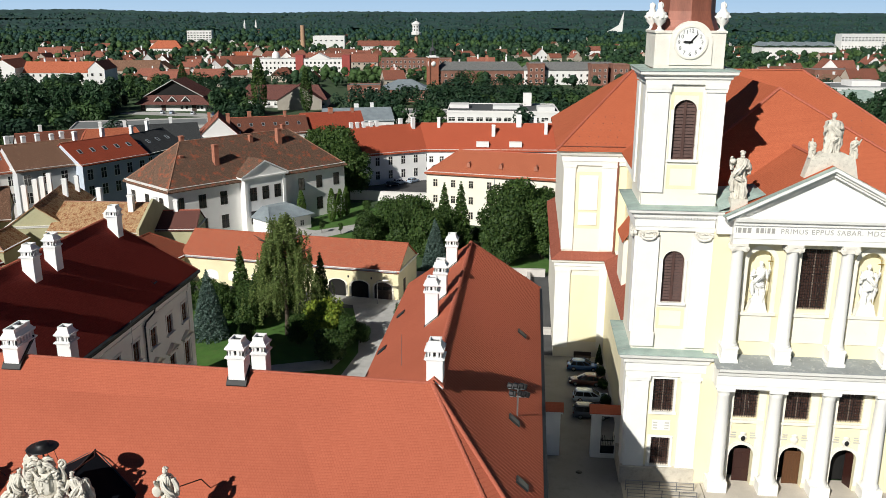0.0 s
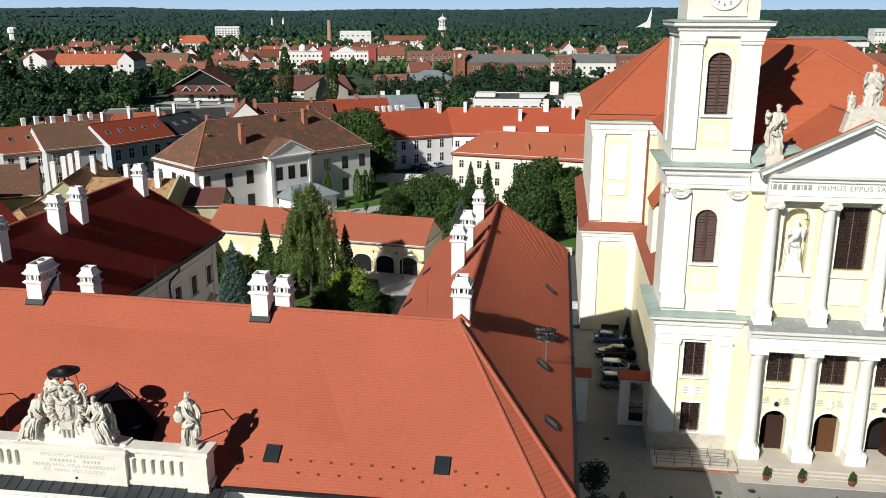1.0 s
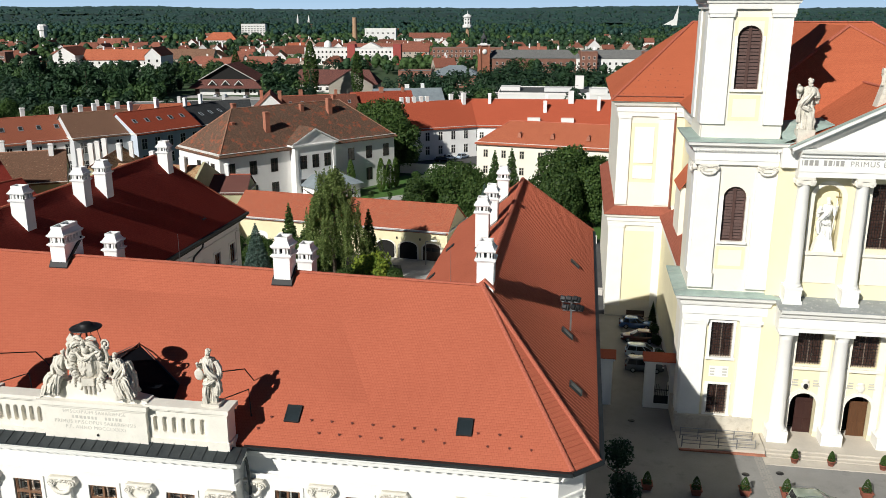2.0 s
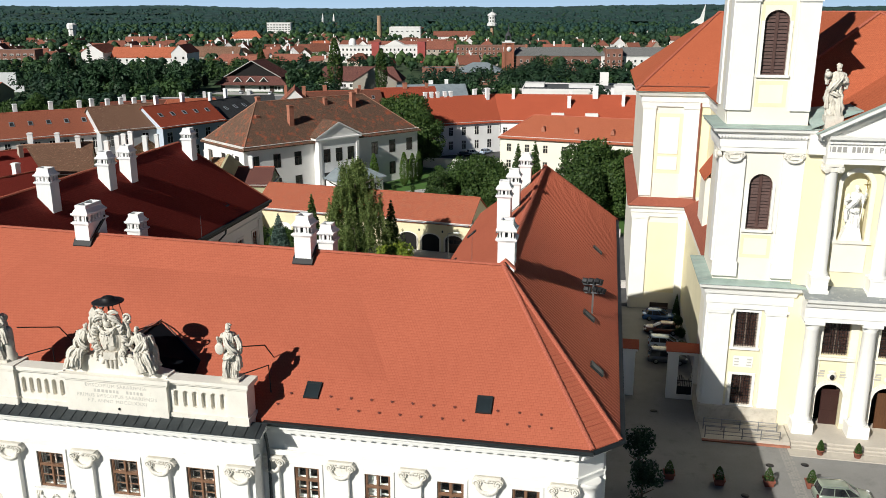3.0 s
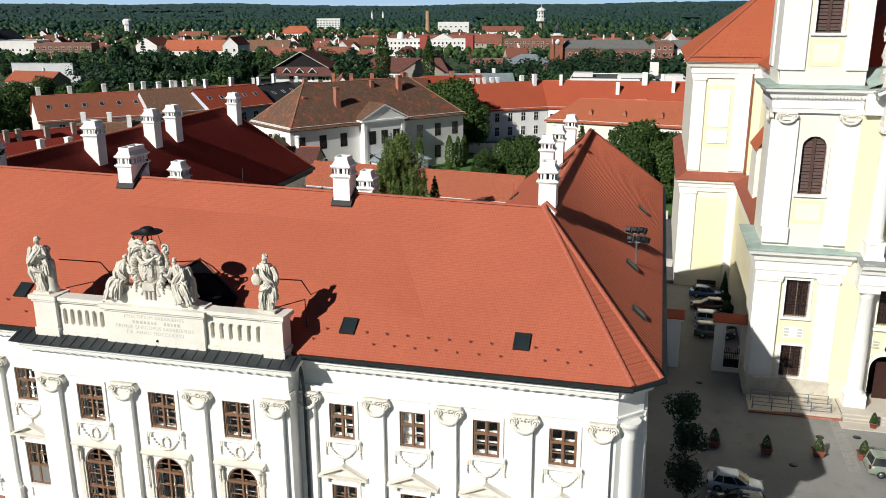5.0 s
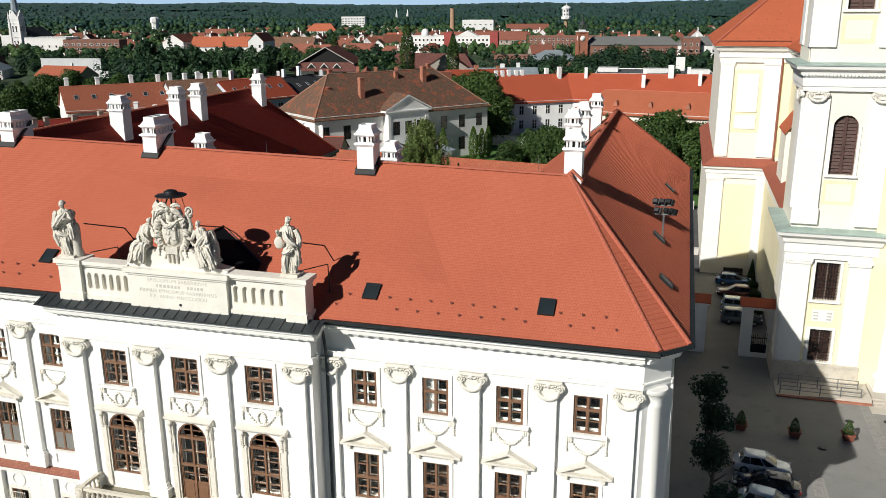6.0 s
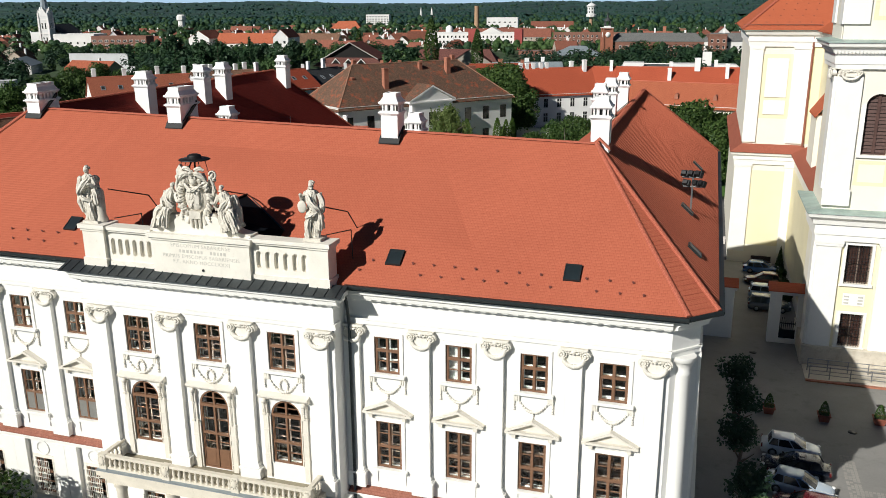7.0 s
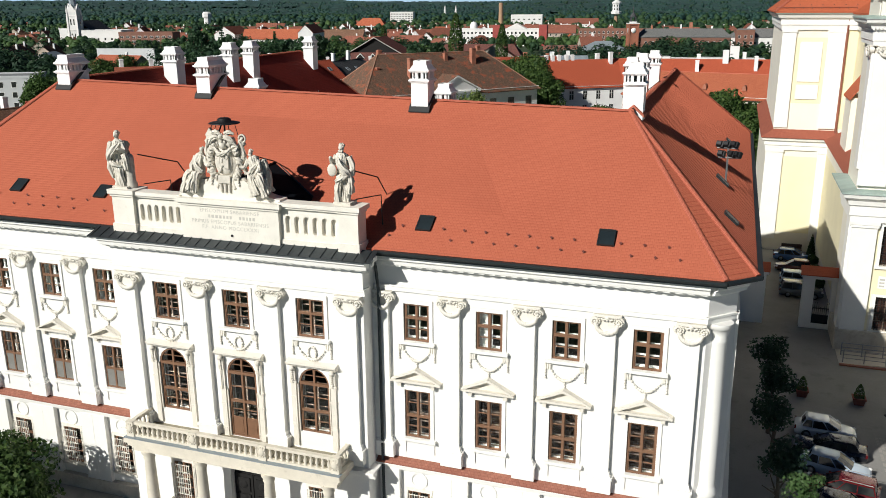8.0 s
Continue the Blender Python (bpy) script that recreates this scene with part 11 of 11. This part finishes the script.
def wood(name, d0, d1, spacing, per, size, tall, thr, label, mats=("leaf_wood", "leaf_grove", "leaf_pine"), clumps=0):
    cs, sz, fc, wh = [], [], [], []
    kc, kr, kw = [], [], []
    r = d0
    while r < d1:
        a = -51.0
        da = math.degrees(spacing / r)
        while a < 26:
            aa, rr = radians(a + npr.uniform(-0.5, 0.5) * da), r + npr.uniform(-0.5, 0.5) * spacing
            a += da
            x, y = rr * math.sin(aa), rr * math.cos(aa)
            if noise.noise(Vector((x * 0.006, y * 0.006, 1.3))) < thr or blocked(x, y, 4.0) or in_front(x, y) or hides(x, y, 0.04):
                continue
            if 140 < x < 260 and 1780 < y < 2060:
                continue
            gz = height(x, y)
            h = tall * npr.uniform(0.55, 1.15)
            rad = h * npr.uniform(0.3, 0.46)
            for k in range(3):
                v = npr.normal(size=(per // 3, 3))
                v[:, 2] = np.abs(v[:, 2]) * npr.choice((1, 1, -0.6), size=per // 3)
                v /= np.linalg.norm(v, axis=1, keepdims=True)
                ox, oy, oz = npr.uniform(-0.4, 0.4, 3) * (rad, rad, h * 0.3)
                cs.append(v * (rad * 0.72, rad * 0.72, h * 0.32) * npr.uniform(0.8, 1.05, size=(per // 3, 1)) + (x + ox, y + oy, gz + h * 0.55 + oz))
                fc.append(v + np.array((0.0, 0.0, 0.5)))
            sz.append(np.full(per // 3 * 3, size * npr.uniform(0.8, 1.2)))
            q = noise.noise(Vector((x * 0.012, y * 0.012, 4.4))) + npr.uniform(-0.45, 0.45)
            kind = 1 if q > 0.2 else 2 if q < -0.3 else 0
            wh.append(np.full(per // 3 * 3, kind))
            for k in range(clumps):
                a2, u = npr.uniform(0, 2 * math.pi), npr.uniform(0.15, 0.62) if k else 0.0
                kc.append((x + rad * u * math.cos(a2), y + rad * u * math.sin(a2), gz + h * (0.62 if k == 0 else npr.uniform(0.3, 0.72))))
                g = rad * (0.70 if k == 0 else npr.uniform(0.38, 0.56))
                kr.append((g, g, g * npr.uniform(0.8, 1.15)))
                kw.append(kind)
        r += spacing
    if clumps:
        tagged(new("tree_crowns", clump_mesh("tree_crowns", kc, kr, mats, kw)), label, "woods", kind="stuff")
    me = leaf_mesh(name, np.concatenate(cs), np.concatenate(sz), mats, 5, 0, np.concatenate(fc), 0.22, np.concatenate(wh).astype(np.int32))
    tagged(new(name, me), label, "woods", kind="stuff")


wood("park_woods", 340, 560, 9.5, 120, 0.85, 12, -0.2, "dark green parkland trees between the halls")
wood("town_trees", 560, 850, 11.0, 30, 0.9, 10, -0.45, "dark green trees between the town houses", clumps=4)
wood("town_trees", 850, 1250, 13, 18, 1.0, 12, -0.5, "dark green trees between the farther houses", clumps=3)
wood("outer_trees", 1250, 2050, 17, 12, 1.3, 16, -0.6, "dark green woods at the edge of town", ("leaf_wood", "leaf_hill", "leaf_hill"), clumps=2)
wood("outer_trees", 2050, 3300, 30, 6, 2.0, 19, -0.5, "dark green woods towards the hills, tinted blue for haze", ("leaf_hill", "leaf_hill", "leaf_pine"), clumps=2)

# closed tree cover of the woods out to the hills, distance haze tinted into its blue-green
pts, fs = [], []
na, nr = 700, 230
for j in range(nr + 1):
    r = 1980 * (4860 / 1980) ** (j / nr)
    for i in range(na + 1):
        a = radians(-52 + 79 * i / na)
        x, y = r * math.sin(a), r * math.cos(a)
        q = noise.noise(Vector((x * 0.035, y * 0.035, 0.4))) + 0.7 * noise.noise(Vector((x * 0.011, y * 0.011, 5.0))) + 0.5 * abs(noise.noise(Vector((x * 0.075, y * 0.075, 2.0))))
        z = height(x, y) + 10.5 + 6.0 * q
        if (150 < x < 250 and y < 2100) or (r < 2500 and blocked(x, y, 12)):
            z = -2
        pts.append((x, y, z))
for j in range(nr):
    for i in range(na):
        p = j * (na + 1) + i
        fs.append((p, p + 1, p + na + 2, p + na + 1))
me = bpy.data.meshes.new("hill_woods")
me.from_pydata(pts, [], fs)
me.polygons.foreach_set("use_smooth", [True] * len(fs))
me.materials.append(MATS["haze_cover"])
tagged(new("hill_woods", me), "dark woods on the far hills, blue haze put into their green", "woods", kind="stuff")
